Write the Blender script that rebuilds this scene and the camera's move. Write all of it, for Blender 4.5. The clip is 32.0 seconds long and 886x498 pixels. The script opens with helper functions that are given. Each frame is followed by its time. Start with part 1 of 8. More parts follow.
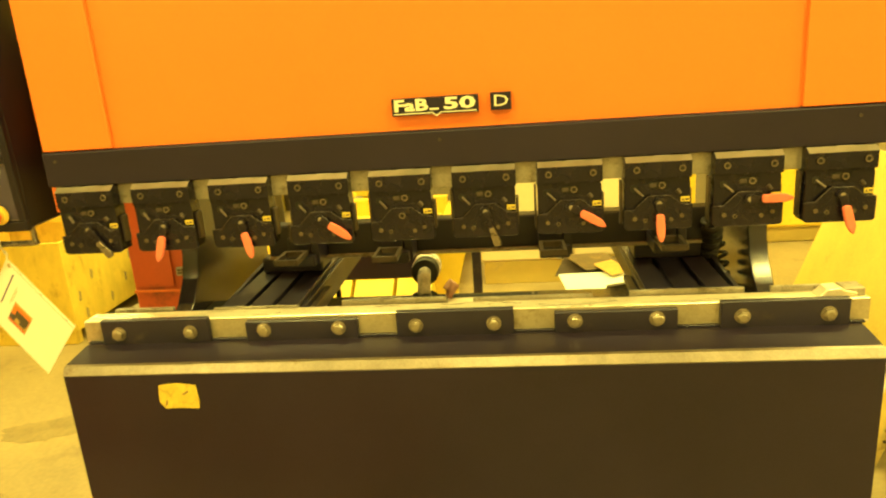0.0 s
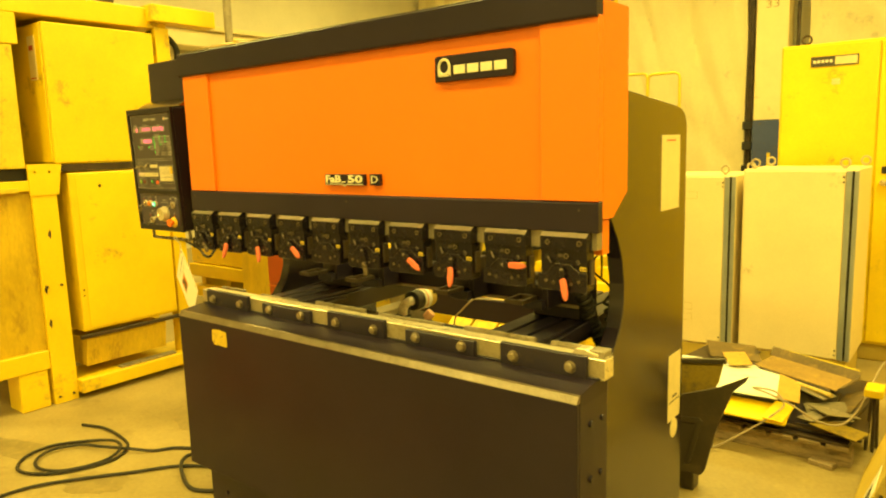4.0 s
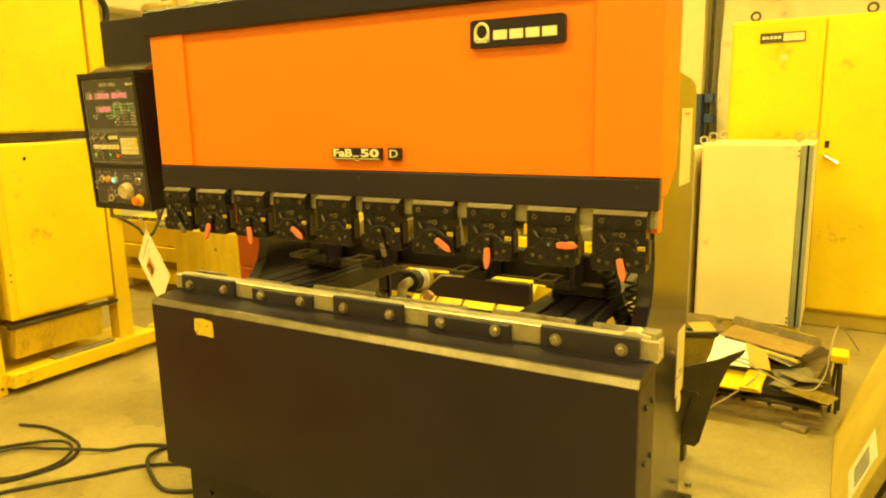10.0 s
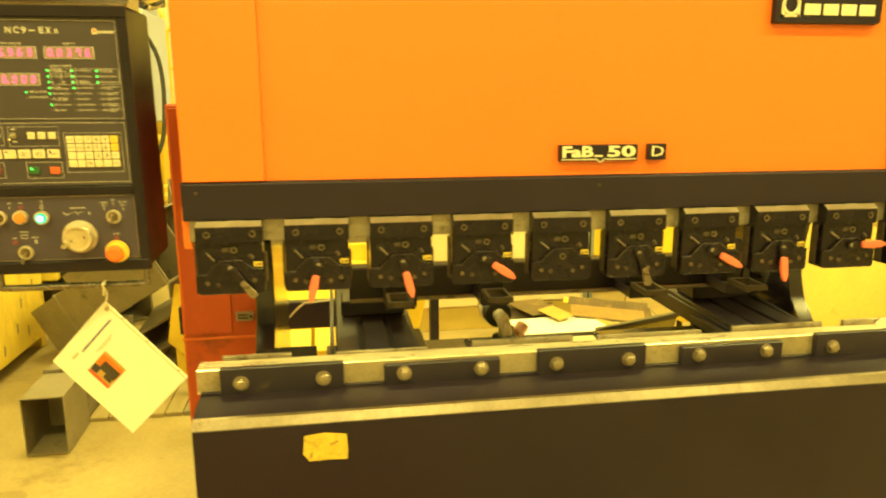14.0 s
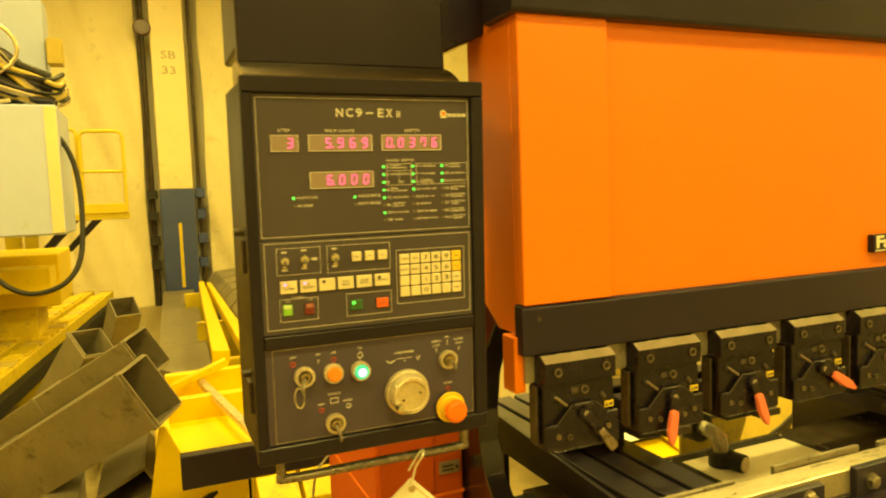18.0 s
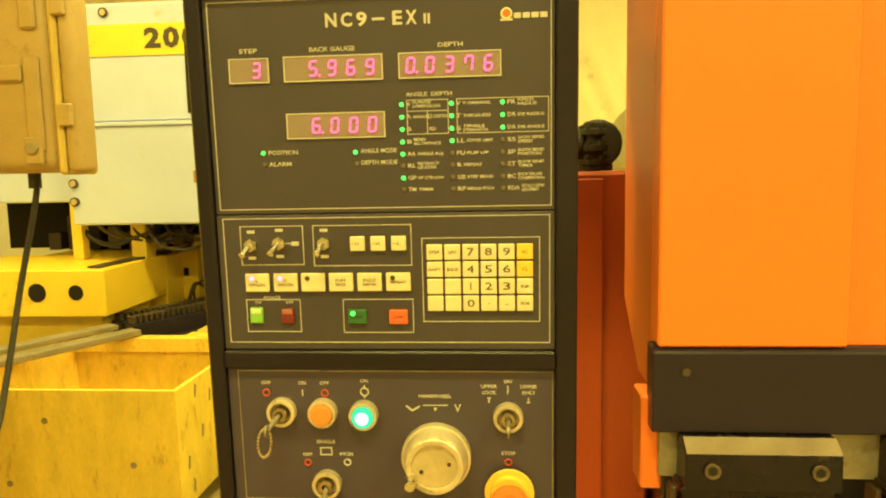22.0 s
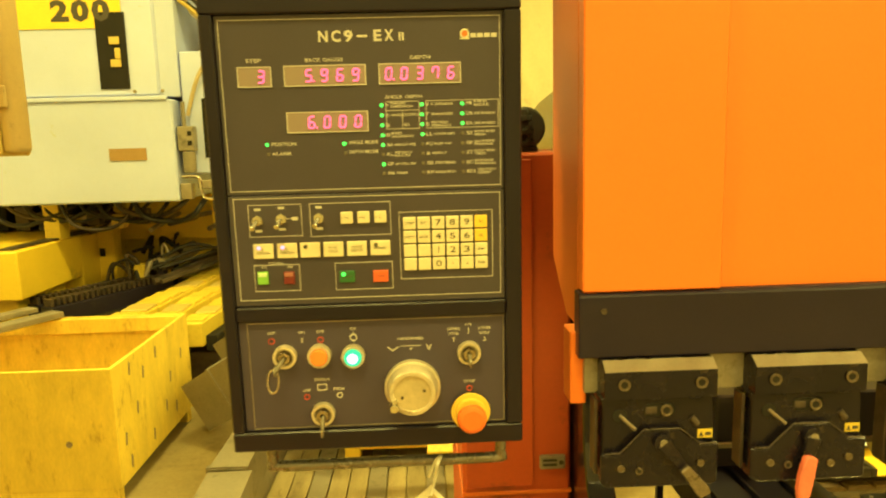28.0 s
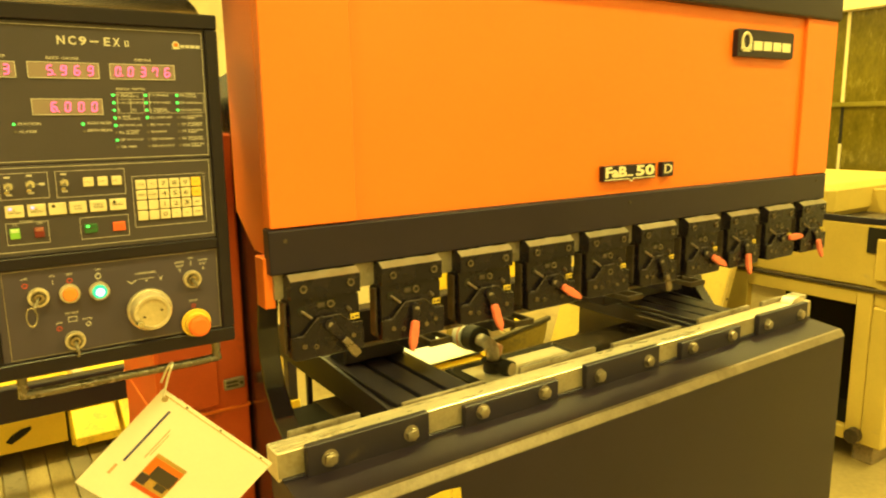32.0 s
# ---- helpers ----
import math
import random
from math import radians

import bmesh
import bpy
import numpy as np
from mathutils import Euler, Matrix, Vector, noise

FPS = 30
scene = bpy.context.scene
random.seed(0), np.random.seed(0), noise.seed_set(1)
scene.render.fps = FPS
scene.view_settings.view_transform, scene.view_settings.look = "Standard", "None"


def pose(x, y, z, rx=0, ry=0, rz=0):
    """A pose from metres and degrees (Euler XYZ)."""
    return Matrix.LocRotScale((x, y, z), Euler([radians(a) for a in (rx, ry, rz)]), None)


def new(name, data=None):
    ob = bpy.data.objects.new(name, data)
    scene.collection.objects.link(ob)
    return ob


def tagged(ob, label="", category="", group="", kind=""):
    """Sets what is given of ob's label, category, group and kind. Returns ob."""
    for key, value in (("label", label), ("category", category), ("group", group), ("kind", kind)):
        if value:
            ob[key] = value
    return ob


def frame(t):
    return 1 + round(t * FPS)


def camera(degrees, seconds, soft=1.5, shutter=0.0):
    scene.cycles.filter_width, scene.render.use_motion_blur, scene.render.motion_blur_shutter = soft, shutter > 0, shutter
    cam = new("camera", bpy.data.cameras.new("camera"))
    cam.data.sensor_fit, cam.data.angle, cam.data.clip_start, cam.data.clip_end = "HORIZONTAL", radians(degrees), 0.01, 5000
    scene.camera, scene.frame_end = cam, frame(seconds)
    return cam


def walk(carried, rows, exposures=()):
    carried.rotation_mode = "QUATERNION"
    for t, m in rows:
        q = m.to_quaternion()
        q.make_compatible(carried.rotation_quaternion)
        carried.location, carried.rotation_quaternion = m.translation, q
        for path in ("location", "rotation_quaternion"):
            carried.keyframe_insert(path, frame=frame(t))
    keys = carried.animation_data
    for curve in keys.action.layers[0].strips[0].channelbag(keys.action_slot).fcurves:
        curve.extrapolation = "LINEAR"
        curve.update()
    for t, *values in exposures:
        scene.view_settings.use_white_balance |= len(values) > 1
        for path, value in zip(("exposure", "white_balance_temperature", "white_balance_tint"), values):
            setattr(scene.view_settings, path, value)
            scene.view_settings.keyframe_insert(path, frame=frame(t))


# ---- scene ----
cam = camera(65.0, 32.0, soft=2.05, shutter=0.3)
METRES, EYE, TILT, LEAN, TURN = 9.12, 1.65, 0.0, 0.0, 6.45
ROWS = [
    (0.0, 0.0, 0.0, 0.0, -1.12, -15.82, 3.96),
    (0.5, 0.0182, -0.0093, -0.0002, 6.63, -16.03, 3.21),
    (1.0, 0.0421, -0.0144, 0.0006, 14.4, -15.11, 2.77),
    (1.5, 0.0678, -0.0139, 0.0017, 18.37, -13.3, 0.54),
    (2.0, 0.0869, -0.0205, 0.0015, 21.83, -10.81, 1.75),
    (2.5, 0.1097, -0.0292, 0.0027, 26.66, -10.03, 1.71),
    (3.0, 0.1377, -0.024, 0.0009, 28.52, -9.42, 1.05),
    (3.5, 0.1605, -0.0249, 0.0019, 30.28, -8.9, 1.27),
    (4.0, 0.1807, -0.0379, -0.0001, 31.36, -8.54, 1.68),
    (4.5, 0.1989, -0.0462, 0.0004, 31.91, -9.37, 1.48),
    (6.5, 0.2491, -0.0714, -0.0007, 35.94, -10.84, 2.82),
    (7.0, 0.2504, -0.0747, -0.001, 35.47, -11.1, 3.38),
    (7.5, 0.2446, -0.0737, -0.0014, 35.05, -11.14, 3.76),
    (8.0, 0.2267, -0.0645, 0.0005, 33.07, -11.39, 3.23),
    (8.5, 0.2106, -0.0574, 0.0008, 31.75, -11.61, 1.54),
    (9.0, 0.1857, -0.0556, 0.0006, 29.95, -11.58, 1.33),
    (9.5, 0.161, -0.0545, 0.0015, 26.42, -11.37, 1.06),
    (10.0, 0.1338, -0.0438, 0.0011, 23.57, -11.03, 1.16),
    (10.5, 0.1063, -0.0387, 0.0001, 20.8, -10.39, 0.57),
    (11.0, 0.0732, -0.0414, 0.0003, 16.54, -10.43, 0.86),
    (11.5, 0.045, -0.0348, -0.0012, 11.76, -11.49, 0.68),
    (12.0, 0.0188, -0.0238, 0.0015, 8.83, -11.76, 1.08),
    (12.5, -0.0097, -0.021, -0.0018, 2.98, -11.64, 0.25),
    (13.0, -0.0348, -0.017, -0.0023, -5.8, -13.33, 0.15),
    (13.5, -0.0608, -0.0005, -0.0005, -10.93, -13.65, 0.66),
    (14.0, -0.0913, 0.0085, 0.0011, -15.51, -12.06, 0.12),
    (14.5, -0.1215, 0.0136, 0.0051, -17.69, -11.67, 1.59),
    (15.0, -0.1357, 0.034, 0.0044, -19.4, -11.14, 3.74),
    (15.5, -0.1522, 0.0518, 0.0056, -20.19, -9.39, 4.3),
    (17.5, -0.1975, 0.0876, 0.0037, -30.84, -4.28, 2.08),
    (18.0, -0.1857, 0.0861, 0.0033, -29.61, -4.61, 2.08),
    (18.5, -0.1614, 0.0832, 0.0035, -17.77, -7.11, 2.75),
    (19.0, -0.1553, 0.086, 0.0047, -15.0, -7.15, 2.21),
    (19.5, -0.1539, 0.0936, 0.0033, -14.8, -6.35, 2.46),
    (20.0, -0.1421, 0.1073, 0.0031, -12.35, -5.75, 2.08),
    (20.5, -0.136, 0.1155, 0.0022, -6.1, -6.46, 1.38),
    (21.0, -0.1354, 0.12, 0.0022, -3.47, -6.51, 1.33),
    (21.5, -0.1348, 0.12, 0.0014, -1.96, -6.4, 1.18),
    (22.0, -0.1333, 0.1186, 0.0011, -1.58, -6.51, 1.15),
    (22.5, -0.1332, 0.1209, 0.0024, -2.27, -6.83, 1.09),
    (23.0, -0.1349, 0.1253, 0.0044, -3.47, -7.0, 0.11),
    (23.5, -0.1392, 0.1326, 0.0053, -6.07, -7.08, -0.04),
    (24.0, -0.1437, 0.1368, 0.0065, -10.28, -6.65, 0.57),
    (24.5, -0.1446, 0.1399, 0.0072, -11.63, -5.67, 0.96),
    (25.0, -0.1441, 0.1422, 0.007, -12.85, -4.54, 1.32),
    (25.5, -0.1439, 0.142, 0.0069, -13.68, -3.51, 1.51),
    (27.5, -0.1349, 0.1071, 0.0036, -8.2, -7.65, 1.37),
    (28.0, -0.1418, 0.0996, 0.0031, -8.66, -8.78, 1.51),
    (28.5, -0.1521, 0.0863, 0.0034, -16.55, -8.77, 1.86),
    (29.0, -0.1543, 0.0795, 0.0039, -21.92, -8.47, 2.46),
    (29.5, -0.1485, 0.075, 0.0036, -22.04, -8.41, 2.8),
    (30.0, -0.1457, 0.072, 0.0037, -20.66, -8.7, 3.02),
    (30.5, -0.1502, 0.0707, 0.003, -22.24, -9.06, 2.6),
    (31.0, -0.1665, 0.0688, 0.0021, -30.24, -9.56, 2.01),
    (31.5, -0.1752, 0.065, 0.0018, -37.52, -10.27, 2.02),
    (32.0, -0.173, 0.0615, 0.0029, -40.57, -10.51, 0.88),
]
# the camera's own exposure and white balance: seconds, stops, kelvin, tint
EXPOSURES = [(0.0, 0.27, 5900, 10), (1.0, 0.22, 6000, 10), (2.5, 0.05, 6500, 10), (4.0, -0.04, 6500, 10), (9.0, -0.05, 6500, 10), (11.0, 0.08, 6500, 10), (12.5, 0.28, 5900, 10), (14.0, 0.28, 5900, 10), (15.0, 0.16, 6000, 10), (17.0, -0.12, 6800, 12), (18.0, -0.18, 6800, 13), (18.7, 0.0, 6000, 11), (20.5, 0.06, 5850, 11), (23.0, 0.08, 5850, 11), (25.0, 0.12, 5700, 10), (27.5, 0.03, 5900, 10), (30.0, 0.10, 5900, 10), (32.0, 0.12, 6000, 11)]
walk(cam, [(t, pose(0.175, -1.64, EYE, TILT, LEAN, TURN) @ pose(METRES * x, METRES * y, METRES * z, 90 + pitch, roll, yaw)) for t, x, y, z, yaw, pitch, roll in ROWS], EXPOSURES)

# ---- light ----
world = bpy.data.worlds.new("hall_world")
scene.world = world
world.use_nodes = True
world.node_tree.nodes["Background"].inputs[0].default_value = (1.0, 0.82, 0.25, 1)
world.node_tree.nodes["Background"].inputs[1].default_value = 0.02
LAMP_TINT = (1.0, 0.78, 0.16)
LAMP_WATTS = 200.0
# Unseen lamps; the last three, at y = -6, only brighten the front.
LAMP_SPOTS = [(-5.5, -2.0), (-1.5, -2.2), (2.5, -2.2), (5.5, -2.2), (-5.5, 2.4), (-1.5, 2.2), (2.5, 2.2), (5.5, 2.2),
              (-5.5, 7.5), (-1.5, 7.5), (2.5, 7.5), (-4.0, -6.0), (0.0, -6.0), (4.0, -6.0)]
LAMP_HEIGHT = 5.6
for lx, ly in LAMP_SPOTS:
    ld = bpy.data.lights.new("unseen_bay_light", "AREA")
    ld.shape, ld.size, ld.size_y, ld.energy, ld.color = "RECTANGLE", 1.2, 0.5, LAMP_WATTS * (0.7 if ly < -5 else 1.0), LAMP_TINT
    new("unseen_bay_light", ld).matrix_world = pose(lx, ly, LAMP_HEIGHT - 0.06, 0, 0, 0)

# ---- materials ----
def paint(name, base, rough=0.5, metal=0.0, var=0.25, big=3.0, fine=60.0, bump=0.06, dirt=None, dirt_amount=0.0, spec=0.5, coat=0.0, stretch=None):
    """A worn painted, metal or mineral surface: large stains, fine grain, uneven gloss and slight relief."""
    m = bpy.data.materials.new(name)
    m.use_nodes = True
    nt = m.node_tree
    n, l = nt.nodes, nt.links
    b = n["Principled BSDF"]
    tc = n.new("ShaderNodeTexCoord")
    vec = tc.outputs["Object"]
    if stretch:
        mp = n.new("ShaderNodeMapping")
        mp.inputs["Scale"].default_value = stretch
        l.new(vec, mp.inputs[0])
        vec = mp.outputs[0]
    big_n = n.new("ShaderNodeTexNoise")
    big_n.inputs["Scale"].default_value, big_n.inputs["Detail"].default_value, big_n.inputs["Roughness"].default_value = big, 6, 0.65
    fine_n = n.new("ShaderNodeTexNoise")
    fine_n.inputs["Scale"].default_value, fine_n.inputs["Detail"].default_value = fine, 4
    l.new(vec, big_n.inputs["Vector"])
    l.new(vec, fine_n.inputs["Vector"])
    info = n.new("ShaderNodeObjectInfo")
    add = n.new("ShaderNodeMath")
    add.operation = "MULTIPLY_ADD"
    l.new(fine_n.outputs["Fac"], add.inputs[0])
    add.inputs[1].default_value = 0.35
    l.new(big_n.outputs["Fac"], add.inputs[2])
    ramp = n.new("ShaderNodeMapRange")
    ramp.inputs["From Min"].default_value, ramp.inputs["From Max"].default_value = 0.4, 0.95
    ramp.inputs["To Min"].default_value, ramp.inputs["To Max"].default_value = 1 - var, 1 + var * 0.6
    l.new(add.outputs[0], ramp.inputs["Value"])
    rnd = n.new("ShaderNodeMapRange")
    rnd.inputs["To Min"].default_value, rnd.inputs["To Max"].default_value = 1 - var * 0.25, 1 + var * 0.25
    l.new(info.outputs["Random"], rnd.inputs["Value"])
    mul = n.new("ShaderNodeMath")
    mul.operation = "MULTIPLY"
    l.new(ramp.outputs[0], mul.inputs[0])
    l.new(rnd.outputs[0], mul.inputs[1])
    sc = n.new("ShaderNodeVectorMath")
    sc.operation = "SCALE"
    sc.inputs[0].default_value = base
    l.new(mul.outputs[0], sc.inputs["Scale"])
    out = sc.outputs[0]
    if dirt:
        dn = n.new("ShaderNodeTexNoise")
        dn.inputs["Scale"].default_value, dn.inputs["Detail"].default_value, dn.inputs["Roughness"].default_value = big * 1.7, 9, 0.75
        l.new(vec, dn.inputs["Vector"])
        dr = n.new("ShaderNodeMapRange")
        dr.inputs["From Min"].default_value, dr.inputs["From Max"].default_value = 0.62 - 0.3 * dirt_amount, 0.74 - 0.2 * dirt_amount
        l.new(dn.outputs["Fac"], dr.inputs["Value"])
        mx = n.new("ShaderNodeMix")
        mx.data_type = "RGBA"
        l.new(dr.outputs[0], mx.inputs["Factor"])
        l.new(out, mx.inputs[6])
        mx.inputs[7].default_value = (*dirt, 1)
        out = mx.outputs[2]
    l.new(out, b.inputs["Base Color"])
    rr = n.new("ShaderNodeMapRange")
    rr.inputs["To Min"].default_value, rr.inputs["To Max"].default_value = max(rough - 0.14, 0.04), min(rough + 0.14, 1)
    l.new(big_n.outputs["Fac"], rr.inputs["Value"])
    l.new(rr.outputs[0], b.inputs["Roughness"])
    b.inputs["Metallic"].default_value = metal
    b.inputs["Specular IOR Level"].default_value = spec
    b.inputs["Coat Weight"].default_value = coat
    b.inputs["Coat Roughness"].default_value = rough * 0.85
    if bump:
        bp = n.new("ShaderNodeBump")
        bp.inputs["Strength"].default_value, bp.inputs["Distance"].default_value = bump, 0.004
        l.new(fine_n.outputs["Fac"], bp.inputs["Height"])
        l.new(bp.outputs[0], b.inputs["Normal"])
    return m


def glow(name, color, power):
    m = bpy.data.materials.new(name)
    m.use_nodes = True
    b = m.node_tree.nodes["Principled BSDF"]
    b.inputs["Base Color"].default_value = (*[c * 0.5 for c in color], 1)
    b.inputs["Emission Color"].default_value = (*color, 1)
    b.inputs["Emission Strength"].default_value = power
    return m


ORANGE = paint("orange_paint", (0.80, 0.188, 0.004), 0.40, var=0.07, big=1.0, fine=160, bump=0.03)
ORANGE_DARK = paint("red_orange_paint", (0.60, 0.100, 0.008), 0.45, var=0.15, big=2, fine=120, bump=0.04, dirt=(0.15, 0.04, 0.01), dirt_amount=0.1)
BLACK = paint("satin_black_paint", (0.0180, 0.0125, 0.0285), 0.32, var=0.3, big=2.2, fine=240, bump=0.05, spec=0.33)
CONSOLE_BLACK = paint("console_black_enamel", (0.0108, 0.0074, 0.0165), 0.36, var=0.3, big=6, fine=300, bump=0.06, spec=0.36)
FRAME_BLACK = paint("glossy_black_enamel", (0.0140, 0.0105, 0.020), 0.20, var=0.3, big=2.2, fine=240, bump=0.03, coat=0.45, spec=0.5)
APRON = paint("dull_black_panel_paint", (0.0195, 0.0138, 0.0285), 0.34, var=0.35, big=1.8, fine=240, bump=0.04, spec=0.28)
BLACK_MATT = paint("dark_machine_grey", (0.018, 0.0140, 0.032), 0.40, var=0.3, big=4, fine=180, bump=0.08, dirt=(0.055, 0.040, 0.036), dirt_amount=0.12)
SCREW_HEAD = paint("worn_blackened_screw", (0.19, 0.150, 0.095), 0.34, metal=0.6, var=0.35, big=40, fine=260, bump=0.05, dirt=(0.06, 0.045, 0.03), dirt_amount=0.3)
HOLDER = paint("blackened_tool_steel", (0.015, 0.0115, 0.021), 0.27, metal=0.4, var=0.4, big=18, fine=260, bump=0.08, dirt=(0.10, 0.07, 0.045), dirt_amount=0.12)
STEEL = paint("ground_steel", (0.70, 0.61, 0.46), 0.34, metal=0.5, var=0.3, big=9, fine=220, bump=0.05, dirt=(0.20, 0.15, 0.08), dirt_amount=0.2)
RAIL_STEEL = paint("oiled_rail_steel", (0.82, 0.735, 0.56), 0.30, metal=0.6, var=0.3, big=9, fine=220, bump=0.05, dirt=(0.20, 0.15, 0.08), dirt_amount=0.2, stretch=(0.4, 2, 2))
STEEL_DULL = paint("dull_bare_steel", (0.36, 0.32, 0.25), 0.5, metal=0.6, var=0.35, big=12, fine=160, bump=0.08, dirt=(0.12, 0.09, 0.05), dirt_amount=0.3)
WORN_EDGE = paint("worn_bare_edge", (0.30, 0.255, 0.20), 0.34, metal=0.85, var=0.35, big=14, fine=200, bump=0.06, dirt=(0.2, 0.15, 0.09), dirt_amount=0.2)
BOLT = paint("zinc_plated_bolt", (0.42, 0.37, 0.29), 0.34, metal=0.9, var=0.35, big=40, fine=240, bump=0.08, dirt=(0.14, 0.10, 0.06), dirt_amount=0.25)
CHROME = paint("bright_plated_steel", (0.72, 0.68, 0.58), 0.2, metal=1.0, var=0.15, big=30, fine=200, bump=0.02)
RUBBER = paint("black_rubber", (0.018, 0.016, 0.014), 0.6, var=0.3, big=20, fine=200, bump=0.1)
YELLOW = paint("yellow_machine_paint", (0.81, 0.585, 0.004), 0.45, var=0.16, big=1.6, fine=90, bump=0.05, dirt=(0.30, 0.20, 0.03), dirt_amount=0.12)
YELLOW_DIRTY = paint("grimy_yellow_paint", (0.70, 0.53, 0.02), 0.55, var=0.2, big=4, fine=70, bump=0.1, dirt=(0.30, 0.20, 0.03), dirt_amount=0.15)
CREAM = paint("cream_enamel", (0.80, 0.68, 0.40), 0.45, var=0.12, big=1.5, fine=120, bump=0.03, dirt=(0.40, 0.32, 0.18), dirt_amount=0.08)
CREAM_DIRTY = paint("grimy_beige_paint", (0.56, 0.425, 0.085), 0.5, var=0.14, big=4, fine=110, bump=0.05, dirt=(0.42, 0.33, 0.13), dirt_amount=0.08)
PALE_BLUE = paint("pale_blue_enamel", (0.50, 0.57, 0.93), 0.42, var=0.10, big=1.4, fine=110, bump=0.03, dirt=(0.40, 0.42, 0.40), dirt_amount=0.03)
BLUE = paint("blue_column_paint", (0.05, 0.075, 0.24), 0.5, var=0.25, big=3, fine=90, bump=0.06, dirt=(0.1, 0.09, 0.09), dirt_amount=0.2)
ALU = paint("aluminium_profile", (0.42, 0.46, 0.50), 0.35, metal=0.6, var=0.15, big=4, fine=150, bump=0.03)
TARP = paint("white_plastic_sheeting", (0.80, 0.70, 0.42), 0.5, var=0.12, big=0.8, fine=25, bump=0.1, dirt=(0.45, 0.40, 0.28), dirt_amount=0.12)
WALL = paint("painted_hall_wall", (0.72, 0.68, 0.55), 0.7, var=0.15, big=0.7, fine=40, bump=0.06)
CONCRETE = paint("worn_concrete", (0.325, 0.258, 0.112), 0.5, var=0.38, big=1.3, fine=45, bump=0.12, dirt=(0.20, 0.15, 0.065), dirt_amount=0.22)
LINE_YELLOW = paint("floor_line_paint", (0.85, 0.60, 0.03), 0.5, var=0.2, big=6, fine=60, bump=0.05, dirt=(0.4, 0.3, 0.1), dirt_amount=0.3)
RED_FLOOR = paint("red_floor_paint", (0.34, 0.15, 0.06), 0.5, var=0.25, big=3, fine=50, bump=0.05, dirt=(0.2, 0.12, 0.06), dirt_amount=0.3)
PINE = paint("pine_boards", (0.82, 0.61, 0.04), 0.6, var=0.25, big=3.5, fine=40, bump=0.12, dirt=(0.46, 0.29, 0.02), dirt_amount=0.22, stretch=(2.2, 2.2, 0.8))
OLD_WOOD = paint("weathered_pallet_wood", (0.30, 0.23, 0.14), 0.75, var=0.4, big=5, fine=40, bump=0.2, dirt=(0.10, 0.08, 0.05), dirt_amount=0.4, stretch=(1, 5, 5))
DUCT = paint("grey_duct_paint", (0.235, 0.205, 0.145), 0.45, var=0.3, big=4, fine=80, bump=0.06, dirt=(0.07, 0.058, 0.04), dirt_amount=0.2)
# near-black: real for dark parts, stands in for shade in holes and bays
DARK = paint("black_parts_and_shade", (0.02, 0.018, 0.015), 0.75, var=0.3, big=5, fine=60, bump=0.05, spec=0.2)
GREASY = paint("oily_dark_steel", (0.08, 0.060, 0.045), 0.42, metal=0.4, var=0.4, big=6, fine=90, bump=0.1, dirt=(0.03, 0.025, 0.02), dirt_amount=0.4)
WHITE_SHEET = paint("bluish_white_sheet", (0.84, 0.92, 1.0), 0.3, var=0.05, big=4, fine=100, bump=0.02)
PAPER = paint("white_card", (0.88, 0.86, 0.80), 0.6, var=0.04, big=4, fine=150, bump=0.02)
LABEL_YELLOW = paint("yellow_label", (0.68, 0.50, 0.03), 0.5, var=0.25, big=24, fine=150, bump=0.12, dirt=(0.30, 0.21, 0.03), dirt_amount=0.35)
LABEL_CREAM = paint("aged_paper_label", (0.70, 0.60, 0.32), 0.5, var=0.15, big=10, fine=120, bump=0.03)
PRINT = paint("cream_print", (0.72, 0.68, 0.52), 0.5, var=0.08, big=30, fine=200, bump=0)
PRINT_DIM = paint("dull_cream_print", (0.56, 0.53, 0.50), 0.5, var=0.12, big=30, fine=200, bump=0)
PRINT_DARK = paint("dark_print", (0.06, 0.05, 0.04), 0.5, var=0.1, big=30, fine=200, bump=0)
PRINT_RED = paint("red_print", (0.50, 0.06, 0.03), 0.5, var=0.1, big=30, fine=200, bump=0)
PRINT_BLUE = paint("blue_print", (0.05, 0.05, 0.22), 0.5, var=0.1, big=30, fine=200, bump=0)
PLATE_GREY = paint("anodised_face_plate", (0.064, 0.054, 0.076), 0.42, var=0.15, big=5, fine=400, bump=0.05, metal=0.2)
PLATE_GREY2 = paint("grey_button_plate", (0.072, 0.060, 0.104), 0.42, var=0.15, big=5, fine=400, bump=0.05, metal=0.2)
WINDOW_SMOKE = paint("smoked_display_window", (0.26, 0.20, 0.19), 0.3, var=0.08, big=8, fine=150, bump=0)
KEY_CREAM = paint("cream_key_caps", (0.70, 0.62, 0.42), 0.45, var=0.1, big=40, fine=200, bump=0.02)
KEY_YELLOW = paint("yellow_key_caps", (0.80, 0.55, 0.04), 0.45, var=0.1, big=40, fine=200, bump=0.02)
KEY_GREEN = paint("green_key_cap", (0.22, 0.50, 0.06), 0.4, var=0.1, big=40, fine=200, bump=0.02)
KEY_DKGREEN = paint("dark_green_key_cap", (0.03, 0.13, 0.04), 0.4, var=0.1, big=40, fine=200, bump=0.02)
KEY_MAROON = paint("maroon_key_cap", (0.16, 0.02, 0.02), 0.4, var=0.1, big=40, fine=200, bump=0.02)
KEY_RED = paint("red_orange_key_cap", (0.75, 0.13, 0.03), 0.4, var=0.1, big=40, fine=200, bump=0.02)
# key glow colours: the lamp's light is put into plain paint
KEY_LIT = paint("pale_green_key_glow", (0.55, 0.70, 0.40), 0.4, var=0.1, big=40, fine=200, bump=0.02)
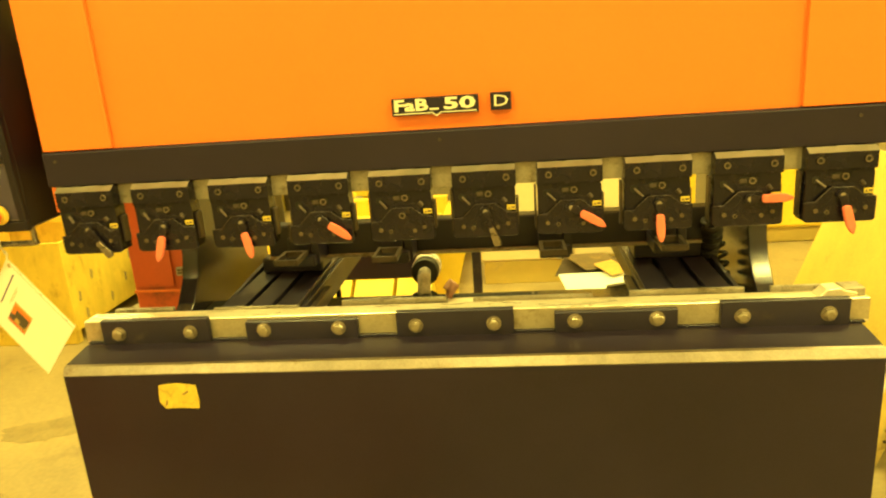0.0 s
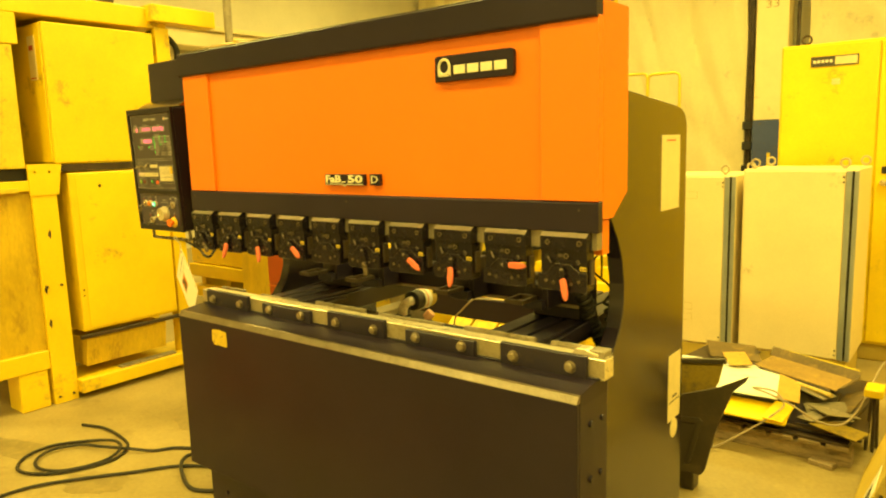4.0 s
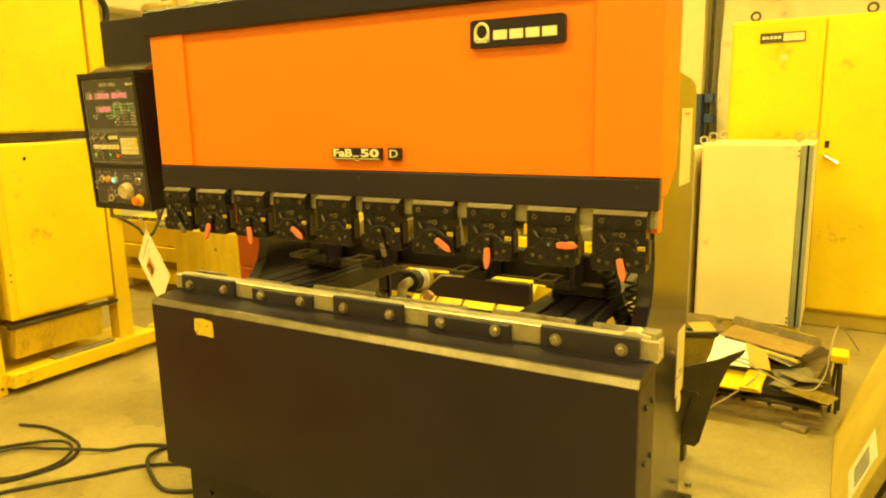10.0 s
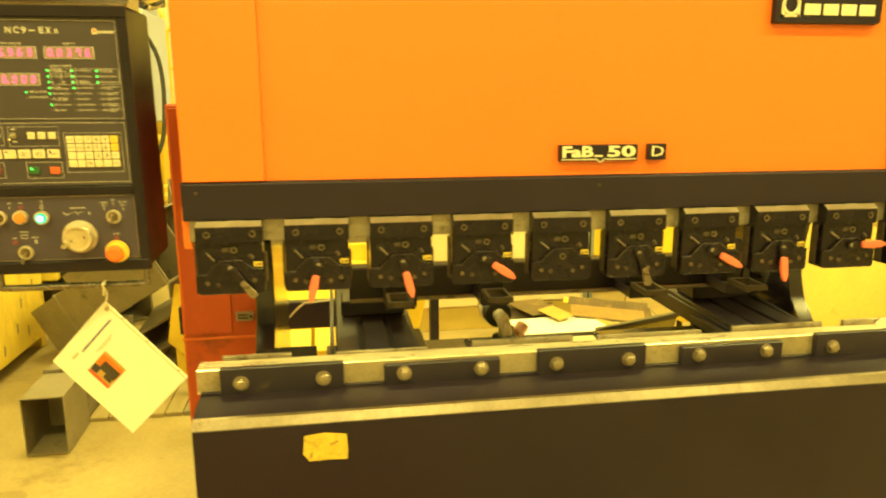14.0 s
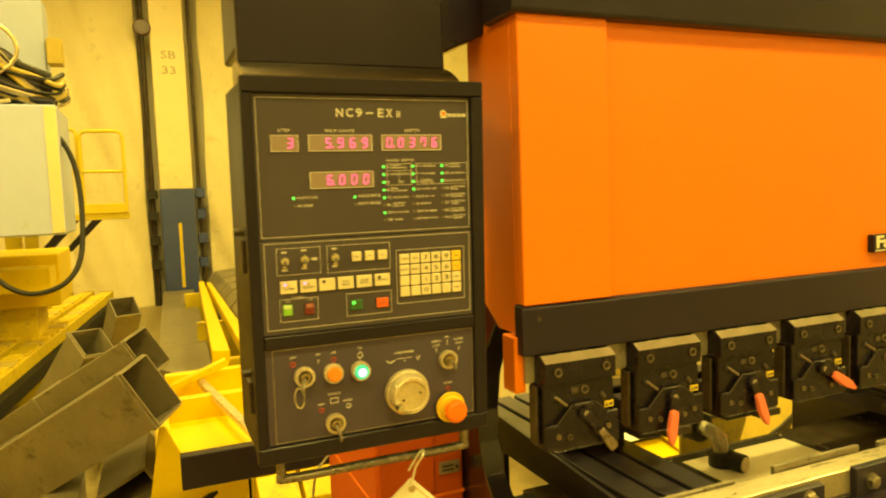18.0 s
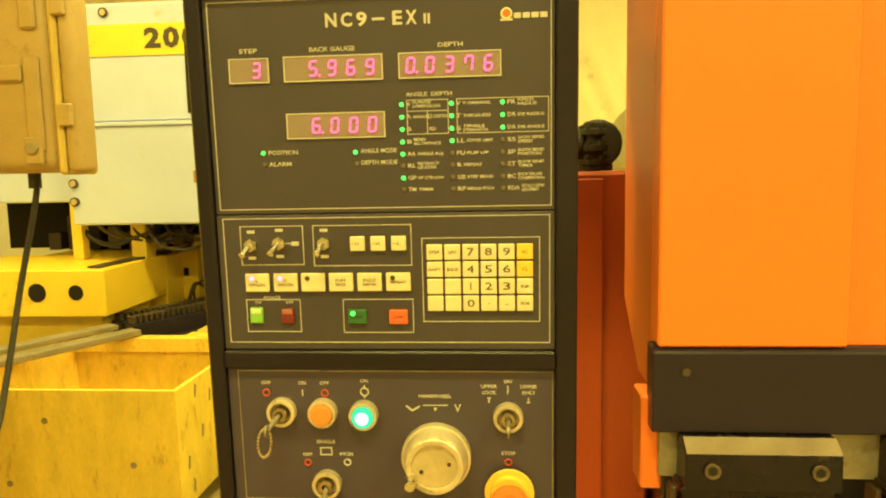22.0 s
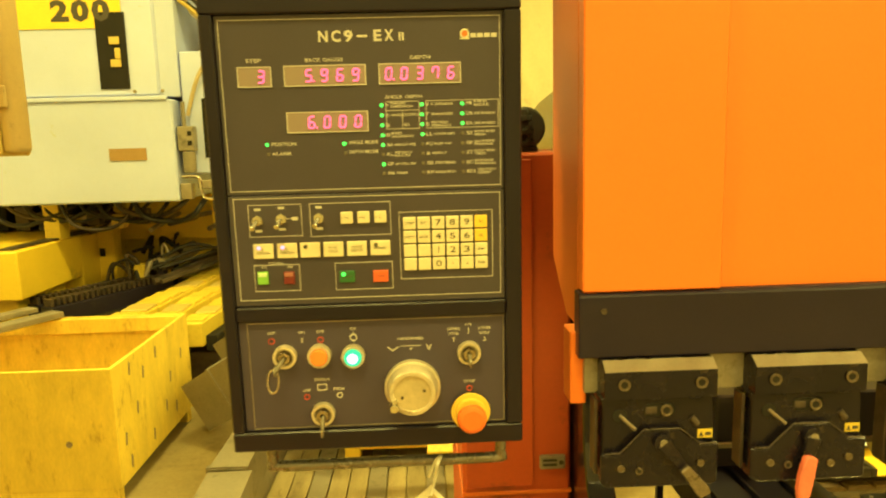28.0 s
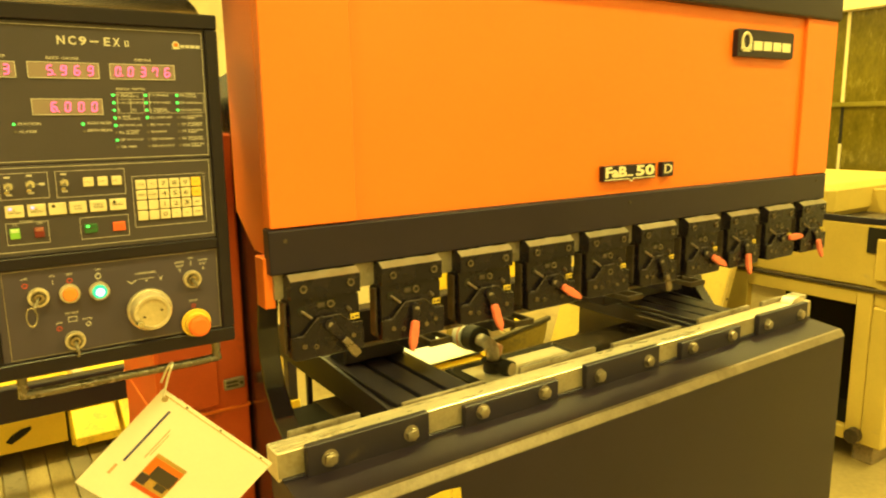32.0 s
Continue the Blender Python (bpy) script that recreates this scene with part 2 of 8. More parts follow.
KEY_PINK = paint("dusky_pink_key_glow", (0.36, 0.14, 0.12), 0.4, var=0.1, big=40, fine=200, bump=0.02)
CAP_ORANGE = paint("orange_button_cap", (0.80, 0.25, 0.03), 0.35, var=0.1, big=40, fine=200, bump=0.02)
GRIP_RED = paint("faded_red_grip", (0.72, 0.17, 0.10), 0.5, var=0.25, big=40, fine=200, bump=0.06)
GRIP_PALE = paint("pale_pink_plastic", (0.75, 0.42, 0.28), 0.5, var=0.15, big=30, fine=200, bump=0.03)
BRASS = paint("tarnished_brass", (0.56, 0.47, 0.29), 0.36, metal=0.4, var=0.3, big=30, fine=200, bump=0.06)
FADED = paint("faded_marking", (0.40, 0.31, 0.16), 0.6, var=0.2, big=20, fine=100, bump=0.02)
GROUND = paint("bright_ground_edge", (0.32, 0.285, 0.23), 0.34, metal=0.7, var=0.2, big=20, fine=240, bump=0.05)
BOARD_FACE = paint("clean_dull_yellow_board", (0.70, 0.53, 0.085), 0.5, var=0.2, big=3, fine=90, bump=0.05, dirt=(0.40, 0.29, 0.05), dirt_amount=0.08)
BOARD = paint("dull_cream_yellow_paint", (0.56, 0.43, 0.11), 0.55, var=0.3, big=9, fine=90, bump=0.08, dirt=(0.16, 0.115, 0.03), dirt_amount=0.25)
RING = paint("worn_screw_head", (0.22, 0.18, 0.14), 0.3, metal=0.7, var=0.4, big=60, fine=240, bump=0.08)
OILY_TABLE = paint("oily_table_steel", (0.13, 0.10, 0.065), 0.24, metal=0.6, var=0.4, big=7, fine=90, bump=0.06, dirt=(0.04, 0.03, 0.02), dirt_amount=0.35)
WELL = paint("pale_oiled_plate", (0.86, 0.80, 0.60), 0.22, coat=0.7, var=0.10, big=6, fine=120, bump=0.02, dirt=(0.55, 0.45, 0.22), dirt_amount=0.05)
HOPPER = paint("grimy_black_sheet_metal", (0.055, 0.043, 0.024), 0.45, var=0.4, big=6, fine=90, bump=0.1, dirt=(0.085, 0.063, 0.03), dirt_amount=0.35)
FILLER = paint("pale_floor_filler", (0.60, 0.49, 0.22), 0.6, var=0.3, big=9, fine=60, bump=0.1, dirt=(0.36, 0.29, 0.13), dirt_amount=0.35)
BELL = paint("dark_red_enamel", (0.06, 0.014, 0.012), 0.35, var=0.2, big=10, fine=100, bump=0.02)
CASE = paint("tan_moulded_plastic", (0.42, 0.31, 0.13), 0.45, var=0.15, big=5, fine=160, bump=0.08, dirt=(0.22, 0.16, 0.07), dirt_amount=0.12)
POLISHED = paint("polished_dark_steel", (0.46, 0.38, 0.29), 0.20, metal=1.0, var=0.3, big=8, fine=140, bump=0.05, stretch=(0.2, 3, 3))
# darker copy of the rail steel for the front, which reflects less light
RAIL_FACE = paint("darker_rail_face", (0.44, 0.375, 0.25), 0.42, metal=0.55, var=0.3, big=9, fine=160, bump=0.05, dirt=(0.26, 0.21, 0.12), dirt_amount=0.25)
SCRAP_YELLOW = paint("worn_dull_yellow_steel", (0.28, 0.20, 0.02), 0.5, var=0.4, big=6, fine=60, bump=0.08, dirt=(0.10, 0.075, 0.03), dirt_amount=0.4)
CABLE_GREY = paint("dusty_grey_cable", (0.34, 0.28, 0.20), 0.5, var=0.2, big=12, fine=90, bump=0.03)
GRIMY_PANEL = paint("grimy_translucent_panel", (0.60, 0.42, 0.012), 0.45, var=0.35, big=2.6, fine=40, bump=0.06, dirt=(0.30, 0.19, 0.012), dirt_amount=0.30, stretch=(1, 1.6, 0.6))
GRIMY_GLASS = paint("grimy_dark_glazing", (0.25, 0.185, 0.010), 0.5, var=0.5, big=3.0, fine=40, bump=0.05, dirt=(0.04, 0.032, 0.008), dirt_amount=0.35, stretch=(1.6, 1, 0.5))
NICKEL = paint("plated_fitting", (0.84, 0.77, 0.62), 0.28, metal=0.15, var=0.2, big=40, fine=200, bump=0.03)
HANDLE_GREY = paint("grey_bar_steel", (0.24, 0.215, 0.185), 0.28, metal=0.6, var=0.25, big=20, fine=200, bump=0.04)
STOP_RED = paint("red_orange_stop_head", (0.80, 0.17, 0.012), 0.35, var=0.1, big=40, fine=200, bump=0.02)
DECK = paint("dusty_floor_board", (0.33, 0.265, 0.125), 0.6, var=0.35, big=4, fine=60, bump=0.1, dirt=(0.17, 0.13, 0.06), dirt_amount=0.25, stretch=(2, 0.5, 1))
CORRUGATED = paint("brown_packing_board", (0.52, 0.33, 0.07), 0.65, var=0.25, big=8, fine=90, bump=0.1, dirt=(0.34, 0.20, 0.04), dirt_amount=0.2)
STAIN = paint("dark_oil_stain", (0.255, 0.200, 0.086), 0.42, var=0.35, big=8, fine=60, bump=0.08, dirt=(0.30, 0.238, 0.103), dirt_amount=0.45)
RUSTY_DARK = paint("stained_brown_sheet", (0.15, 0.105, 0.045), 0.6, var=0.45, big=9, fine=70, bump=0.08, dirt=(0.30, 0.20, 0.05), dirt_amount=0.3)
RUSTY = paint("rusty_sheet", (0.30, 0.195, 0.06), 0.6, var=0.4, big=6, fine=60, bump=0.08, dirt=(0.50, 0.35, 0.06), dirt_amount=0.25)
CARDBOARD = paint("brown_cardboard", (0.32, 0.20, 0.07), 0.7, var=0.2, big=5, fine=60, bump=0.06)
GREEN_CURTAIN = paint("dark_olive_plastic_sheet", (0.125, 0.098, 0.004), 0.22, var=0.6, big=2.4, fine=24, bump=0.12, dirt=(0.26, 0.21, 0.03), dirt_amount=0.25, stretch=(1, 1.6, 0.7))
GREEN_SHEET = paint("dark_green_plastic", (0.20, 0.165, 0.012), 0.32, var=0.4, big=1.5, fine=30, bump=0.08, dirt=(0.25, 0.22, 0.06), dirt_amount=0.2)
LED_PINK = glow("pink_red_segments", (1.0, 0.10, 0.22), 2.6)
LED_GREEN = glow("green_indicator", (0.10, 1.0, 0.10), 1.7)
LED_OFF = paint("unlit_indicator", (0.13, 0.11, 0.08), 0.4, var=0.1, big=20, fine=100, bump=0)
LED_WHITE = glow("pink_white_key_light", (1.0, 0.42, 0.60), 1.4)
LAMP_CYAN = glow("lit_green_lens", (0.04, 0.75, 0.34), 1.0)
LAMP_HOT = glow("lit_lens_core", (0.55, 1.0, 0.72), 1.8)
LAMP_FACE = glow("unseen_bay_diffuser", (1.0, 0.80, 0.26), 3.0)

# ---- builders ----
BASE = {}


def thing(name, at, label, category, group="", kind=""):
    ob = new(name)
    ob.location = at
    ob.empty_display_size = 0.1
    BASE[ob] = Vector(at)
    return tagged(ob, label, category, group, kind)


def finish(bm, material, name, smooth=False):
    me = bpy.data.meshes.new(name)
    bm.normal_update()
    bm.to_mesh(me)
    bm.free()
    if smooth:
        for p in me.polygons:
            p.use_smooth = True
        me.set_sharp_from_angle(angle=radians(38))
    me.materials.append(material)
    return me


def part(name, bm, material, parent, label="", smooth=False):
    """One mesh under a thing or part; the bmesh is in world coordinates."""
    base = BASE[parent]
    bmesh.ops.translate(bm, verts=bm.verts, vec=-base)
    ob = new(name, finish(bm, material, name, smooth))
    ob.parent = parent
    BASE[ob] = base
    return tagged(ob, label)


def solid(name, bm, material, label, category, group="", kind="", smooth=False, at=None):
    """A one-mesh thing, its origin at the middle of its foot."""
    if at is None:
        lo = [min(v.co[i] for v in bm.verts) for i in range(3)]
        hi = [max(v.co[i] for v in bm.verts) for i in range(3)]
        at = ((lo[0] + hi[0]) / 2, (lo[1] + hi[1]) / 2, lo[2])
    bmesh.ops.translate(bm, verts=bm.verts, vec=-Vector(at))
    ob = new(name, finish(bm, material, name, smooth))
    ob.location = at
    BASE[ob] = Vector(at)
    return tagged(ob, label, category, group, kind)


def box(x0, x1, y0, y1, z0, z1, bevel=0.0, bm=None, seg=1):
    bm = bm or bmesh.new()
    tmp = bmesh.new()
    bmesh.ops.create_cube(tmp, size=1.0)
    for v in tmp.verts:
        v.co = Vector(((x0 + x1) / 2 + v.co.x * (x1 - x0), (y0 + y1) / 2 + v.co.y * (y1 - y0), (z0 + z1) / 2 + v.co.z * (z1 - z0)))
    if bevel:
        bmesh.ops.bevel(tmp, geom=tmp.edges[:], offset=bevel, segments=seg, affect="EDGES", profile=0.5)
    return merge(bm, tmp)


def merge(bm, tmp, m=None):
    if m is not None:
        bmesh.ops.transform(tmp, matrix=m, verts=tmp.verts)
    me = bpy.data.meshes.new("tmp")
    tmp.to_mesh(me)
    tmp.free()
    bm.from_mesh(me)
    bpy.data.meshes.remove(me)
    return bm


def turned(bm, m):
    bmesh.ops.transform(bm, matrix=m, verts=bm.verts)
    return bm


def rod(p0, p1, r, seg=14, r2=None, bm=None, bevel=0.0):
    """A cylinder or cone from p0 to p1."""
    bm = bm or bmesh.new()
    p0, p1 = Vector(p0), Vector(p1)
    d = p1 - p0
    tmp = bmesh.new()
    bmesh.ops.create_cone(tmp, cap_ends=True, segments=seg, radius1=r, radius2=r if r2 is None else r2, depth=d.length)
    if bevel:
        bmesh.ops.bevel(tmp, geom=[e for e in tmp.edges if abs(e.verts[0].co.z - e.verts[1].co.z) < 1e-6], offset=bevel, segments=2, affect="EDGES", profile=0.5)
    q = d.to_track_quat("Z", "Y").to_matrix().to_4x4()
    return merge(bm, tmp, Matrix.Translation((p0 + p1) / 2) @ q)


def prism(poly, axis, a, b, bevel=0.0, bm=None):
    """A polygon given in the other two axes (in x, y, z order), extruded along axis from a to b."""
    bm = bm or bmesh.new()
    tmp = bmesh.new()

    def at(u, v, w):
        return {"x": (w, u, v), "y": (u, w, v), "z": (u, v, w)}[axis]
    lo = [tmp.verts.new(at(u, v, a)) for u, v in poly]
    hi = [tmp.verts.new(at(u, v, b)) for u, v in poly]
    k = len(poly)
    tmp.faces.new(lo)
    tmp.faces.new(hi[::-1])
    for i in range(k):
        tmp.faces.new((lo[i], hi[i], hi[(i + 1) % k], lo[(i + 1) % k]))
    bmesh.ops.recalc_face_normals(tmp, faces=tmp.faces)
    if bevel:
        bmesh.ops.bevel(tmp, geom=tmp.edges[:], offset=bevel, segments=1, affect="EDGES", profile=0.5)
    return merge(bm, tmp)


def smooth_line(pts, steps=6):
    """Catmull-Rom points through pts."""
    p = [Vector(q) for q in pts]
    p = [p[0] * 2 - p[1]] + p + [p[-1] * 2 - p[-2]]
    out = []
    for i in range(1, len(p) - 2):
        for s in range(steps):
            t = s / steps
            a, b, c, d = p[i - 1:i + 3]
            out.append(0.5 * ((2 * b) + (c - a) * t + (2 * a - 5 * b + 4 * c - d) * t * t + (3 * b - a - 3 * c + d) * t ** 3))
    return out + [p[-2]]


def tube(pts, r, seg=8, bm=None, closed=False):
    """A round bar bent along pts."""
    bm = bm or bmesh.new()
    pts = [Vector(p) for p in pts]
    rings, up = [], None
    n = len(pts)
    for i, p in enumerate(pts):
        a, b = pts[(i - 1) % n if closed else max(i - 1, 0)], pts[(i + 1) % n if closed else min(i + 1, n - 1)]
        d = (b - a).normalized()
        if up is None:
            up = d.orthogonal().normalized()
        up = (up - d * up.dot(d)).normalized()
        side = d.cross(up)
        rings.append([bm.verts.new(p + (up * math.cos(k * math.tau / seg) + side * math.sin(k * math.tau / seg)) * r) for k in range(seg)])
    for i in range(n if closed else n - 1):
        a, b = rings[i], rings[(i + 1) % n]
        for k in range(seg):
            bm.faces.new((a[k], a[(k + 1) % seg], b[(k + 1) % seg], b[k]))
    if not closed:
        bm.faces.new(rings[0][::-1])
        bm.faces.new(rings[-1])
    return bm


def outline(x0, x1, z0, z1, y, w, bm=None, d=0.0006):
    """A thin printed rectangle on an upright face that looks to -y."""
    bm = bm or bmesh.new()
    for a in ((x0, x1, z0, z0 + w), (x0, x1, z1 - w, z1), (x0, x0 + w, z0 + w, z1 - w), (x1 - w, x1, z0 + w, z1 - w)):
        box(a[0], a[1], y - d, y + 0.0004, a[2], a[3], bm=bm)
    return bm


def words(text, height, m, bm=None, depth=0.0004, width=None, align="CENTER", bold=0.0):
    """Lettering in the built-in font, its capitals `height` tall, fitted to `width` where given, centred on m; it faces m's +z."""
    cu = bpy.data.curves.new("lettering", "FONT")
    cu.body, cu.size, cu.align_x, cu.align_y, cu.extrude, cu.resolution_u = text, height / 0.7, align, "CENTER", depth, 2
    cu.offset = bold
    ob = bpy.data.objects.new("lettering", cu)
    me = ob.to_mesh()
    tmp = bmesh.new()
    tmp.from_mesh(me)
    ob.to_mesh_clear()
    bpy.data.objects.remove(ob)
    bpy.data.curves.remove(cu)
    if width and tmp.verts:
        lo, hi = min(v.co.x for v in tmp.verts), max(v.co.x for v in tmp.verts)
        bmesh.ops.scale(tmp, vec=(width / max(hi - lo, 1e-6), 1, 1), verts=tmp.verts)
    return merge(bm or bmesh.new(), tmp, m)


def facing(x, y, z):
    """The pose of lettering on an upright face that looks to -y."""
    return Matrix.Translation((x, y, z)) @ Matrix.Rotation(radians(90), 4, "X")

# ---- setting ----
solid("floor", box(-9, 7.5, -9, 11.6, -0.12, 0.0), CONCRETE, "worn pale concrete workshop floor with stains", "floor", kind="structure", at=(0, 0, 0))
solid("ceiling", box(-9, 7.5, -9, 11.6, 6.0, 6.2), WALL, "painted hall ceiling", "ceiling", kind="structure")
solid("wall_west", box(-9.2, -9, -9, 11.6, 0, 6.0), WALL, "painted hall wall", "wall", kind="structure")
solid("wall_east", box(7.5, 7.7, -9, 11.6, 0, 6.0), WALL, "painted hall wall", "wall", kind="structure")
solid("wall_south", box(-9.2, 7.7, -9.2, -9, 0, 6.0), WALL, "painted hall wall", "wall", kind="structure")
solid("wall_north", box(-9.2, 7.7, 11.6, 11.8, 0, 6.0), WALL, "painted hall wall behind the plastic sheeting", "wall", kind="structure")
# fixtures added for the unseen lamps, with glowing diffusers
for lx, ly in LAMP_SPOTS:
    lamp = thing("unseen_bay_lamp", (lx, ly, LAMP_HEIGHT - 0.04), "wide high-bay ceiling lamp, lit, added out of view", "lamp", "high-bay lamps")
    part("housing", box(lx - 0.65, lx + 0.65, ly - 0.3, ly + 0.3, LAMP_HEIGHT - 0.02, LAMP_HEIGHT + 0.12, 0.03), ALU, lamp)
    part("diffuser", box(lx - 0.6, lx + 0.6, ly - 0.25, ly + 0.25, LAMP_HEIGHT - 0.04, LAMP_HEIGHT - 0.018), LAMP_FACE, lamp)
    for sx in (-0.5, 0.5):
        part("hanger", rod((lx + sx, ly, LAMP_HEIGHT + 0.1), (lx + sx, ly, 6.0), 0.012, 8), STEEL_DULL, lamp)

# ---- the press brake ----
brake = thing("press_brake", (0, 0.45, 0), "orange and black hydraulic press brake standing on the floor", "press brake")


def both(name, make, material, label="", smooth=False):
    """The same part at the machine's two ends; make(s) with s = 1 or -1."""
    return [part(name, make(s), material, brake, label, smooth) for s in (1, -1)]


def span(s, a, b):
    return (a, b) if s > 0 else (-b, -a)


# apron and table
part("front_panel", prism([(-0.115, 0.215), (-0.115, 0.917), (-0.100, 0.917), (-0.100, 0.215)], "x", -1.0, 0.992, 0.002), APRON, brake, "satin black front panel with scuffs")
both("apron_side", lambda s: box(*span(s, 0.978 if s > 0 else 0.986, 0.9915 if s > 0 else 0.9995), -0.098, 0.085, 0.215, 0.925, 0.003), BLACK)
part("plinth", box(-0.92, 0.94, -0.070, 0.084, 0.0, 0.225, 0.004), BLACK, brake, "recessed black base plinth")
both("plinth_bolt", lambda s: rod((s * 0.8, -0.070, 0.10), (s * 0.8, -0.078, 0.10), 0.011, 6), BLACK_MATT)
part("table_nosing", prism([(-0.1152, 0.9172), (-0.1152, 0.9190), (-0.103, 0.9385), (-0.094, 0.9405), (-0.094, 0.9172)], "x", -1.0, 0.992), WORN_EDGE, brake, "worn bare metal table edge")
part("table_top", prism([(-0.0935, 0.90), (-0.0935, 0.9405), (0.0, 0.952), (0.085, 0.952), (0.085, 0.90)], "x", -1.0, 0.992, 0.001), APRON, brake)
for s in (1, -1):
    for by, bz in ((-0.028, 0.833), (0.046, 0.829), (-0.028, 0.662), (0.042, 0.658)):
        x = 0.991 if s > 0 else -0.999
        part("apron_screw", rod((x, by, bz), (x + s * 0.007, by, bz), 0.010, 12, bevel=0.002), BLACK_MATT, brake)
# yellow inspection sticker, torn
part("sticker", prism([(-0.752, 0.842), (-0.748, 0.886), (-0.741, 0.889), (-0.70, 0.893), (-0.668, 0.889), (-0.649, 0.886), (-0.646, 0.845), (-0.649, 0.822), (-0.70, 0.824), (-0.738, 0.8225)],
                      "y", -0.1165, -0.1150), LABEL_YELLOW, brake, "torn yellow paper sticker")
part("sticker_tear", prism([(-0.738, 0.829), (-0.733, 0.846), (-0.729, 0.848), (-0.731, 0.833)], "y", -0.1172, -0.1164), RUSTY, brake)
part("sticker_tear", prism([(-0.690, 0.862), (-0.672, 0.872), (-0.669, 0.868), (-0.686, 0.860)], "y", -0.1172, -0.1164), RUSTY, brake)

# die rail with its clamps
part("die_rail", box(-1.008, 1.012, 0.022, 0.082, 0.950, 1.013, 0.002), RAIL_STEEL, brake, "ground steel die rail")
# thin sheet added to darken the rail's less lit front
part("rail_face", box(-1.007, 1.011, 0.0212, 0.0226, 0.9575, 1.0105), RAIL_FACE, brake, "front face of the die rail, its shade put in the colour")
part("rail_foot", box(-1.0, 1.0, 0.012, 0.09, 0.9515, 0.957, 0.001), BLACK_MATT, brake)
hex_me = finish(merge(merge(rod((0, 0, 0), (0, -0.0025, 0), 0.0192, 20), rod((0, -0.0025, 0), (0, -0.013, 0), 0.0160, 6, bevel=0.0018)), rod((0, -0.013, 0), (0, -0.0142, 0), 0.0112, 16, r2=0.0095)), BOLT, "bolt")
for i in range(5):
    cx = (i - 2) * 0.4025 + 0.005
    clamp = part("clamp_plate", box(cx - 0.150, cx + 0.150, 0.003, 0.0215, 0.937, 1.005 if i % 2 else 1.020, 0.002), BLACK_MATT, brake, "black steel die clamp plate")
    for bx in (-0.1, 0.1):
        ob = new("bolt", hex_me)
        ob.parent = clamp
        ob.matrix_basis = Matrix.Translation(Vector((cx + bx, 0.0028, 0.982)) - BASE[brake]) @ Matrix.Rotation(0.4 * i + bx * 9, 4, "Y")
        tagged(ob, "plated hexagon bolt")
# gib strips that stand behind the rail
for a, b, yy, zz, hh in ((-0.955, -0.782, 0.100, 0.985, 0.036), (-0.668, -0.425, 0.100, 0.985, 0.030), (-0.305, -0.02, 0.100, 0.985, 0.040), (0.05, 0.36, 0.098, 0.985, 0.036),
                         (0.455, 0.74, 0.100, 0.985, 0.040), (0.80, 0.99, 0.092, 0.985, 0.043)):
    part("gib_strip", box(a, b, yy - 0.012, yy, zz - 0.03, zz + hh, 0.0015), STEEL_DULL, brake)
part("rail_stop", prism([(0.895, 1.014), (0.985, 1.014), (0.985, 1.024), (0.955, 1.030), (0.945, 1.036), (0.915, 1.033), (0.905, 1.022)], "y", 0.03, 0.075, 0.002), STEEL, brake, "steel end stop")
part("stop_block", box(0.955, 1.005, 0.035, 0.085, 1.0135, 1.0335, 0.002), STEEL_DULL, brake)

# C-frames
PROFILE = [(0.088, 0.0), (0.088, 0.86), (0.13, 0.875), (0.20, 0.885), (0.255, 0.90), (0.33, 0.945), (0.385, 1.01), (0.41, 1.08), (0.413, 1.16), (0.395, 1.25), (0.36, 1.32), (0.31, 1.385), (0.25, 1.43),
           (0.205, 1.45), (0.205, 1.828), (0.90, 1.770), (0.955, 1.760), (0.985, 1.745), (1.005, 1.72), (1.012, 1.69), (1.02, 0.0)]
both("side_frame", lambda s: prism(PROFILE, "x", *span(s, 0.845, 0.90), 0.003), FRAME_BLACK, "black C-shaped side frame with curved throat", True)
for foot in both("foot", lambda s: box(*span(s, 0.872, 0.962), 0.845, 0.990, 0.0, 0.028, 0.004), GREASY, "worn steel mounting foot"):
    fx = 0.935 if foot.name == "foot" else -0.935
    for fy in (0.885, 0.945):
        part("bolt_hole", rod((fx, fy, 0.0278), (fx, fy, 0.0290), 0.010, 12), DARK, foot)
both("foot_bolt", lambda s: rod((s * 0.935, 1.05, 0.03), (s * 0.935, 1.05, 0.05), 0.016, 6), STEEL_DULL)
part("foot_bar", box(0.885, 0.93, 0.20, 0.62, 0.0, 0.012, 0.002), STEEL_DULL, brake)
part("rear_crossbeam", box(-0.845, 0.845, 0.90, 0.99, 1.45, 1.74, 0.005), BLACK_MATT, brake)
part("lower_beam", box(-0.845, 0.845, 0.10, 0.20, 0.25, 0.90, 0.004), BLACK_MATT, brake)
# plates and marks on the frame's outer face
plate = part("data_plate", box(0.8995, 0.902, 0.742, 0.932, 1.378, 1.660, 0.0006), LABEL_CREAM, brake, "cream data label on the side frame")
part("print", merge(box(0.9018, 0.9026, 0.79, 0.80, 1.635, 1.645), box(0.9018, 0.9026, 0.81, 0.88, 1.637, 1.643)), PRINT_RED, plate)
plate = part("warning_plate", box(0.8995, 0.902, 0.855, 0.99, 0.505, 0.785, 0.0006), LABEL_CREAM, brake, "cream warning label on the side frame")
part("print", merge(box(0.9018, 0.9026, 0.865, 0.98, 0.583, 0.588), box(0.9018, 0.9026, 0.90, 0.95, 0.60, 0.61)), PRINT_DARK, plate)
part("round_plate", rod((0.8995, 0.925, 0.465), (0.902, 0.925, 0.465), 0.040, 28), LABEL_CREAM, brake)
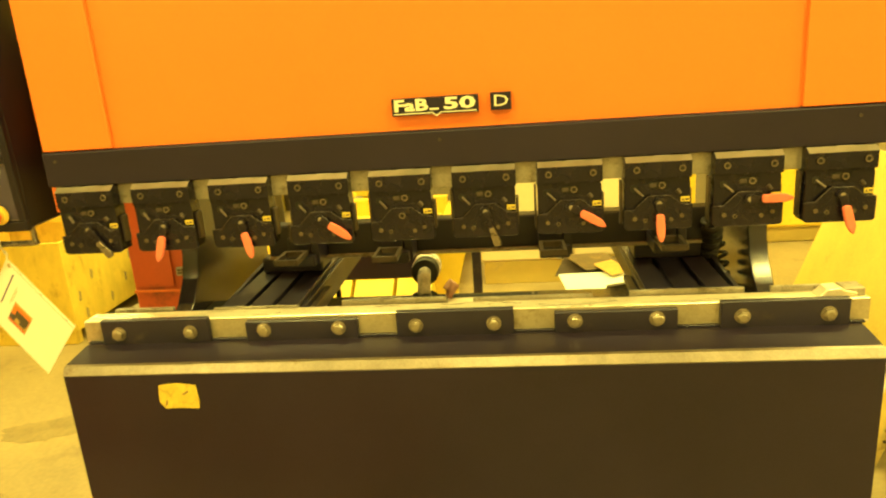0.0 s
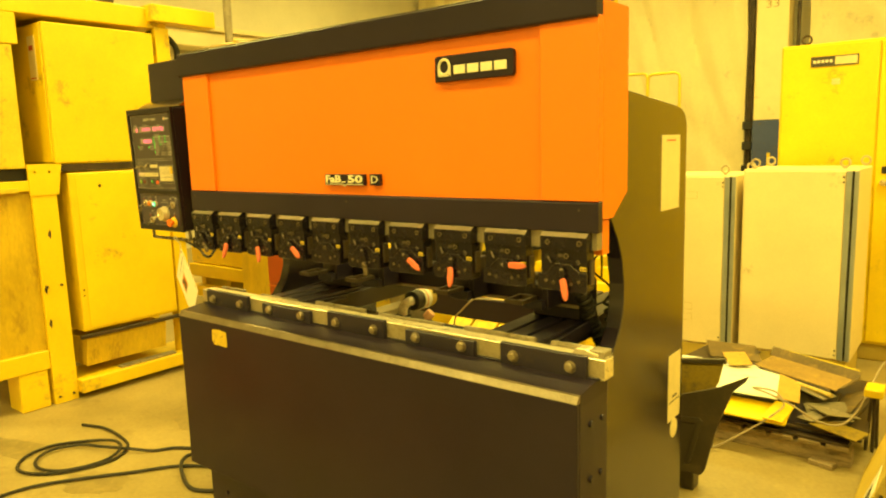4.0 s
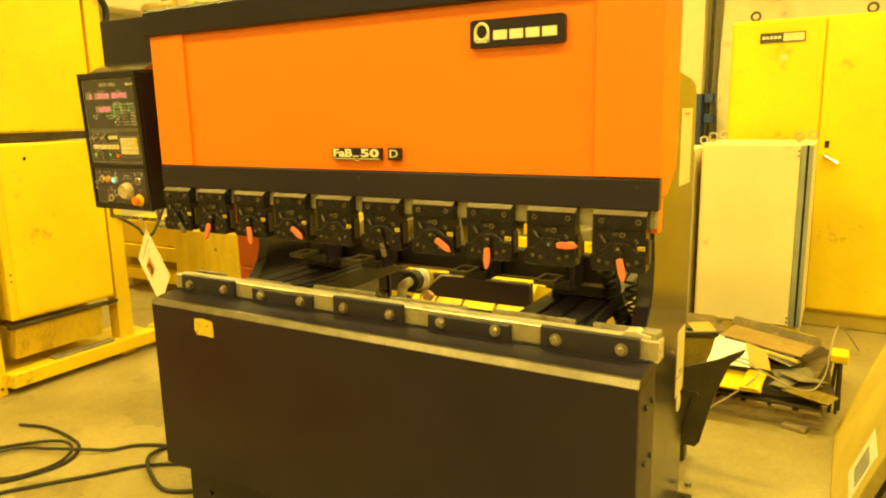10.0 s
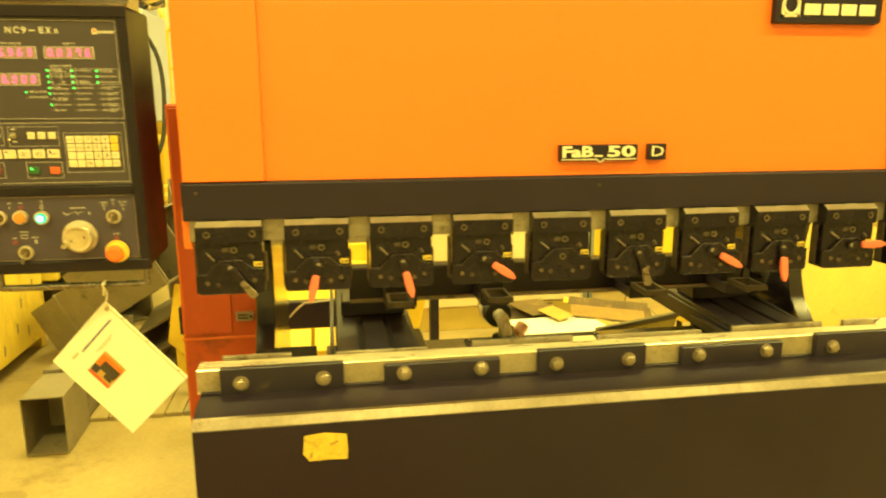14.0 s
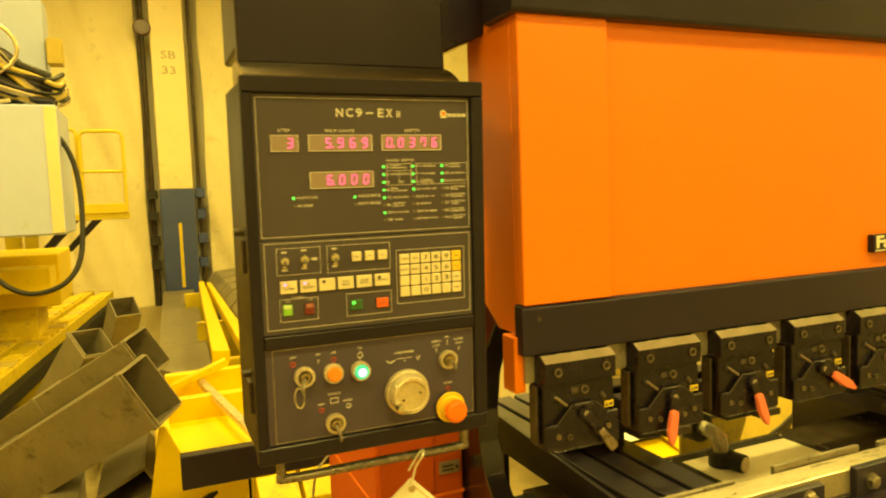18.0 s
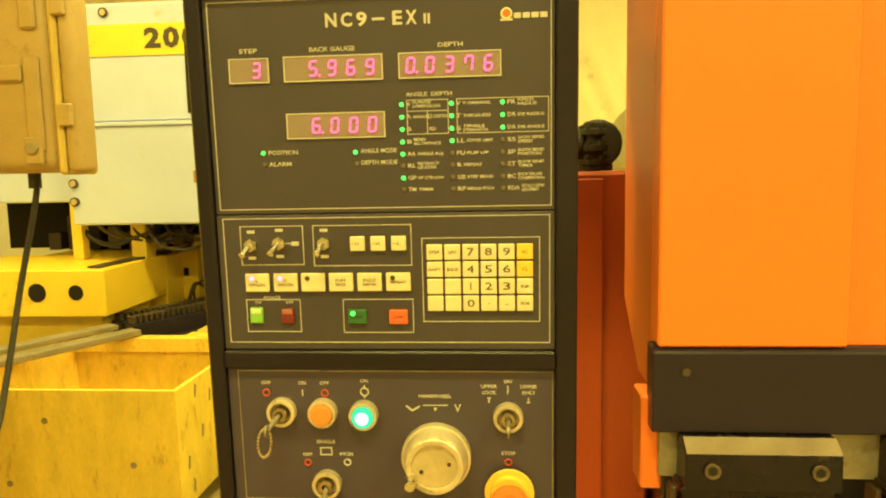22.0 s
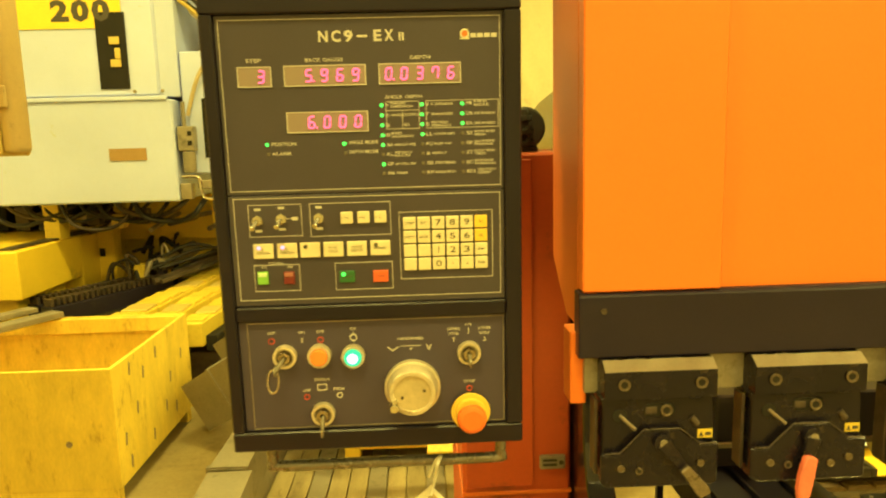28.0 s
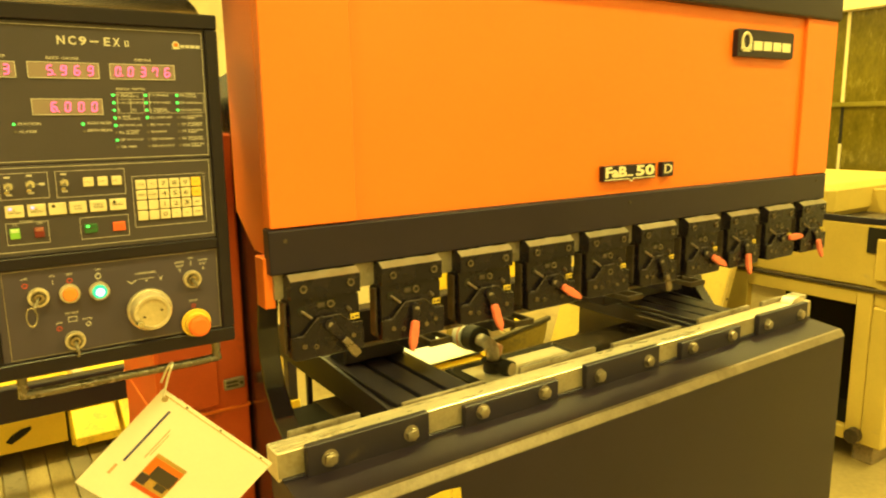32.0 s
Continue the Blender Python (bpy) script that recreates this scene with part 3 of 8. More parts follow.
part("frame_pin", rod((0.899, 0.33, 1.715), (0.914, 0.33, 1.715), 0.008, 10), CHROME, brake)

# ram: black band, recessed orange cover with wings, black top trim
part("ram_band", prism([(0.0, 1.388), (0.0, 1.472), (0.006, 1.477), (0.0285, 1.477), (0.0285, 1.388)], "x", -1.005, 1.0, 0.0015), BLACK, brake, "black painted lower ram beam")
part("ram_core", box(-0.978, 0.978, 0.0295, 0.062, 1.3895, 1.476), BLACK, brake)
for px in (-0.972, 0.0, 0.94):
    part("band_pin", rod((px, 0.001, 1.452), (px, -0.0025, 1.452), 0.0042, 12), GREASY, brake)
part("cover_centre", box(-0.818, 0.818, 0.012, 0.03, 1.4765, 1.978, 0.001), ORANGE, brake, "large flat orange ram cover")
both("cover_wing", lambda s: box(*span(s, 0.816, 1.0), 0.0005, 0.03, 1.4775, 1.985, 0.002), ORANGE, "orange cover strip at the ram's end")
both("cover_side", lambda s: prism([(0.03, 1.423), (0.03, 2.03), (0.20, 2.03), (0.20, 1.494), (0.10, 1.423)], "x", *span(s, 0.982, 1.0), 0.002), ORANGE, "orange side cheek of the ram")
part("top_trim", prism([(-0.008, 1.978), (-0.012, 1.984), (-0.012, 2.072), (-0.004, 2.08), (0.10, 2.08), (0.10, 1.978)], "x", -1.016, 0.998, 0.002), BLACK, brake, "black top trim beam")
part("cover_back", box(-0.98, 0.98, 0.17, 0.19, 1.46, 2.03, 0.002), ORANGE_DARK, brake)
for ex0, ex1, ey in ((-1.012, -0.990, 0.02), (0.962, 0.990, 0.05)):
    part("end_block", box(ex0, ex1, ey, ey + 0.045, 1.318, 1.420, 0.002), ORANGE, brake, "small orange end block")
part("ram_tang", box(-0.995, 0.99, 0.012, 0.048, 1.336, 1.389, 0.001), STEEL_DULL, brake, "bare steel punch tang under the ram")
part("rear_ram_plate", box(-0.84, 0.84, 0.065, 0.165, 1.40, 1.47, 0.003), BLACK_MATT, brake)

# nameplates
fab = part("model_plate", box(-0.107, 0.096, -0.0035, 0.0125, 1.512, 1.552, 0.001), BLACK, brake, "black model plate with raised letters")
part("lettering", words("FaB", 0.026, facing(-0.062, -0.0038, 1.534), depth=0.0015, width=0.080, bold=0.0012), PRINT, fab, "raised cream letters")
part("lettering", words("50", 0.026, facing(0.052, -0.0038, 1.534), depth=0.0015, width=0.074, bold=0.0012), PRINT, fab, "raised cream numerals")
part("plate_line", merge(merge(box(-0.103, -0.015, -0.0046, -0.003, 1.515, 1.5175), box(0.012, 0.092, -0.0046, -0.003, 1.515, 1.5175)),
                         prism([(-0.016, 1.518), (-0.002, 1.507), (0.013, 1.518), (0.009, 1.518), (-0.002, 1.5105), (-0.012, 1.518)], "y", -0.0046, -0.003)), PRINT, fab)
part("plate_dash", box(-0.018, 0.004, -0.0046, -0.003, 1.5225, 1.5265), PRINT, fab)
dplate = part("suffix_plate", box(0.124, 0.172, -0.0035, 0.0125, 1.513, 1.553, 0.001), BLACK, brake)
part("lettering", words("D", 0.026, facing(0.148, -0.0038, 1.533), depth=0.0015, width=0.032), PRINT, dplate)
badge = part("maker_badge", prism([(0.435, 1.846), (0.435, 1.921), (0.444, 1.926), (0.722, 1.926), (0.730, 1.920), (0.730, 1.852), (0.722, 1.846)], "y", -0.006, 0.0125, 0.002), BLACK, brake, "black maker's badge with plain pale shapes")
arch = []
for k in range(25):
    a = math.tau * k / 24
    arch.append((0.475 + 0.021 * math.cos(a), 0, 1.891 + 0.023 * math.sin(a)))
mark = tube([(x, -0.0075, z) for x, _, z in arch[:-1]], 0.0045, 6, closed=True)
box(0.4505, 0.500, -0.0095, -0.0055, 1.861, 1.8665, bm=mark)
box(0.4505, 0.4575, -0.0095, -0.0055, 1.861, 1.893, bm=mark)
box(0.4925, 0.4995, -0.0095, -0.0055, 1.861, 1.893, bm=mark)
part("badge_mark", mark, PRINT, badge)
for a, b in ((0.512, 0.556), (0.564, 0.606), (0.614, 0.656), (0.664, 0.708)):
    part("badge_bar", box(a, b, -0.0085, -0.0055, 1.866, 1.893, 0.001), PRINT, badge)

# arm that carries the control panel
part("support_arm", prism([(-1.446, 1.925), (-1.446, 2.085), (-0.985, 2.085), (-0.985, 1.975), (-1.10, 1.925)], "y", 0.125, 0.30, 0.004), BLACK, brake, "black box-section support arm")
part("arm_hood", box(-1.448, -1.093, 0.098, 0.124, 1.897, 2.083, 0.004), BLACK, brake)
part("arm_neck", prism([(0.098, 1.8995), (0.084, 1.8945), (0.072, 1.8895), (0.060, 1.8840), (0.050, 1.8785), (0.041, 1.8725), (0.033, 1.8665), (0.026, 1.860), (0.14, 1.860), (0.14, 1.8995)], "x", -1.452, -1.093, 0.002), POLISHED, brake, "curved shiny dark neck above the panel", True)

# orange cabinet at the end
cab = part("valve_cabinet", box(-1.135, -0.905, 0.50, 0.98, 0.02, 1.652, 0.006), ORANGE_DARK, brake, "red-orange side cabinet")
part("cabinet_lid", box(-1.137, -0.903, 0.497, 0.983, 0.93, 0.938, 0.001), ORANGE, cab)
part("cabinet_door", box(-1.128, -0.985, 0.494, 0.4995, 0.95, 1.64, 0.002), ORANGE_DARK, cab)
latch = part("latch", box(-0.972, -0.918, 0.489, 0.4995, 0.988, 1.018, 0.002), STEEL_DULL, cab, "grey latch plate")
for lz in (0.996, 1.006):
    part("latch_print", box(-0.966, -0.936, 0.4880, 0.4895, lz, lz + 0.005), PRINT_DARK, latch)
part("latch_keyhole", rod((-0.927, 0.4895, 1.003), (-0.927, 0.4870, 1.003), 0.005, 12), PRINT_DARK, latch)
pump = rod((-0.990, 0.60, 1.652), (-0.990, 0.60, 1.742), 0.017, 16, bevel=0.004)
for pz, pr in ((1.668, 0.030), (1.694, 0.027), (1.722, 0.024)):
    rod((-0.990, 0.60, pz - 0.006), (-0.990, 0.60, pz + 0.006), pr, 18, bm=pump, bevel=0.002)
    for a in range(6):
        px, py = -0.990 + pr * 0.86 * math.cos(a * math.tau / 6), 0.60 + pr * 0.86 * math.sin(a * math.tau / 6)
        rod((px, py, pz + 0.005), (px, py, pz + 0.012), 0.005, 6, bm=pump)
part("pump_motor", merge(rod((-0.975, 0.64, 1.703), (-0.975, 0.80, 1.703), 0.046, 22, bevel=0.006), box(-1.005, -0.945, 0.66, 0.78, 1.6525, 1.68, 0.003)), RUBBER, cab, "black round pump motor")
part("cabinet_pump", pump, RUBBER, cab, "small black bolted pump head")
part("pump_cap", merge(rod((-1.01, 0.60, 1.70), (-1.05, 0.60, 1.70), 0.022, 18, bevel=0.005), rod((-0.990, 0.60, 1.653), (-0.990, 0.60, 1.661), 0.036, 20)), RUBBER, cab)

# back gauge: cross beam, slides, fingers
part("gauge_beam", box(-0.62, 0.76, 0.44, 0.50, 1.050, 1.155, 0.004), BLACK_MATT, brake, "black back gauge beam")
part("gauge_lip", box(-0.62, 0.76, 0.4305, 0.4395, 1.046, 1.058, 0.002), STEEL_DULL, brake)
for gx in (-0.484, -0.199, 0.27, 0.592):
    stop = part("gauge_finger", box(gx - 0.035, gx + 0.052, 0.30, 0.43, 1.058, 1.092, 0.003), BLACK_MATT, brake, "black back gauge finger unit")
    fin = bmesh.new()
    for a in ((gx - 0.036, gx - 0.026, 0.195, 0.30), (gx + 0.026, gx + 0.036, 0.195, 0.30), (gx - 0.026, gx + 0.026, 0.195, 0.207), (gx - 0.026, gx + 0.026, 0.285, 0.30)):
        box(*a, 1.096, 1.112, 0.001, bm=fin)
    part("finger_tip", fin, GREASY, stop, "grey U-shaped finger tip")
    part("finger_post", box(gx + 0.036, gx + 0.060, 0.33, 0.43, 1.058, 1.215, 0.002), BLACK_MATT, stop)
    part("finger_block", box(gx - 0.036, gx + 0.034, 0.335, 0.42, 1.093, 1.142, 0.003), BLACK_MATT, stop)
    for k in range(3):
        part("finger_screw", rod((gx - 0.022 + 0.022 * k, 0.335, 1.13), (gx - 0.022 + 0.022 * k, 0.335, 1.185), 0.006, 8), GREASY, stop)
part("table_corner", box(-0.844, -0.728, 0.0905, 0.47, 0.880, 0.903, 0.002), DARK, brake)
part("corner_block", box(-0.844, -0.742, 0.0905, 0.14, 0.9155, 0.955, 0.002), STEEL_DULL, brake)
# table plates behind the rail
part("rear_table", box(-0.70, 0.845, 0.2005, 0.568, 0.835, 0.865, 0.002), OILY_TABLE, brake)
well = part("well_frame", box(-0.240, 0.232, 0.245, 0.545, 0.8652, 0.870, 0.002), DARK, brake)
part("well_plate", box(-0.205, 0.200, 0.262, 0.500, 0.8702, 0.8735, 0.001), WELL, well, "pale plate with oil film")
for ax, ay in ((-0.225, 0.525), (0.216, 0.525), (-0.225, 0.253), (0.216, 0.253)):
    part("well_screw", rod((ax, ay, 0.870), (ax, ay, 0.8735), 0.004, 8), STEEL_DULL, well)
for gx0, gw in ((-0.668, 0.236), (0.505, 0.239)):
    rail = part("gauge_rail", box(gx0, gx0 + gw, 0.115, 0.965, 0.905 if gx0 < 0 else 0.93, 0.985, 0.003), BLACK_MATT, brake, "black back gauge slide with two grooves")
    for k in (0, 1, 2):
        part("slide_strip", box(gx0 + 0.004 + 0.33 * gw * k, gx0 + (0.33 * k + 0.285) * gw, 0.12, 0.955, 0.9855, 1.0, 0.002), BLACK_MATT, rail)
    part("gauge_carriage", box(gx0 + 0.02, gx0 + gw - 0.02, 0.44, 0.56, 1.0005, 1.049, 0.005), BLACK_MATT, rail)
    part("rail_ledge", box(*((gx0 - 0.022, gx0 - 0.002) if gx0 > 0 else (gx0 + gw + 0.002, gx0 + gw + 0.022)), 0.12, 0.38, 0.955, 0.972, 0.002), GREASY, rail, "dull steel ledge beside the slide")
    part("slide_cheek", prism([(0.12, 0.955), (0.12, 0.985), (0.86, 1.03), (0.86, 0.975)], "x", *((gx0 + gw + 0.005, gx0 + gw + 0.017) if gx0 > 0 else (gx0 - 0.016, gx0 - 0.004)), 0.001), BLACK_MATT, rail)
part("slide_leg", box(-0.560, -0.542, 0.936, 0.956, 0.0, 0.904, 0.002), BLACK_MATT, brake, "thin black leg under the slide")
for p0, p1, wind, thick in (((0.738, 0.405, 1.120), (0.770, 0.530, 0.890), 0.022, 0.0090), ((0.782, 0.560, 1.055), (0.812, 0.510, 0.895), 0.031, 0.0062)):
    p0, p1 = Vector(p0), Vector(p1)
    across = (p1 - p0).normalized().orthogonal()
    along = (p1 - p0).normalized().cross(across)
    count = int((p1 - p0).length / wind * 12)
    coil = [p0.lerp(p1, i / count) + Vector((0.006 * math.sin(i / 17), 0, 0)) + (across * math.cos(i * math.tau / 12) + along * math.sin(i * math.tau / 12)) * 0.0165 for i in range(count)]
    part("coiled_cable", tube(coil, thick, 7), RUBBER, brake, "black coiled cable", True)
    part("cable_tail", tube(smooth_line([coil[0], p0 + Vector((0.0, 0.01, 0.05)), (0.765, 0.43, 1.20), (0.745, 0.43, 1.26)], 5), 0.005, 6), RUBBER, brake, "", True)
part("cable_tail", tube(smooth_line([(0.775, 0.392, 0.915), (0.79, 0.41, 0.89), (0.80, 0.42, 0.905), (0.797, 0.42, 0.925)], 5), 0.007, 6), RUBBER, brake, "", True)
part("air_cable", tube(smooth_line([(0.8, 0.45, 1.17), (0.82, 0.40, 1.26), (0.80, 0.36, 1.22), (0.78, 0.37, 1.14)], 6), 0.004, 6), RUBBER, brake, "", True)
# air valve on the pale plate, with its hose end
part("valve_base", merge(rod((-0.128, 0.43, 0.8735), (-0.128, 0.43, 0.912), 0.034, 28, bevel=0.003), rod((-0.128, 0.43, 0.906), (-0.128, 0.43, 0.915), 0.040, 28, bevel=0.002)), RUBBER, brake)
elbow = smooth_line([(-0.128, 0.43, 0.91), (-0.128, 0.432, 0.938), (-0.129, 0.448, 0.958), (-0.131, 0.475, 0.964), (-0.132, 0.50, 0.964)], 6)
part("valve_elbow", tube(elbow, 0.021, 14), NICKEL, brake, "plated elbow fitting", True)
knob = part("valve_knob", rod((-0.121, 0.405, 0.899), (-0.110, 0.360, 0.897), 0.026, 22, bevel=0.002), RUBBER, brake)
part("knob_face", rod((-0.1102, 0.3605, 0.897), (-0.1094, 0.3570, 0.897), 0.0205, 20), BRASS, knob, "brass face of the knob")
part("hose_collar", rod((-0.132, 0.497, 0.964), (-0.133, 0.545, 0.962), 0.044, 26, bevel=0.004), RUBBER, brake)
part("hose_sleeve", rod((-0.133, 0.545, 0.962), (-0.133, 0.592, 0.961), 0.047, 26, bevel=0.003), PAPER, brake, "white sleeve on the air fitting")
part("sleeve_mark", rod((-0.133, 0.556, 0.9622), (-0.133, 0.566, 0.9618), 0.0474, 26), GRIP_PALE, brake, "pink band on the sleeve")
part("hose_end", rod((-0.133, 0.592, 0.961), (-0.133, 0.63, 0.960), 0.044, 26, bevel=0.006), CREAM_DIRTY, brake, "tan filter end")
part("pink_tap", merge(rod((-0.060, 0.505, 0.8735), (-0.055, 0.51, 0.895), 0.012, 12), rod((-0.062, 0.508, 0.893), (-0.038, 0.52, 0.922), 0.021, 16, bevel=0.006)), GRIP_PALE, brake, "faded pink tap handle")

# ---- punch holders under the ram ----


def holder_meshes():
    m = {}
    m["clamp_bar"] = finish(prism([(-0.024, -0.050), (-0.024, -0.011), (-0.008, 0.0), (0.012, 0.0), (0.012, -0.050)], "x", 0.0, 0.15, 0.001), HOLDER, "clamp_bar")
    m["ground_face"] = finish(prism([(-0.0248, -0.0107), (-0.0082, 0.0008), (-0.0072, 0.0002), (-0.0238, -0.0115)], "x", 0.001, 0.149), GROUND, "ground_face")
    m["body"] = finish(prism([(-0.003, -0.048), (0.145, -0.048), (0.148, -0.06), (0.148, -0.168), (0.0, -0.168), (0.0, -0.06)], "y", -0.018, 0.03, 0.0015), HOLDER, "body")
    m["wedge_plate"] = finish(prism([(-0.004, -0.122), (0.020, -0.122), (0.052, -0.090), (0.100, -0.090), (0.128, -0.112), (0.152, -0.112), (0.152, -0.166), (0.146, -0.170), (0.004, -0.170), (-0.004, -0.164)],
                                    "y", -0.0275, -0.018, 0.002), HOLDER, "wedge_plate")
    # lighter bead drawn along the edge as the bevel's highlight
    m["wedge_edge"] = finish(tube([(0.0, -0.0272, -0.1215), (0.020, -0.0272, -0.1215), (0.052, -0.0272, -0.0895), (0.100, -0.0272, -0.0895), (0.128, -0.0272, -0.1115), (0.148, -0.0272, -0.1115)], 0.0010, 5), GREASY, "wedge_edge")
    # no recess is cut: the dark stadium stands in for the slot's shade
    slot = bmesh.new()
    ends = [(cx + 0.0088 * math.cos(radians(a + d)), -0.0665 + 0.0088 * math.sin(radians(a + d))) for cx, d in ((0.088, -90), (0.062, 90)) for a in range(0, 181, 20)]
    prism(ends, "y", -0.0186, -0.0176, bm=slot)
    m["slot"] = finish(slot, DARK, "slot")
    m["slot_lip"] = finish(tube([(x, -0.0184, z) for x, z in ends], 0.0006, 5, closed=True), HOLDER, "slot_lip")
    m["slide_block"] = finish(box(0.0565, 0.0715, -0.0194, -0.0182, -0.0712, -0.0618, 0.0004), GREASY, "slide_block")
    m["side_spacer"] = finish(box(-0.008, -0.003, -0.004, 0.02, -0.160, -0.055, 0.001), GREASY, "side_spacer")
    m["end_spacer"] = finish(box(0.1485, 0.155, -0.003, 0.022, -0.148, -0.080, 0.001), GREASY, "end_spacer")
    m["pin"] = finish(rod((0.022, -0.018, -0.072), (0.040, -0.030, -0.088), 0.0026, 8), RING, "pin")
    m["pin_seat"] = finish(rod((0.022, -0.0178, -0.073), (0.022, -0.0192, -0.073), 0.0095, 14), DARK, "pin_seat")
    m["grip_slot"] = finish(rod((0.118, -0.0178, -0.078), (0.126, -0.0195, -0.088), 0.005, 10), GREASY, "grip_slot")
    return m


HM = holder_meshes()


def socket_mesh(r):
    pts = [(r * 0.86 * math.cos(k * math.tau / 18), -0.0026, r * 0.86 * math.sin(k * math.tau / 18)) for k in range(18)]
    return finish(merge(tube(pts, r * 0.13, 6, closed=True), rod((0, 0.001, 0), (0, -0.0020, 0), r * 0.9, 18)), SCREW_HEAD, "socket_screw", True)


SOCKET, SOCKET_S = socket_mesh(0.0082), socket_mesh(0.0052)
# dark plugs give the screw sockets their shade
RECESS = finish(rod((0, 0.001, 0), (0, -0.0024, 0), 0.0050, 6), DARK, "recess")
RECESS_S = finish(rod((0, 0.001, 0), (0, -0.0024, 0), 0.0030, 6), DARK, "recess")


def holder(i, lever, grip):
    """One holder; lever: degrees below the horizontal to the right, or None."""
    x0 = -0.977 + 0.2003 * i
    h = thing("punch_holder", (x0, 0.0, 1.387), "blackened steel punch holder with " + ("red-gripped lever" if grip else "bare steel lever" if lever is not None else "no lever") + " under the ram", "tool holder", "punch holders under the ram")

    def put(name, me, at=(0, 0, 0), parent=h, turn=0.0, label=""):
        ob = new(name, me)
        ob.parent = parent
        ob.matrix_basis = Matrix.Translation(at) @ Matrix.Rotation(radians(turn), 4, "Y")
        BASE[ob] = BASE[h]
        return tagged(ob, label)
    for k in ("clamp_bar", "body", "wedge_plate"):
        ob = put(k, HM[k])
        if k == "clamp_bar":
            put("ground_face", HM["ground_face"], parent=ob, label="bright ground top edge")
            for sx in (0.026, 0.128):
                s = put("socket_screw", SOCKET, (sx, -0.024, -0.028), ob)
        if k == "body":
            put("slot", HM["slot"], parent=ob)
            put("slot_lip", HM["slot_lip"], parent=ob)
            put("slide_block", HM["slide_block"], parent=ob)
            put("pin", HM["pin"], parent=ob)
            put("pin_seat", HM["pin_seat"], parent=ob)
            put("grip_slot", HM["grip_slot"], parent=ob)
            put("slot_screw", SOCKET, (0.084, -0.019, -0.0665), ob)
        if k == "wedge_plate":
            put("wedge_edge", HM["wedge_edge"], parent=ob)
            for sx, sz in ((0.022, -0.142), (0.046, -0.146), (0.104, -0.146), (0.128, -0.138)):
                put("small_screw", SOCKET_S, (sx, -0.0275, sz), ob)
            put("recess", RECESS_S, (0.046, -0.0275, -0.146), ob)
    put("recess", RECESS, (0.026, -0.024, -0.028), h)
    put("recess", RECESS, (0.128, -0.024, -0.028), h)
    put("recess", RECESS, (0.084, -0.019, -0.0665), h)
    put("side_spacer", HM["side_spacer"])
    put("end_spacer", HM["end_spacer"])
    lab = put("label", LABEL_ME, label="small yellow warning label")
    put("label_print", LABEL_PRINT, parent=lab)
    if lever is None:
        put("pivot_screw", SOCKET, (0.076, -0.0275, -0.108))
        put("recess", RECESS, (0.076, -0.028, -0.108))
        return h
    lv = put("lever", LEVER_ME, (0.076, -0.0275, -0.106), turn=lever)
    put("pivot", PIVOT_ME, parent=lv)
    if grip:
        put("grip", GRIP_ME, parent=lv, label="faded red rubber grip")
    else:
        put("stub", STUB_ME, parent=lv, label="worn bare steel lever end")
    return h


LABEL_ME = finish(box(0.127, 0.147, -0.0190, -0.0178, -0.1075, -0.0955), LABEL_YELLOW, "label")
LABEL_PRINT = finish(merge(prism([(0.1290, -0.1050), (0.1350, -0.1050), (0.1320, -0.0985)], "y", -0.0194, -0.0189), box(0.1370, 0.1450, -0.0194, -0.0189, -0.1040, -0.0995)), PRINT_DARK, "label_print")
LEVER_ME = finish(merge(merge(rod((0, 0.002, 0), (0, -0.008, 0), 0.0125, 18, bevel=0.001), prism([(0.0, -0.010), (0.0, 0.010), (0.045, 0.006), (0.045, -0.006)], "y", -0.010, -0.002, 0.001)),
                        box(0.04, 0.058, -0.016, -0.006, -0.006, 0.006, 0.001)), HOLDER, "lever")
PIVOT_ME = finish(rod((0, -0.008, 0), (0, -0.0098, 0), 0.0055, 12), STEEL_DULL, "pivot")
gb = prism([(0.026, -0.0085), (0.024, 0.0), (0.026, 0.0085), (0.052, 0.0102), (0.074, 0.0092), (0.088, 0.0030), (0.090, -0.0010), (0.086, -0.0045), (0.072, -0.0088), (0.052, -0.0100)], "y", -0.0180, -0.0070, 0.0018)
for v in gb.verts:
    v.co.y -= max(v.co.x - 0.04, 0) * 0.16
GRIP_ME = finish(gb, GRIP_RED, "grip", True)
STUB_ME = finish(prism([(0.040, -0.0065), (0.040, 0.0065), (0.080, 0.0095), (0.089, 0.0070), (0.087, -0.0085), (0.078, -0.0095)], "y", -0.0195, -0.0105, 0.0012), RING, "stub")
for i, (lever, grip) in enumerate(((52, False), (104, True), (76, True), (33, True), (None, False), (72, False), (30, True), (88, True), (-2, True), (76, True))):
    holder(i, lever, grip)

# ---- control panel ----
panel = thing("operator_console", (-1.273, 0.03, 1.283), "black numerical control console with lit red displays on the support arm", "control console")
FY = -0.020
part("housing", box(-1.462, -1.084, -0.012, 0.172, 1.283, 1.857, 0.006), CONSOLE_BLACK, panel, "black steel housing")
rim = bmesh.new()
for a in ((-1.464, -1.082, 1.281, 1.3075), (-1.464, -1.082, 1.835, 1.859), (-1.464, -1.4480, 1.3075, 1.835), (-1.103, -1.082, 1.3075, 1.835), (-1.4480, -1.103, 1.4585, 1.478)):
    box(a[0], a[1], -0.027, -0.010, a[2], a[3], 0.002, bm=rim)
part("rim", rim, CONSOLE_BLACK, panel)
face = part("upper_face", box(-1.4475, -1.1035, FY, -0.0118, 1.6205, 1.8345, 0.0008), PLATE_GREY, panel, "dark grey display plate")
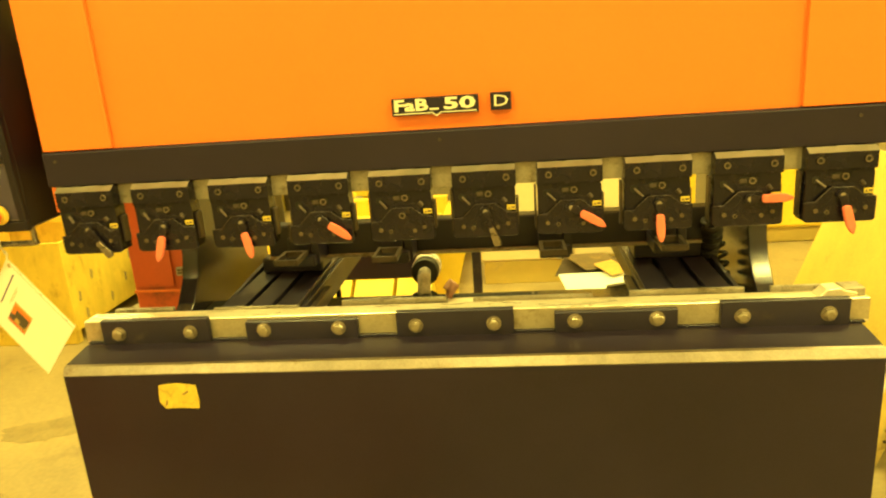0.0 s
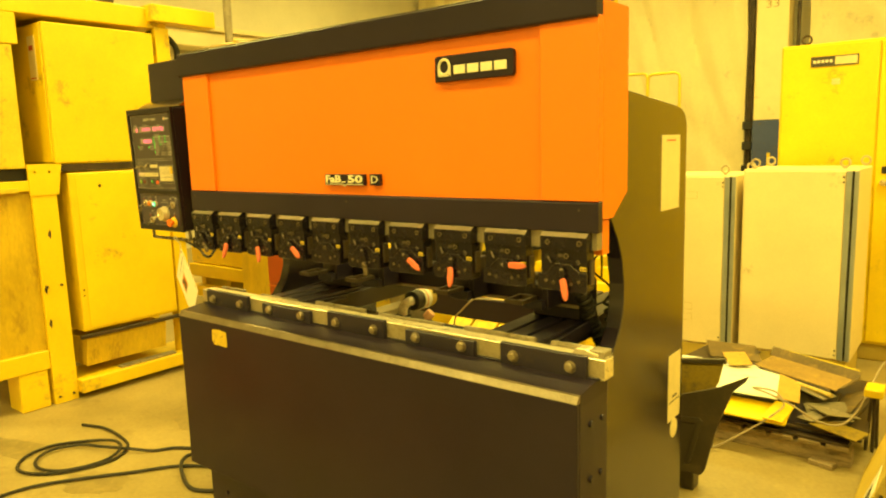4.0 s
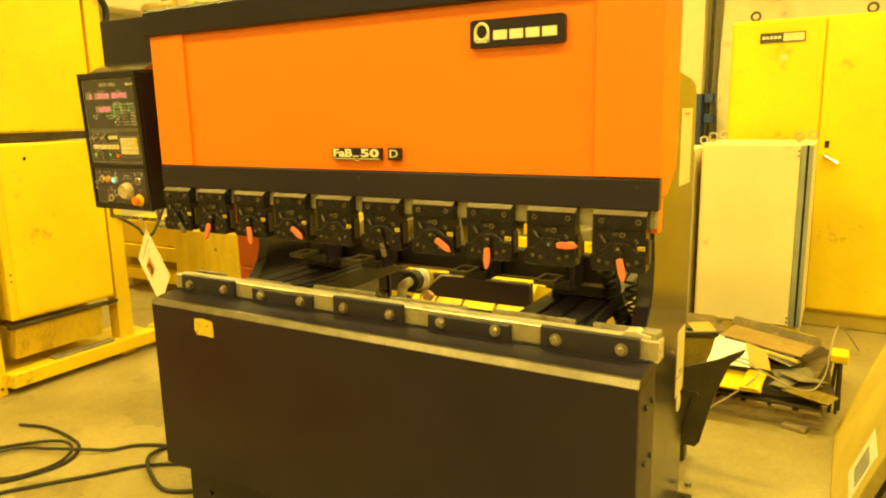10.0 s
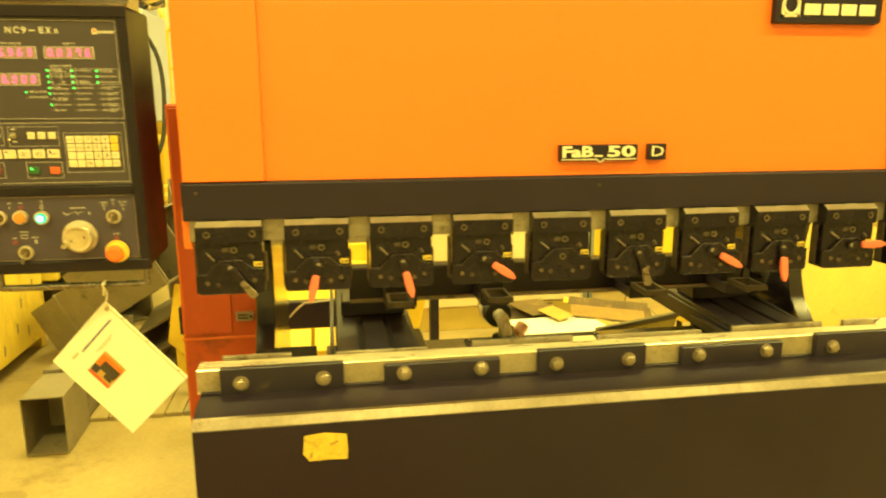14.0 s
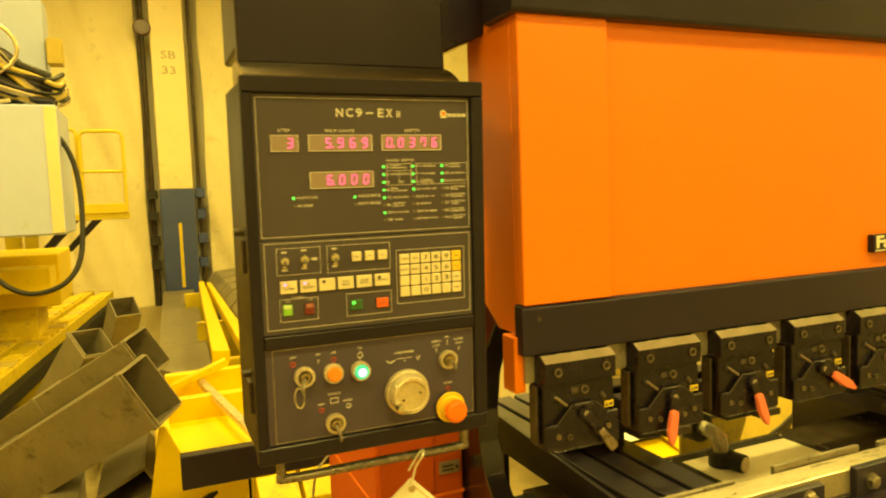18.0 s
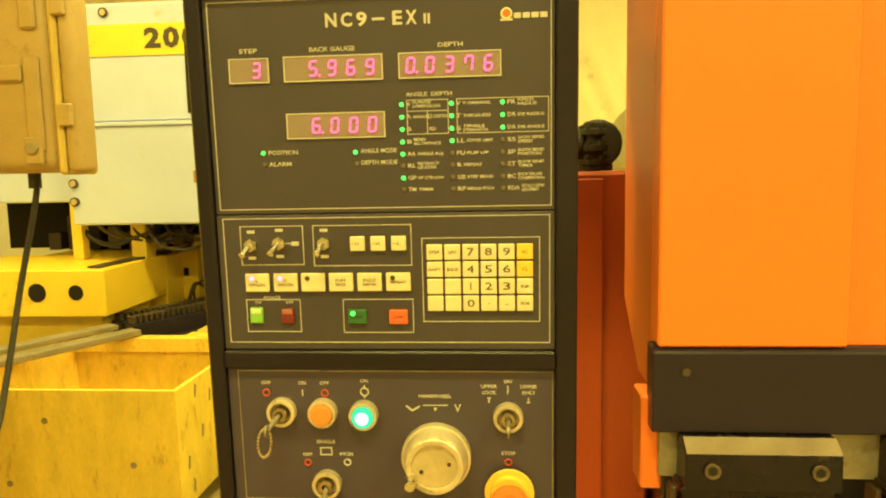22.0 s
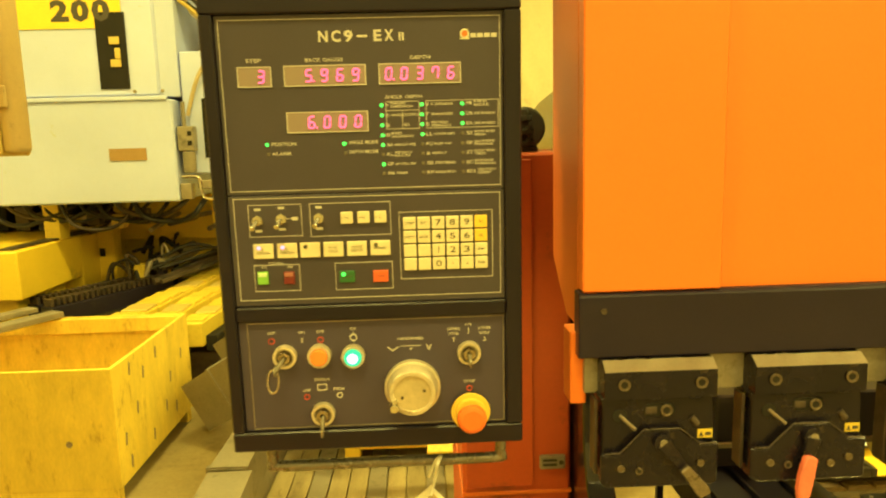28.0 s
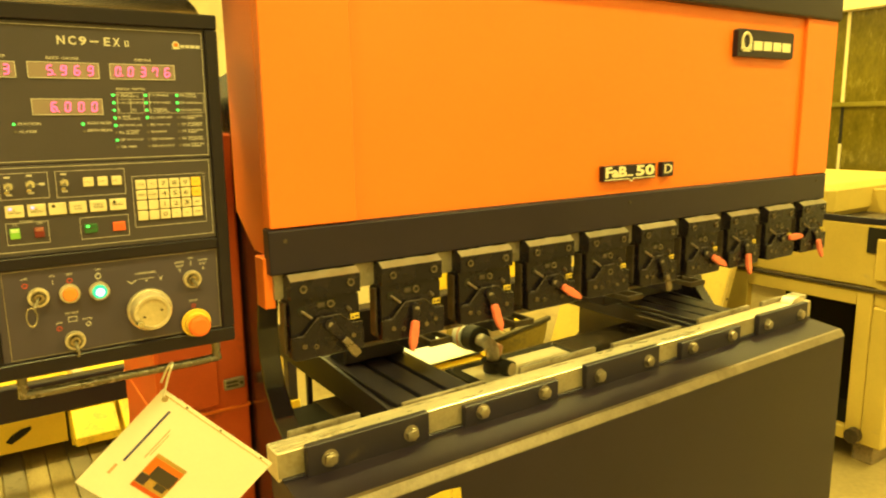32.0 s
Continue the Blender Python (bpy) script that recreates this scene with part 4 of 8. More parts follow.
face2 = part("key_face", box(-1.4475, -1.1035, FY - 0.001, -0.0118, 1.4785, 1.6195, 0.0008), PLATE_GREY, panel, "dark grey key plate")
face3 = part("button_face", box(-1.4475, -1.1035, FY, -0.0118, 1.308, 1.458, 0.0008), PLATE_GREY2, panel, "grey push-button plate")
part("border", merge(outline(-1.4430, -1.107, 1.625, 1.829, FY, 0.0008), outline(-1.4410, -1.1085, 1.486, 1.6165, FY - 0.001, 0.0008)), PRINT_DIM, panel)


def print_on(name, text, x, z, h, width=None, material=PRINT_DIM, parent=face, y=FY, depth=0.0003, bold=0.00006):
    return part(name, words(text, h, facing(x, y - depth * 0.5, z), depth=depth, width=width, bold=bold), material, parent)


def annulus_mark(x, z, r0, r1):
    pts = [(x + (r0 + r1) / 2 * math.cos(a * math.tau / 20), FY - 0.0002, z + (r0 + r1) / 2 * math.sin(a * math.tau / 20)) for a in range(20)]
    return tube(pts, (r1 - r0) / 2, 6, closed=True)


for letter, lx, lw in (("N", -1.3190, 0.0112), ("C", -1.3037, 0.0112), ("9", -1.2888, 0.0105), ("E", -1.2545, 0.0095), ("X", -1.2405, 0.0108)):
    print_on("title_letter", letter, lx, 1.8075, 0.0125, lw, bold=0.0005)
print_on("title", "II", -1.2255, 1.806, 0.009, 0.006, bold=0.0003)
part("title_dash", box(-1.2785, -1.2665, FY - 0.0006, FY + 0.0004, 1.8065, 1.809), PRINT_DIM, face)
# maker's mark as plain shapes
part("maker_mark", merge(annulus_mark(-1.1495, 1.8080, 0.0036, 0.0058), box(-1.1553, -1.1437, FY - 0.0006, FY, 1.8015, 1.8035)), PRINT, face)
part("maker_dot", rod((-1.1495, FY, 1.8080), (-1.1495, FY - 0.0006, 1.8080), 0.0034, 18), STOP_RED, face)
for k in range(4):
    part("maker_bar", box(-1.1425 + 0.0083 * k, -1.1357 + 0.0083 * k, FY - 0.0006, FY, 1.8035, 1.8085), PRINT_DIM, face)
print_on("caption", "STEP", -1.4035, 1.7815, 0.0042, 0.018)
print_on("caption", "BACK GAUGE", -1.3195, 1.7810, 0.0042, 0.045)
print_on("caption", "DEPTH", -1.2035, 1.7815, 0.0042, 0.024)

SEGS = {"a": (0, 1, 1, 1), "b": (1, 1, 1, 0.5), "c": (1, 0.5, 1, 0), "d": (0, 0, 1, 0), "e": (0, 0.5, 0, 0), "f": (0, 1, 0, 0.5), "g": (0, 0.5, 1, 0.5)}
LIT = {"0": "abcdef", "3": "abcdg", "5": "acdfg", "6": "acdefg", "7": "abcf", "9": "abcdfg"}


def digit(ch, x, z, parent, dot=False):
    """A slanted seven-segment digit centred at x, z."""
    w, h, r = 0.0068, 0.0135, 0.00085
    bm = bmesh.new()
    for s in LIT[ch]:
        u0, v0, u1, v1 = SEGS[s]
        p, q = Vector((u0 - 0.5, v0 - 0.5)), Vector((u1 - 0.5, v1 - 0.5))
        d = (q - p) * 0.1
        p, q = p + d, q - d
        a, b = [(x + k.x * w + k.y * h * 0.10, FY - 0.0022, z + k.y * h) for k in (p, q)]
        rod(a, b, r, 6, bm=bm)
    if dot:
        rod((x + 0.0060, FY - 0.0030, z - 0.0066), (x + 0.0060, FY - 0.0016, z - 0.0066), 0.0011, 8, bm=bm)
    return part("digit", bm, LED_PINK, parent, "lit pink-red digit")


for x0, x1, z0, z1, text, dots in ((-1.423, -1.384, 1.7515, 1.7740, "3", ""), (-1.3675, -1.2705, 1.7515, 1.7745, "5969", "0"), (-1.2535, -1.1555, 1.7515, 1.7745, "00376", "0"), (-1.3675, -1.2700, 1.6960, 1.7195, "6000", "0")):
    win = part("display", box(x0, x1, FY - 0.0012, FY + 0.0005, z0, z1, 0.0008), WINDOW_SMOKE, face, "smoked display window with pink-red digits")
    part("display_edge", outline(x0 - 0.0008, x1 + 0.0008, z0 - 0.0008, z1 + 0.0008, FY, 0.0011, d=0.0016), PRINT_DIM, win)
    for k, ch in enumerate(text):
        digit(ch, x1 - 0.0115 - 0.0188 * (len(text) - 1 - k), (z0 + z1) / 2, win, str(k) in dots)

# indicator lamps and their captions
LED_ME = {}
for key, mt in (("on", LED_GREEN), ("off", LED_OFF)):
    LED_ME[key] = finish(rod((0, 0.0004, 0), (0, -0.0016, 0), 0.0022, 12, bevel=0.0006), mt, "indicator")


def led(x, z, on):
    ob = new("indicator", LED_ME["on" if on else "off"])
    ob.parent = face
    ob.location = Vector((x, FY, z)) - BASE[panel]
    return tagged(ob, "lit green indicator" if on else "unlit indicator")


led(-1.394, 1.682, True), led(-1.393, 1.6705, False), led(-1.300, 1.681, True), led(-1.299, 1.6695, False)
print_on("caption", "POSITION", -1.3735, 1.682, 0.0042, 0.030)
print_on("caption", "ALARM", -1.377, 1.6705, 0.0042, 0.023)
print_on("caption", "ANGLE MODE", -1.2765, 1.682, 0.0042, 0.036)
print_on("caption", "DEPTH MODE", -1.2765, 1.6705, 0.0042, 0.036)
print_on("caption", "ANGLE", -1.2375, 1.7355, 0.0038, 0.021)
print_on("caption", "DEPTH", -1.2130, 1.7355, 0.0038, 0.020)
ROWZ = [1.726, 1.714, 1.702, 1.690, 1.678, 1.6665, 1.6545, 1.643]
COLUMNS = ((-1.2525, (("W", "FLANGE\nDIMENSION", 1), ("A", "ANGLE", 1), ("B", "", 1), ("B", "BEND\nALLOWANCE", 1), ("AA", "ANGLE ADJ", 1), ("RL", "RETRACT\nLENGTH", 0), ("GP", "UP-CTR-LOW", 1), ("TM", "TIMER", 0))),
           (-1.2035, (("V", "V OPENING", 1), ("T", "THICKNESS", 1), ("S", "TENSILE\nSTRENGTH", 1), ("LL", "LOWER LIMIT", 1), ("FU", "FLIP UP", 0), ("R", "REPEAT", 0), ("SB", "STEP BEND", 0), ("RP", "RADIUS PITCH", 0))),
           (-1.1540, (("PR", "PUNCH\nRADIUS", 1), ("DR", "DIE RADIUS", 1), ("DA", "DIE ANGLE", 1), ("SS", "SLOW BEND\nSPEED", 0), ("SP", "SLOW BEND\nPOSITION", 0), ("ST", "SLOW BEND\nTIMER", 0), ("BC", "BACK GAUGE\nCALIBRATION", 0), ("RDA", "RETRACT DEPTH\nADJUSTMENT", 0))))
for cx, entries in COLUMNS:
    for z, (code, text, on) in zip(ROWZ, entries):
        led(cx, z, on)
        cw = 0.0035 * len(code) + 0.001
        print_on("code", code, cx + 0.0045 + cw / 2, z, 0.0040, cw)
        if text:
            lines = text.split("\n")
            x = cx + 0.0065 + cw
            w = min(max(len(s) for s in lines) * 0.0030, 0.0335 - cw)
            for k, s in enumerate(lines):
                dz = 0.0 if len(lines) == 1 else 0.0019 - 0.0038 * k
                ww = w * len(s) / max(len(q) for q in lines)
                print_on("caption", s, x + ww / 2, z + dz, 0.0028, ww)
part("group_box", merge(merge(outline(-1.2475, -1.2065, 1.697, 1.7305, FY, 0.0007), box(-1.2475, -1.2065, FY - 0.0006, FY, 1.7192, 1.7199)),
                        merge(box(-1.2277, -1.2270, FY - 0.0006, FY, 1.697, 1.7195), outline(-1.1985, -1.1095, 1.697, 1.7305, FY, 0.0007))), PRINT_DIM, face)
print_on("code", "D", -1.2245, 1.714, 0.0040, 0.004)
print_on("code", "DEPTH", -1.2145, 1.714, 0.0030, 0.013)
print_on("code", "RD", -1.2225, 1.702, 0.0036, 0.006)

# key plate: toggles, keys, keypad
K = FY - 0.001
for gx0, gx1, gz0, gz1 in ((-1.4235, -1.3575, 1.568, 1.6085), (-1.3475, -1.2465, 1.5665, 1.6085), (-1.4215, -1.3640, 1.4975, 1.532), (-1.3195, -1.2465, 1.4965, 1.532)):
    part("key_group_line", outline(gx0, gx1, gz0, gz1, K, 0.0007), PRINT_DIM, face2)
for tx, tz in ((-1.412, 1.589), (-1.3825, 1.5905), (-1.3360, 1.590)):
    tg = part("toggle_switch", merge(rod((tx, K, tz), (tx, K - 0.005, tz), 0.0068, 6), rod((tx, K - 0.005, tz), (tx, K - 0.009, tz), 0.0052, 16)), CHROME, face2, "plated toggle switch")
    BASE[tg] = BASE[panel]
    for s in (1, -1):
        part("toggle_mark", box(tx - 0.004, tx + 0.004, K - 0.0006, K, tz + s * 0.0135 - 0.0015, tz + s * 0.0135 + 0.0015), PRINT_DIM, face2)
    lever = rod((tx, K - 0.009, tz), (tx - 0.0035, K - 0.021, tz - 0.008), 0.0024, 10, r2=0.0036, bevel=0.0006)
    ob = part("toggle_lever", lever, CHROME, face2)
part("toggle_arrow", merge(box(-1.3770, -1.3700, K - 0.0006, K, 1.5898, 1.5906), box(-1.3700, -1.3625, K - 0.0006, K, 1.588, 1.5922)), PRINT_DIM, face2)


def key(name, x, z, w, h, material, text="", light=None, size=0.0036, tall=0.0035):
    k = part(name, box(x - w / 2, x + w / 2, K - tall, K + 0.0004, z - h / 2, z + h / 2, 0.0012, seg=2), material, face2)
    lines = [s for s in text.split("\n") if s]
    for i, s in enumerate(lines):
        dz = 0.0 if len(lines) == 1 else size * 0.72 - i * size * 1.44
        words_bm = words(s, size, facing(x, K - tall - 0.0001, z + dz), depth=0.0002, width=(None if s in "1·-" else size * 0.95) if len(s) == 1 else min(len(s) * size * 0.85, w * 0.8))
        part("key_print", words_bm, PRINT_DARK, face2)
    if light:
        part("key_light", rod((x - w * 0.22, K - tall + 0.0002, z + h * 0.24), (x - w * 0.22, K - tall - 0.0008, z + h * 0.24), 0.0026, 10), light, face2)
    return k


for kx, s in ((-1.3015, "H"), (-1.2805, "H"), (-1.2595, "L")):
    key("mode_key", kx, 1.5895, 0.0150, 0.0150, KEY_CREAM, s)
    part("key_dash", box(kx - 0.0058, kx - 0.0034, K - 0.0038, K - 0.0034, 1.5892, 1.5898), PRINT_DARK, face2)
for kx, s, lt in ((-1.4075, "L\nORIGIN", LED_WHITE), (-1.3778, "D\nORIGIN", LED_WHITE), (-1.3490, "", PRINT_DARK), (-1.3200, "PLAY\nBACK", None), (-1.2905, "ANGLE\nDEPTH", None), (-1.2610, "MEMORY", PRINT_DARK)):
    key("function_key", kx, 1.5500, 0.0250, 0.0190, KEY_CREAM, s, lt, 0.0032)
part("key_caption", merge(words("POWER", 0.0034, facing(-1.3935, K, 1.5335), depth=0.0003, width=0.018), words("ON", 0.003, facing(-1.409, K, 1.5285), depth=0.0003, width=0.006)), PRINT_DIM, face2)
part("key_caption", words("OFF", 0.003, facing(-1.3755, K, 1.5285), depth=0.0003, width=0.008), PRINT_DIM, face2)
key("power_key", -1.4105, 1.5155, 0.0135, 0.0165, KEY_GREEN, "")
key("power_key", -1.3775, 1.5150, 0.0135, 0.0165, KEY_MAROON, "")
# pale strip on each power key paints its lit upper half
for px, pz, pm in ((-1.4105, 1.5200, KEY_LIT), (-1.3775, 1.5195, KEY_PINK)):
    part("key_window", box(px - 0.0054, px + 0.0054, K - 0.0041, K - 0.0033, pz - 0.0026, pz + 0.0026, 0.0004), pm, face2)
key("start_key", -1.3045, 1.5140, 0.0195, 0.0150, KEY_DKGREEN, "START", LED_GREEN, 0.003)
key("stop_key", -1.2620, 1.5135, 0.0190, 0.0150, KEY_RED, "STOP", None, 0.003)
part("keypad_frame", outline(-1.2365, -1.1185, 1.5080, 1.5945, K, 0.0007), PRINT_DIM, face2)
PAD = (("STEP", "QTY", "7", "8", "9", "AC"), ("SHIFT", "BACK", "4", "5", "6", "CL"), ("", "", "1", "2", "3", "INP"), ("", "", "0", "·", "-", "EOB"))
for r, row in enumerate(PAD):
    for c, s in enumerate(row):
        key("keypad_key", -1.2235 + 0.0180 * c, 1.5800 - 0.0175 * r, 0.0160, 0.0158, KEY_YELLOW if c == 5 and r < 2 else KEY_CREAM, s, None, 0.0075 if len(s) == 1 else 0.0032)

# push-button plate
part("lower_border", outline(-1.4365, -1.1055, 1.3105, 1.4555, FY, 0.0009), STEEL_DULL, face3)


def caption(text, x, z, h=0.0036, width=None):
    return print_on("caption", text, x, z, h, width, parent=face3)


def ring_mark(x, z, r, material=PRINT_RED):
    pts = [(x + r * math.cos(a * math.tau / 16), FY - 0.0004, z + r * math.sin(a * math.tau / 16)) for a in range(16)]
    return part("ring_mark", tube(pts, 0.0008, 5, closed=True), material, face3)


caption("OFF", -1.4065, 1.4415, 0.0036, 0.010), caption("ON", -1.3675, 1.4415, 0.0036, 0.008), caption("OFF", -1.3435, 1.4415, 0.0036, 0.010), caption("ON", -1.3010, 1.4440, 0.0036, 0.008)
ring_mark(-1.4065, 1.4310, 0.0036), ring_mark(-1.3435, 1.4310, 0.0036), ring_mark(-1.3010, 1.4325, 0.0042, PRINT_DIM)
part("on_mark", box(-1.3680, -1.3668, FY - 0.0006, FY, 1.4275, 1.4345), PRINT_DIM, face3)
part("on_mark", merge(box(-1.3017, -1.3003, FY - 0.0006, FY, 1.4365, 1.4395), box(-1.3017, -1.3003, FY - 0.0006, FY, 1.4255, 1.4285)), PRINT_DIM, face3)
caption("HANDWHEEL", -1.2270, 1.4280, 0.0036, 0.034)
part("travel_mark", merge(merge(box(-1.2400, -1.2140, FY - 0.0006, FY, 1.4180, 1.4188), prism([(-1.2290, 1.4155), (-1.2250, 1.4155), (-1.2270, 1.4120)], "y", FY - 0.0006, FY)),
                          merge(prism([(-1.2580, 1.4170), (-1.2510, 1.4115), (-1.2430, 1.4165), (-1.2435, 1.4180), (-1.2510, 1.4135), (-1.2575, 1.4185)], "y", FY - 0.0006, FY),
                                prism([(-1.2070, 1.4195), (-1.2035, 1.4110), (-1.2000, 1.4195), (-1.2012, 1.4195), (-1.2035, 1.4140), (-1.2058, 1.4195)], "y", FY - 0.0006, FY))), PRINT_DIM, face3)
caption("ON", -1.1515, 1.4445, 0.0036, 0.008), caption("UPPER", -1.1710, 1.4390, 0.0036, 0.017), caption("LOCK", -1.1710, 1.4325, 0.0036, 0.014)
caption("LOWER", -1.1305, 1.4390, 0.0036, 0.017), caption("ONLY", -1.1305, 1.4325, 0.0036, 0.014)
part("lock_mark", merge(merge(box(-1.1730, -1.1690, FY - 0.0006, FY, 1.4262, 1.4272), box(-1.1716, -1.1704, FY - 0.0006, FY, 1.4215, 1.4262)),
                        merge(box(-1.1325, -1.1285, FY - 0.0006, FY, 1.4215, 1.4225), box(-1.1311, -1.1299, FY - 0.0006, FY, 1.4225, 1.4272))), PRINT_DIM, face3)
part("on_mark", box(-1.1521, -1.1509, FY - 0.0006, FY, 1.4315, 1.4400), PRINT_DIM, face3)
caption("SINGLE", -1.3450, 1.3765, 0.0036, 0.020), caption("OFF", -1.3655, 1.3620, 0.0036, 0.010), caption("INCH", -1.3235, 1.3630, 0.0036, 0.014)
part("single_mark", outline(-1.3515, -1.3385, 1.3615, 1.3705, FY, 0.0012), PRINT_DIM, face3)
ring_mark(-1.3655, 1.3530, 0.0034), ring_mark(-1.3225, 1.3540, 0.0034, PRINT_DIM)
caption("STOP", -1.1515, 1.3665, 0.0036, 0.015), ring_mark(-1.1515, 1.3570, 0.0034)


def bezel(x, z, r):
    bm = rod((x, FY, z), (x, FY - 0.006, z), r, 26, bevel=0.001)
    rod((x, FY - 0.006, z), (x, FY - 0.010, z), r * 0.86, 26, bm=bm, bevel=0.001)
    return bm


def annulus(x, z, r0, r1, y0, y1, n=26):
    """A flat-faced ring round (x, z), from y0 out to y1."""
    bm = bmesh.new()
    loops = [[bm.verts.new((x + r * math.cos(math.tau * k / n), y, z + r * math.sin(math.tau * k / n))) for k in range(n)] for r, y in ((r0, y0), (r0, y1 + 0.0008), (r0 * 0.94 + r1 * 0.06, y1), (r0 * 0.2 + r1 * 0.8, y1), (r1, y1 + 0.0015), (r1, y0))]
    for p, q in zip(loops, loops[1:]):
        for k in range(n):
            bm.faces.new((p[k], p[(k + 1) % n], q[(k + 1) % n], q[k]))
    bmesh.ops.recalc_face_normals(bm, faces=bm.faces)
    return bm


def key_switch(x, z, dx, dz):
    s = part("key_switch", annulus(x, z, 0.0112, 0.0155, FY, FY - 0.009), STEEL, panel, "plated key switch with its key")
    part("dark_seat", rod((x, FY, z), (x, FY - 0.0045, z), 0.0108, 22), STEEL_DULL, s)
    part("barrel", annulus(x, z, 0.0034, 0.0082, FY - 0.004, FY - 0.0125, 20), POLISHED, s)
    tip = (x + dx, FY - 0.030, z + dz)
    part("key", merge(rod((x, FY - 0.006, z), tip, 0.0026, 8), rod((tip[0] - 0.0012, tip[1], tip[2]), (tip[0] + 0.0012, tip[1], tip[2]), 0.0062, 16)), STEEL_DULL, s, "flat metal key")
    return s


def push_button(x, z, cap, core=None):
    s = part("push_button", merge(bezel(x, z, 0.0132), annulus(x, z, 0.0116, 0.0152, FY, FY - 0.011)), STEEL, panel, "round push button with plated bezel")
    part("cap", rod((x, FY - 0.008, z), (x, FY - 0.0155, z), 0.0112, 26, bevel=0.0022), cap, s)
    if core:
        part("lens_core", rod((x, FY - 0.0150, z), (x, FY - 0.0160, z), 0.0070, 20), core, s)
    return s


ks = key_switch(-1.3900, 1.4105, -0.008, -0.010)
links = [(-1.4030 + 0.0070 * math.sin(a * math.tau / 26), FY - 0.024 + 0.004 * math.cos(a * math.tau / 26), 1.3850 + 0.0140 * math.cos(a * math.tau / 26)) for a in range(26)]
chain = bmesh.new()
for p in links:
    tmp = bmesh.new()
    bmesh.ops.create_icosphere(tmp, subdivisions=1, radius=0.0018)
    merge(chain, tmp, Matrix.Translation(p))
part("bead_chain", chain, CHROME, ks, "bead key chain")
push_button(-1.3455, 1.4105, CAP_ORANGE)
push_button(-1.3020, 1.4085, LAMP_CYAN, LAMP_HOT)
key_switch(-1.3450, 1.3300, 0.001, -0.014)
key_switch(-1.1515, 1.4070, 0.000, -0.004)
wheel = part("handwheel", rod((-1.2265, FY, 1.3640), (-1.2265, FY - 0.012, 1.3640), 0.0365, 40, bevel=0.002), STEEL, panel, "aluminium handwheel with a small crank knob")
part("wheel_rim", rod((-1.2265, FY - 0.012, 1.3640), (-1.2265, FY - 0.026, 1.3640), 0.0345, 40, r2=0.0300, bevel=0.002), STEEL, wheel)
part("wheel_face", rod((-1.2265, FY - 0.026, 1.3640), (-1.2265, FY - 0.0275, 1.3640), 0.0240, 36), BRASS, wheel)
part("crank_knob", merge(rod((-1.2500, FY - 0.026, 1.3505), (-1.2500, FY - 0.046, 1.3505), 0.0056, 14, bevel=0.001), rod((-1.2500, FY - 0.024, 1.3505), (-1.2500, FY - 0.028, 1.3505), 0.0065, 14)), CHROME, wheel)
part("wheel_lip", annulus(-1.2265, 1.3640, 0.0240, 0.0302, FY - 0.0255, FY - 0.0305, 36), STEEL, wheel, "turned bright lip")
for sx, sz in ((-1.2115, 1.3665), (-1.2400, 1.3580)):
    part("wheel_screw", rod((sx, FY - 0.027, sz), (sx, FY - 0.0285, sz), 0.0022, 8), GREASY, wheel)
stop = part("emergency_stop", rod((-1.1510, FY, 1.3265), (-1.1510, FY - 0.014, 1.3265), 0.0200, 32, bevel=0.002), KEY_YELLOW, panel, "yellow-collared emergency stop")
part("collar", rod((-1.1510, FY - 0.006, 1.3270), (-1.1510, FY - 0.010, 1.3270), 0.0258, 32, bevel=0.001), KEY_YELLOW, stop)
part("mushroom_head", merge(rod((-1.1510, FY - 0.014, 1.3265), (-1.1510, FY - 0.026, 1.3265), 0.012, 24), rod((-1.1510, FY - 0.022, 1.3265), (-1.1510, FY - 0.037, 1.3265), 0.0192, 32, bevel=0.006)), STOP_RED, stop, "orange-red mushroom head")
# handle under the panel, hinge latch on its side
hb = smooth_line([(-1.425, 0.02, 1.284), (-1.425, 0.02, 1.245), (-1.415, 0.02, 1.236), (-1.27, 0.02, 1.236), (-1.117, 0.02, 1.236), (-1.107, 0.02, 1.245), (-1.107, 0.02, 1.284)], 5)
part("handle", tube(hb, 0.0078, 10), HANDLE_GREY, panel, "bent grey bar handle", True)
for lz in (1.62, 1.40):
    part("side_latch", merge(box(-1.4675, -1.4615, 0.02, 0.05, lz - 0.05, lz, 0.001), rod((-1.462, 0.035, lz + 0.012), (-1.476, 0.035, lz + 0.012), 0.006, 10)), GREASY, panel)


# the console leans a little towards the operator
panel.matrix_basis = Matrix.Translation((-1.273, 0.0505, 1.283)) @ Matrix.Rotation(radians(2.05), 4, "X")

# ---- card hung from the handle ----
tag = thing("hang_tag", (-1.195, 0.045, 1.0), "white data card with a machine picture, hanging on a wire", "tag")
ct, cl, cb, cr = Vector((-1.203, 0.045, 1.192)), Vector((-1.366, 0.11, 1.031)), Vector((-1.183, 0.065, 0.846)), Vector((-1.021, 0.006, 1.002))
ux = (cr - ct) * 0.5 + (cb - cl) * 0.5
uz = (cl - ct) * 0.5 + (cb - cr) * 0.5
mid = (ct + cl + cb + cr) / 4
W, H = ux.length, uz.length
ex, ez = ux.normalized(), (uz - ux * (uz.dot(ux) / ux.length_squared)).normalized()
ey = ez.cross(ex)
CARD = Matrix((ex, ey, ez)).transposed().to_4x4()
CARD.translation = mid


def on_card(x0, x1, z0, z1, d0, d1, bevel=0.0):
    """A flat piece on the card; x across, z down, from -0.5 to 0.5."""
    return turned(box(x0 * W, x1 * W, d0, d1, z0 * H, z1 * H, bevel), CARD)


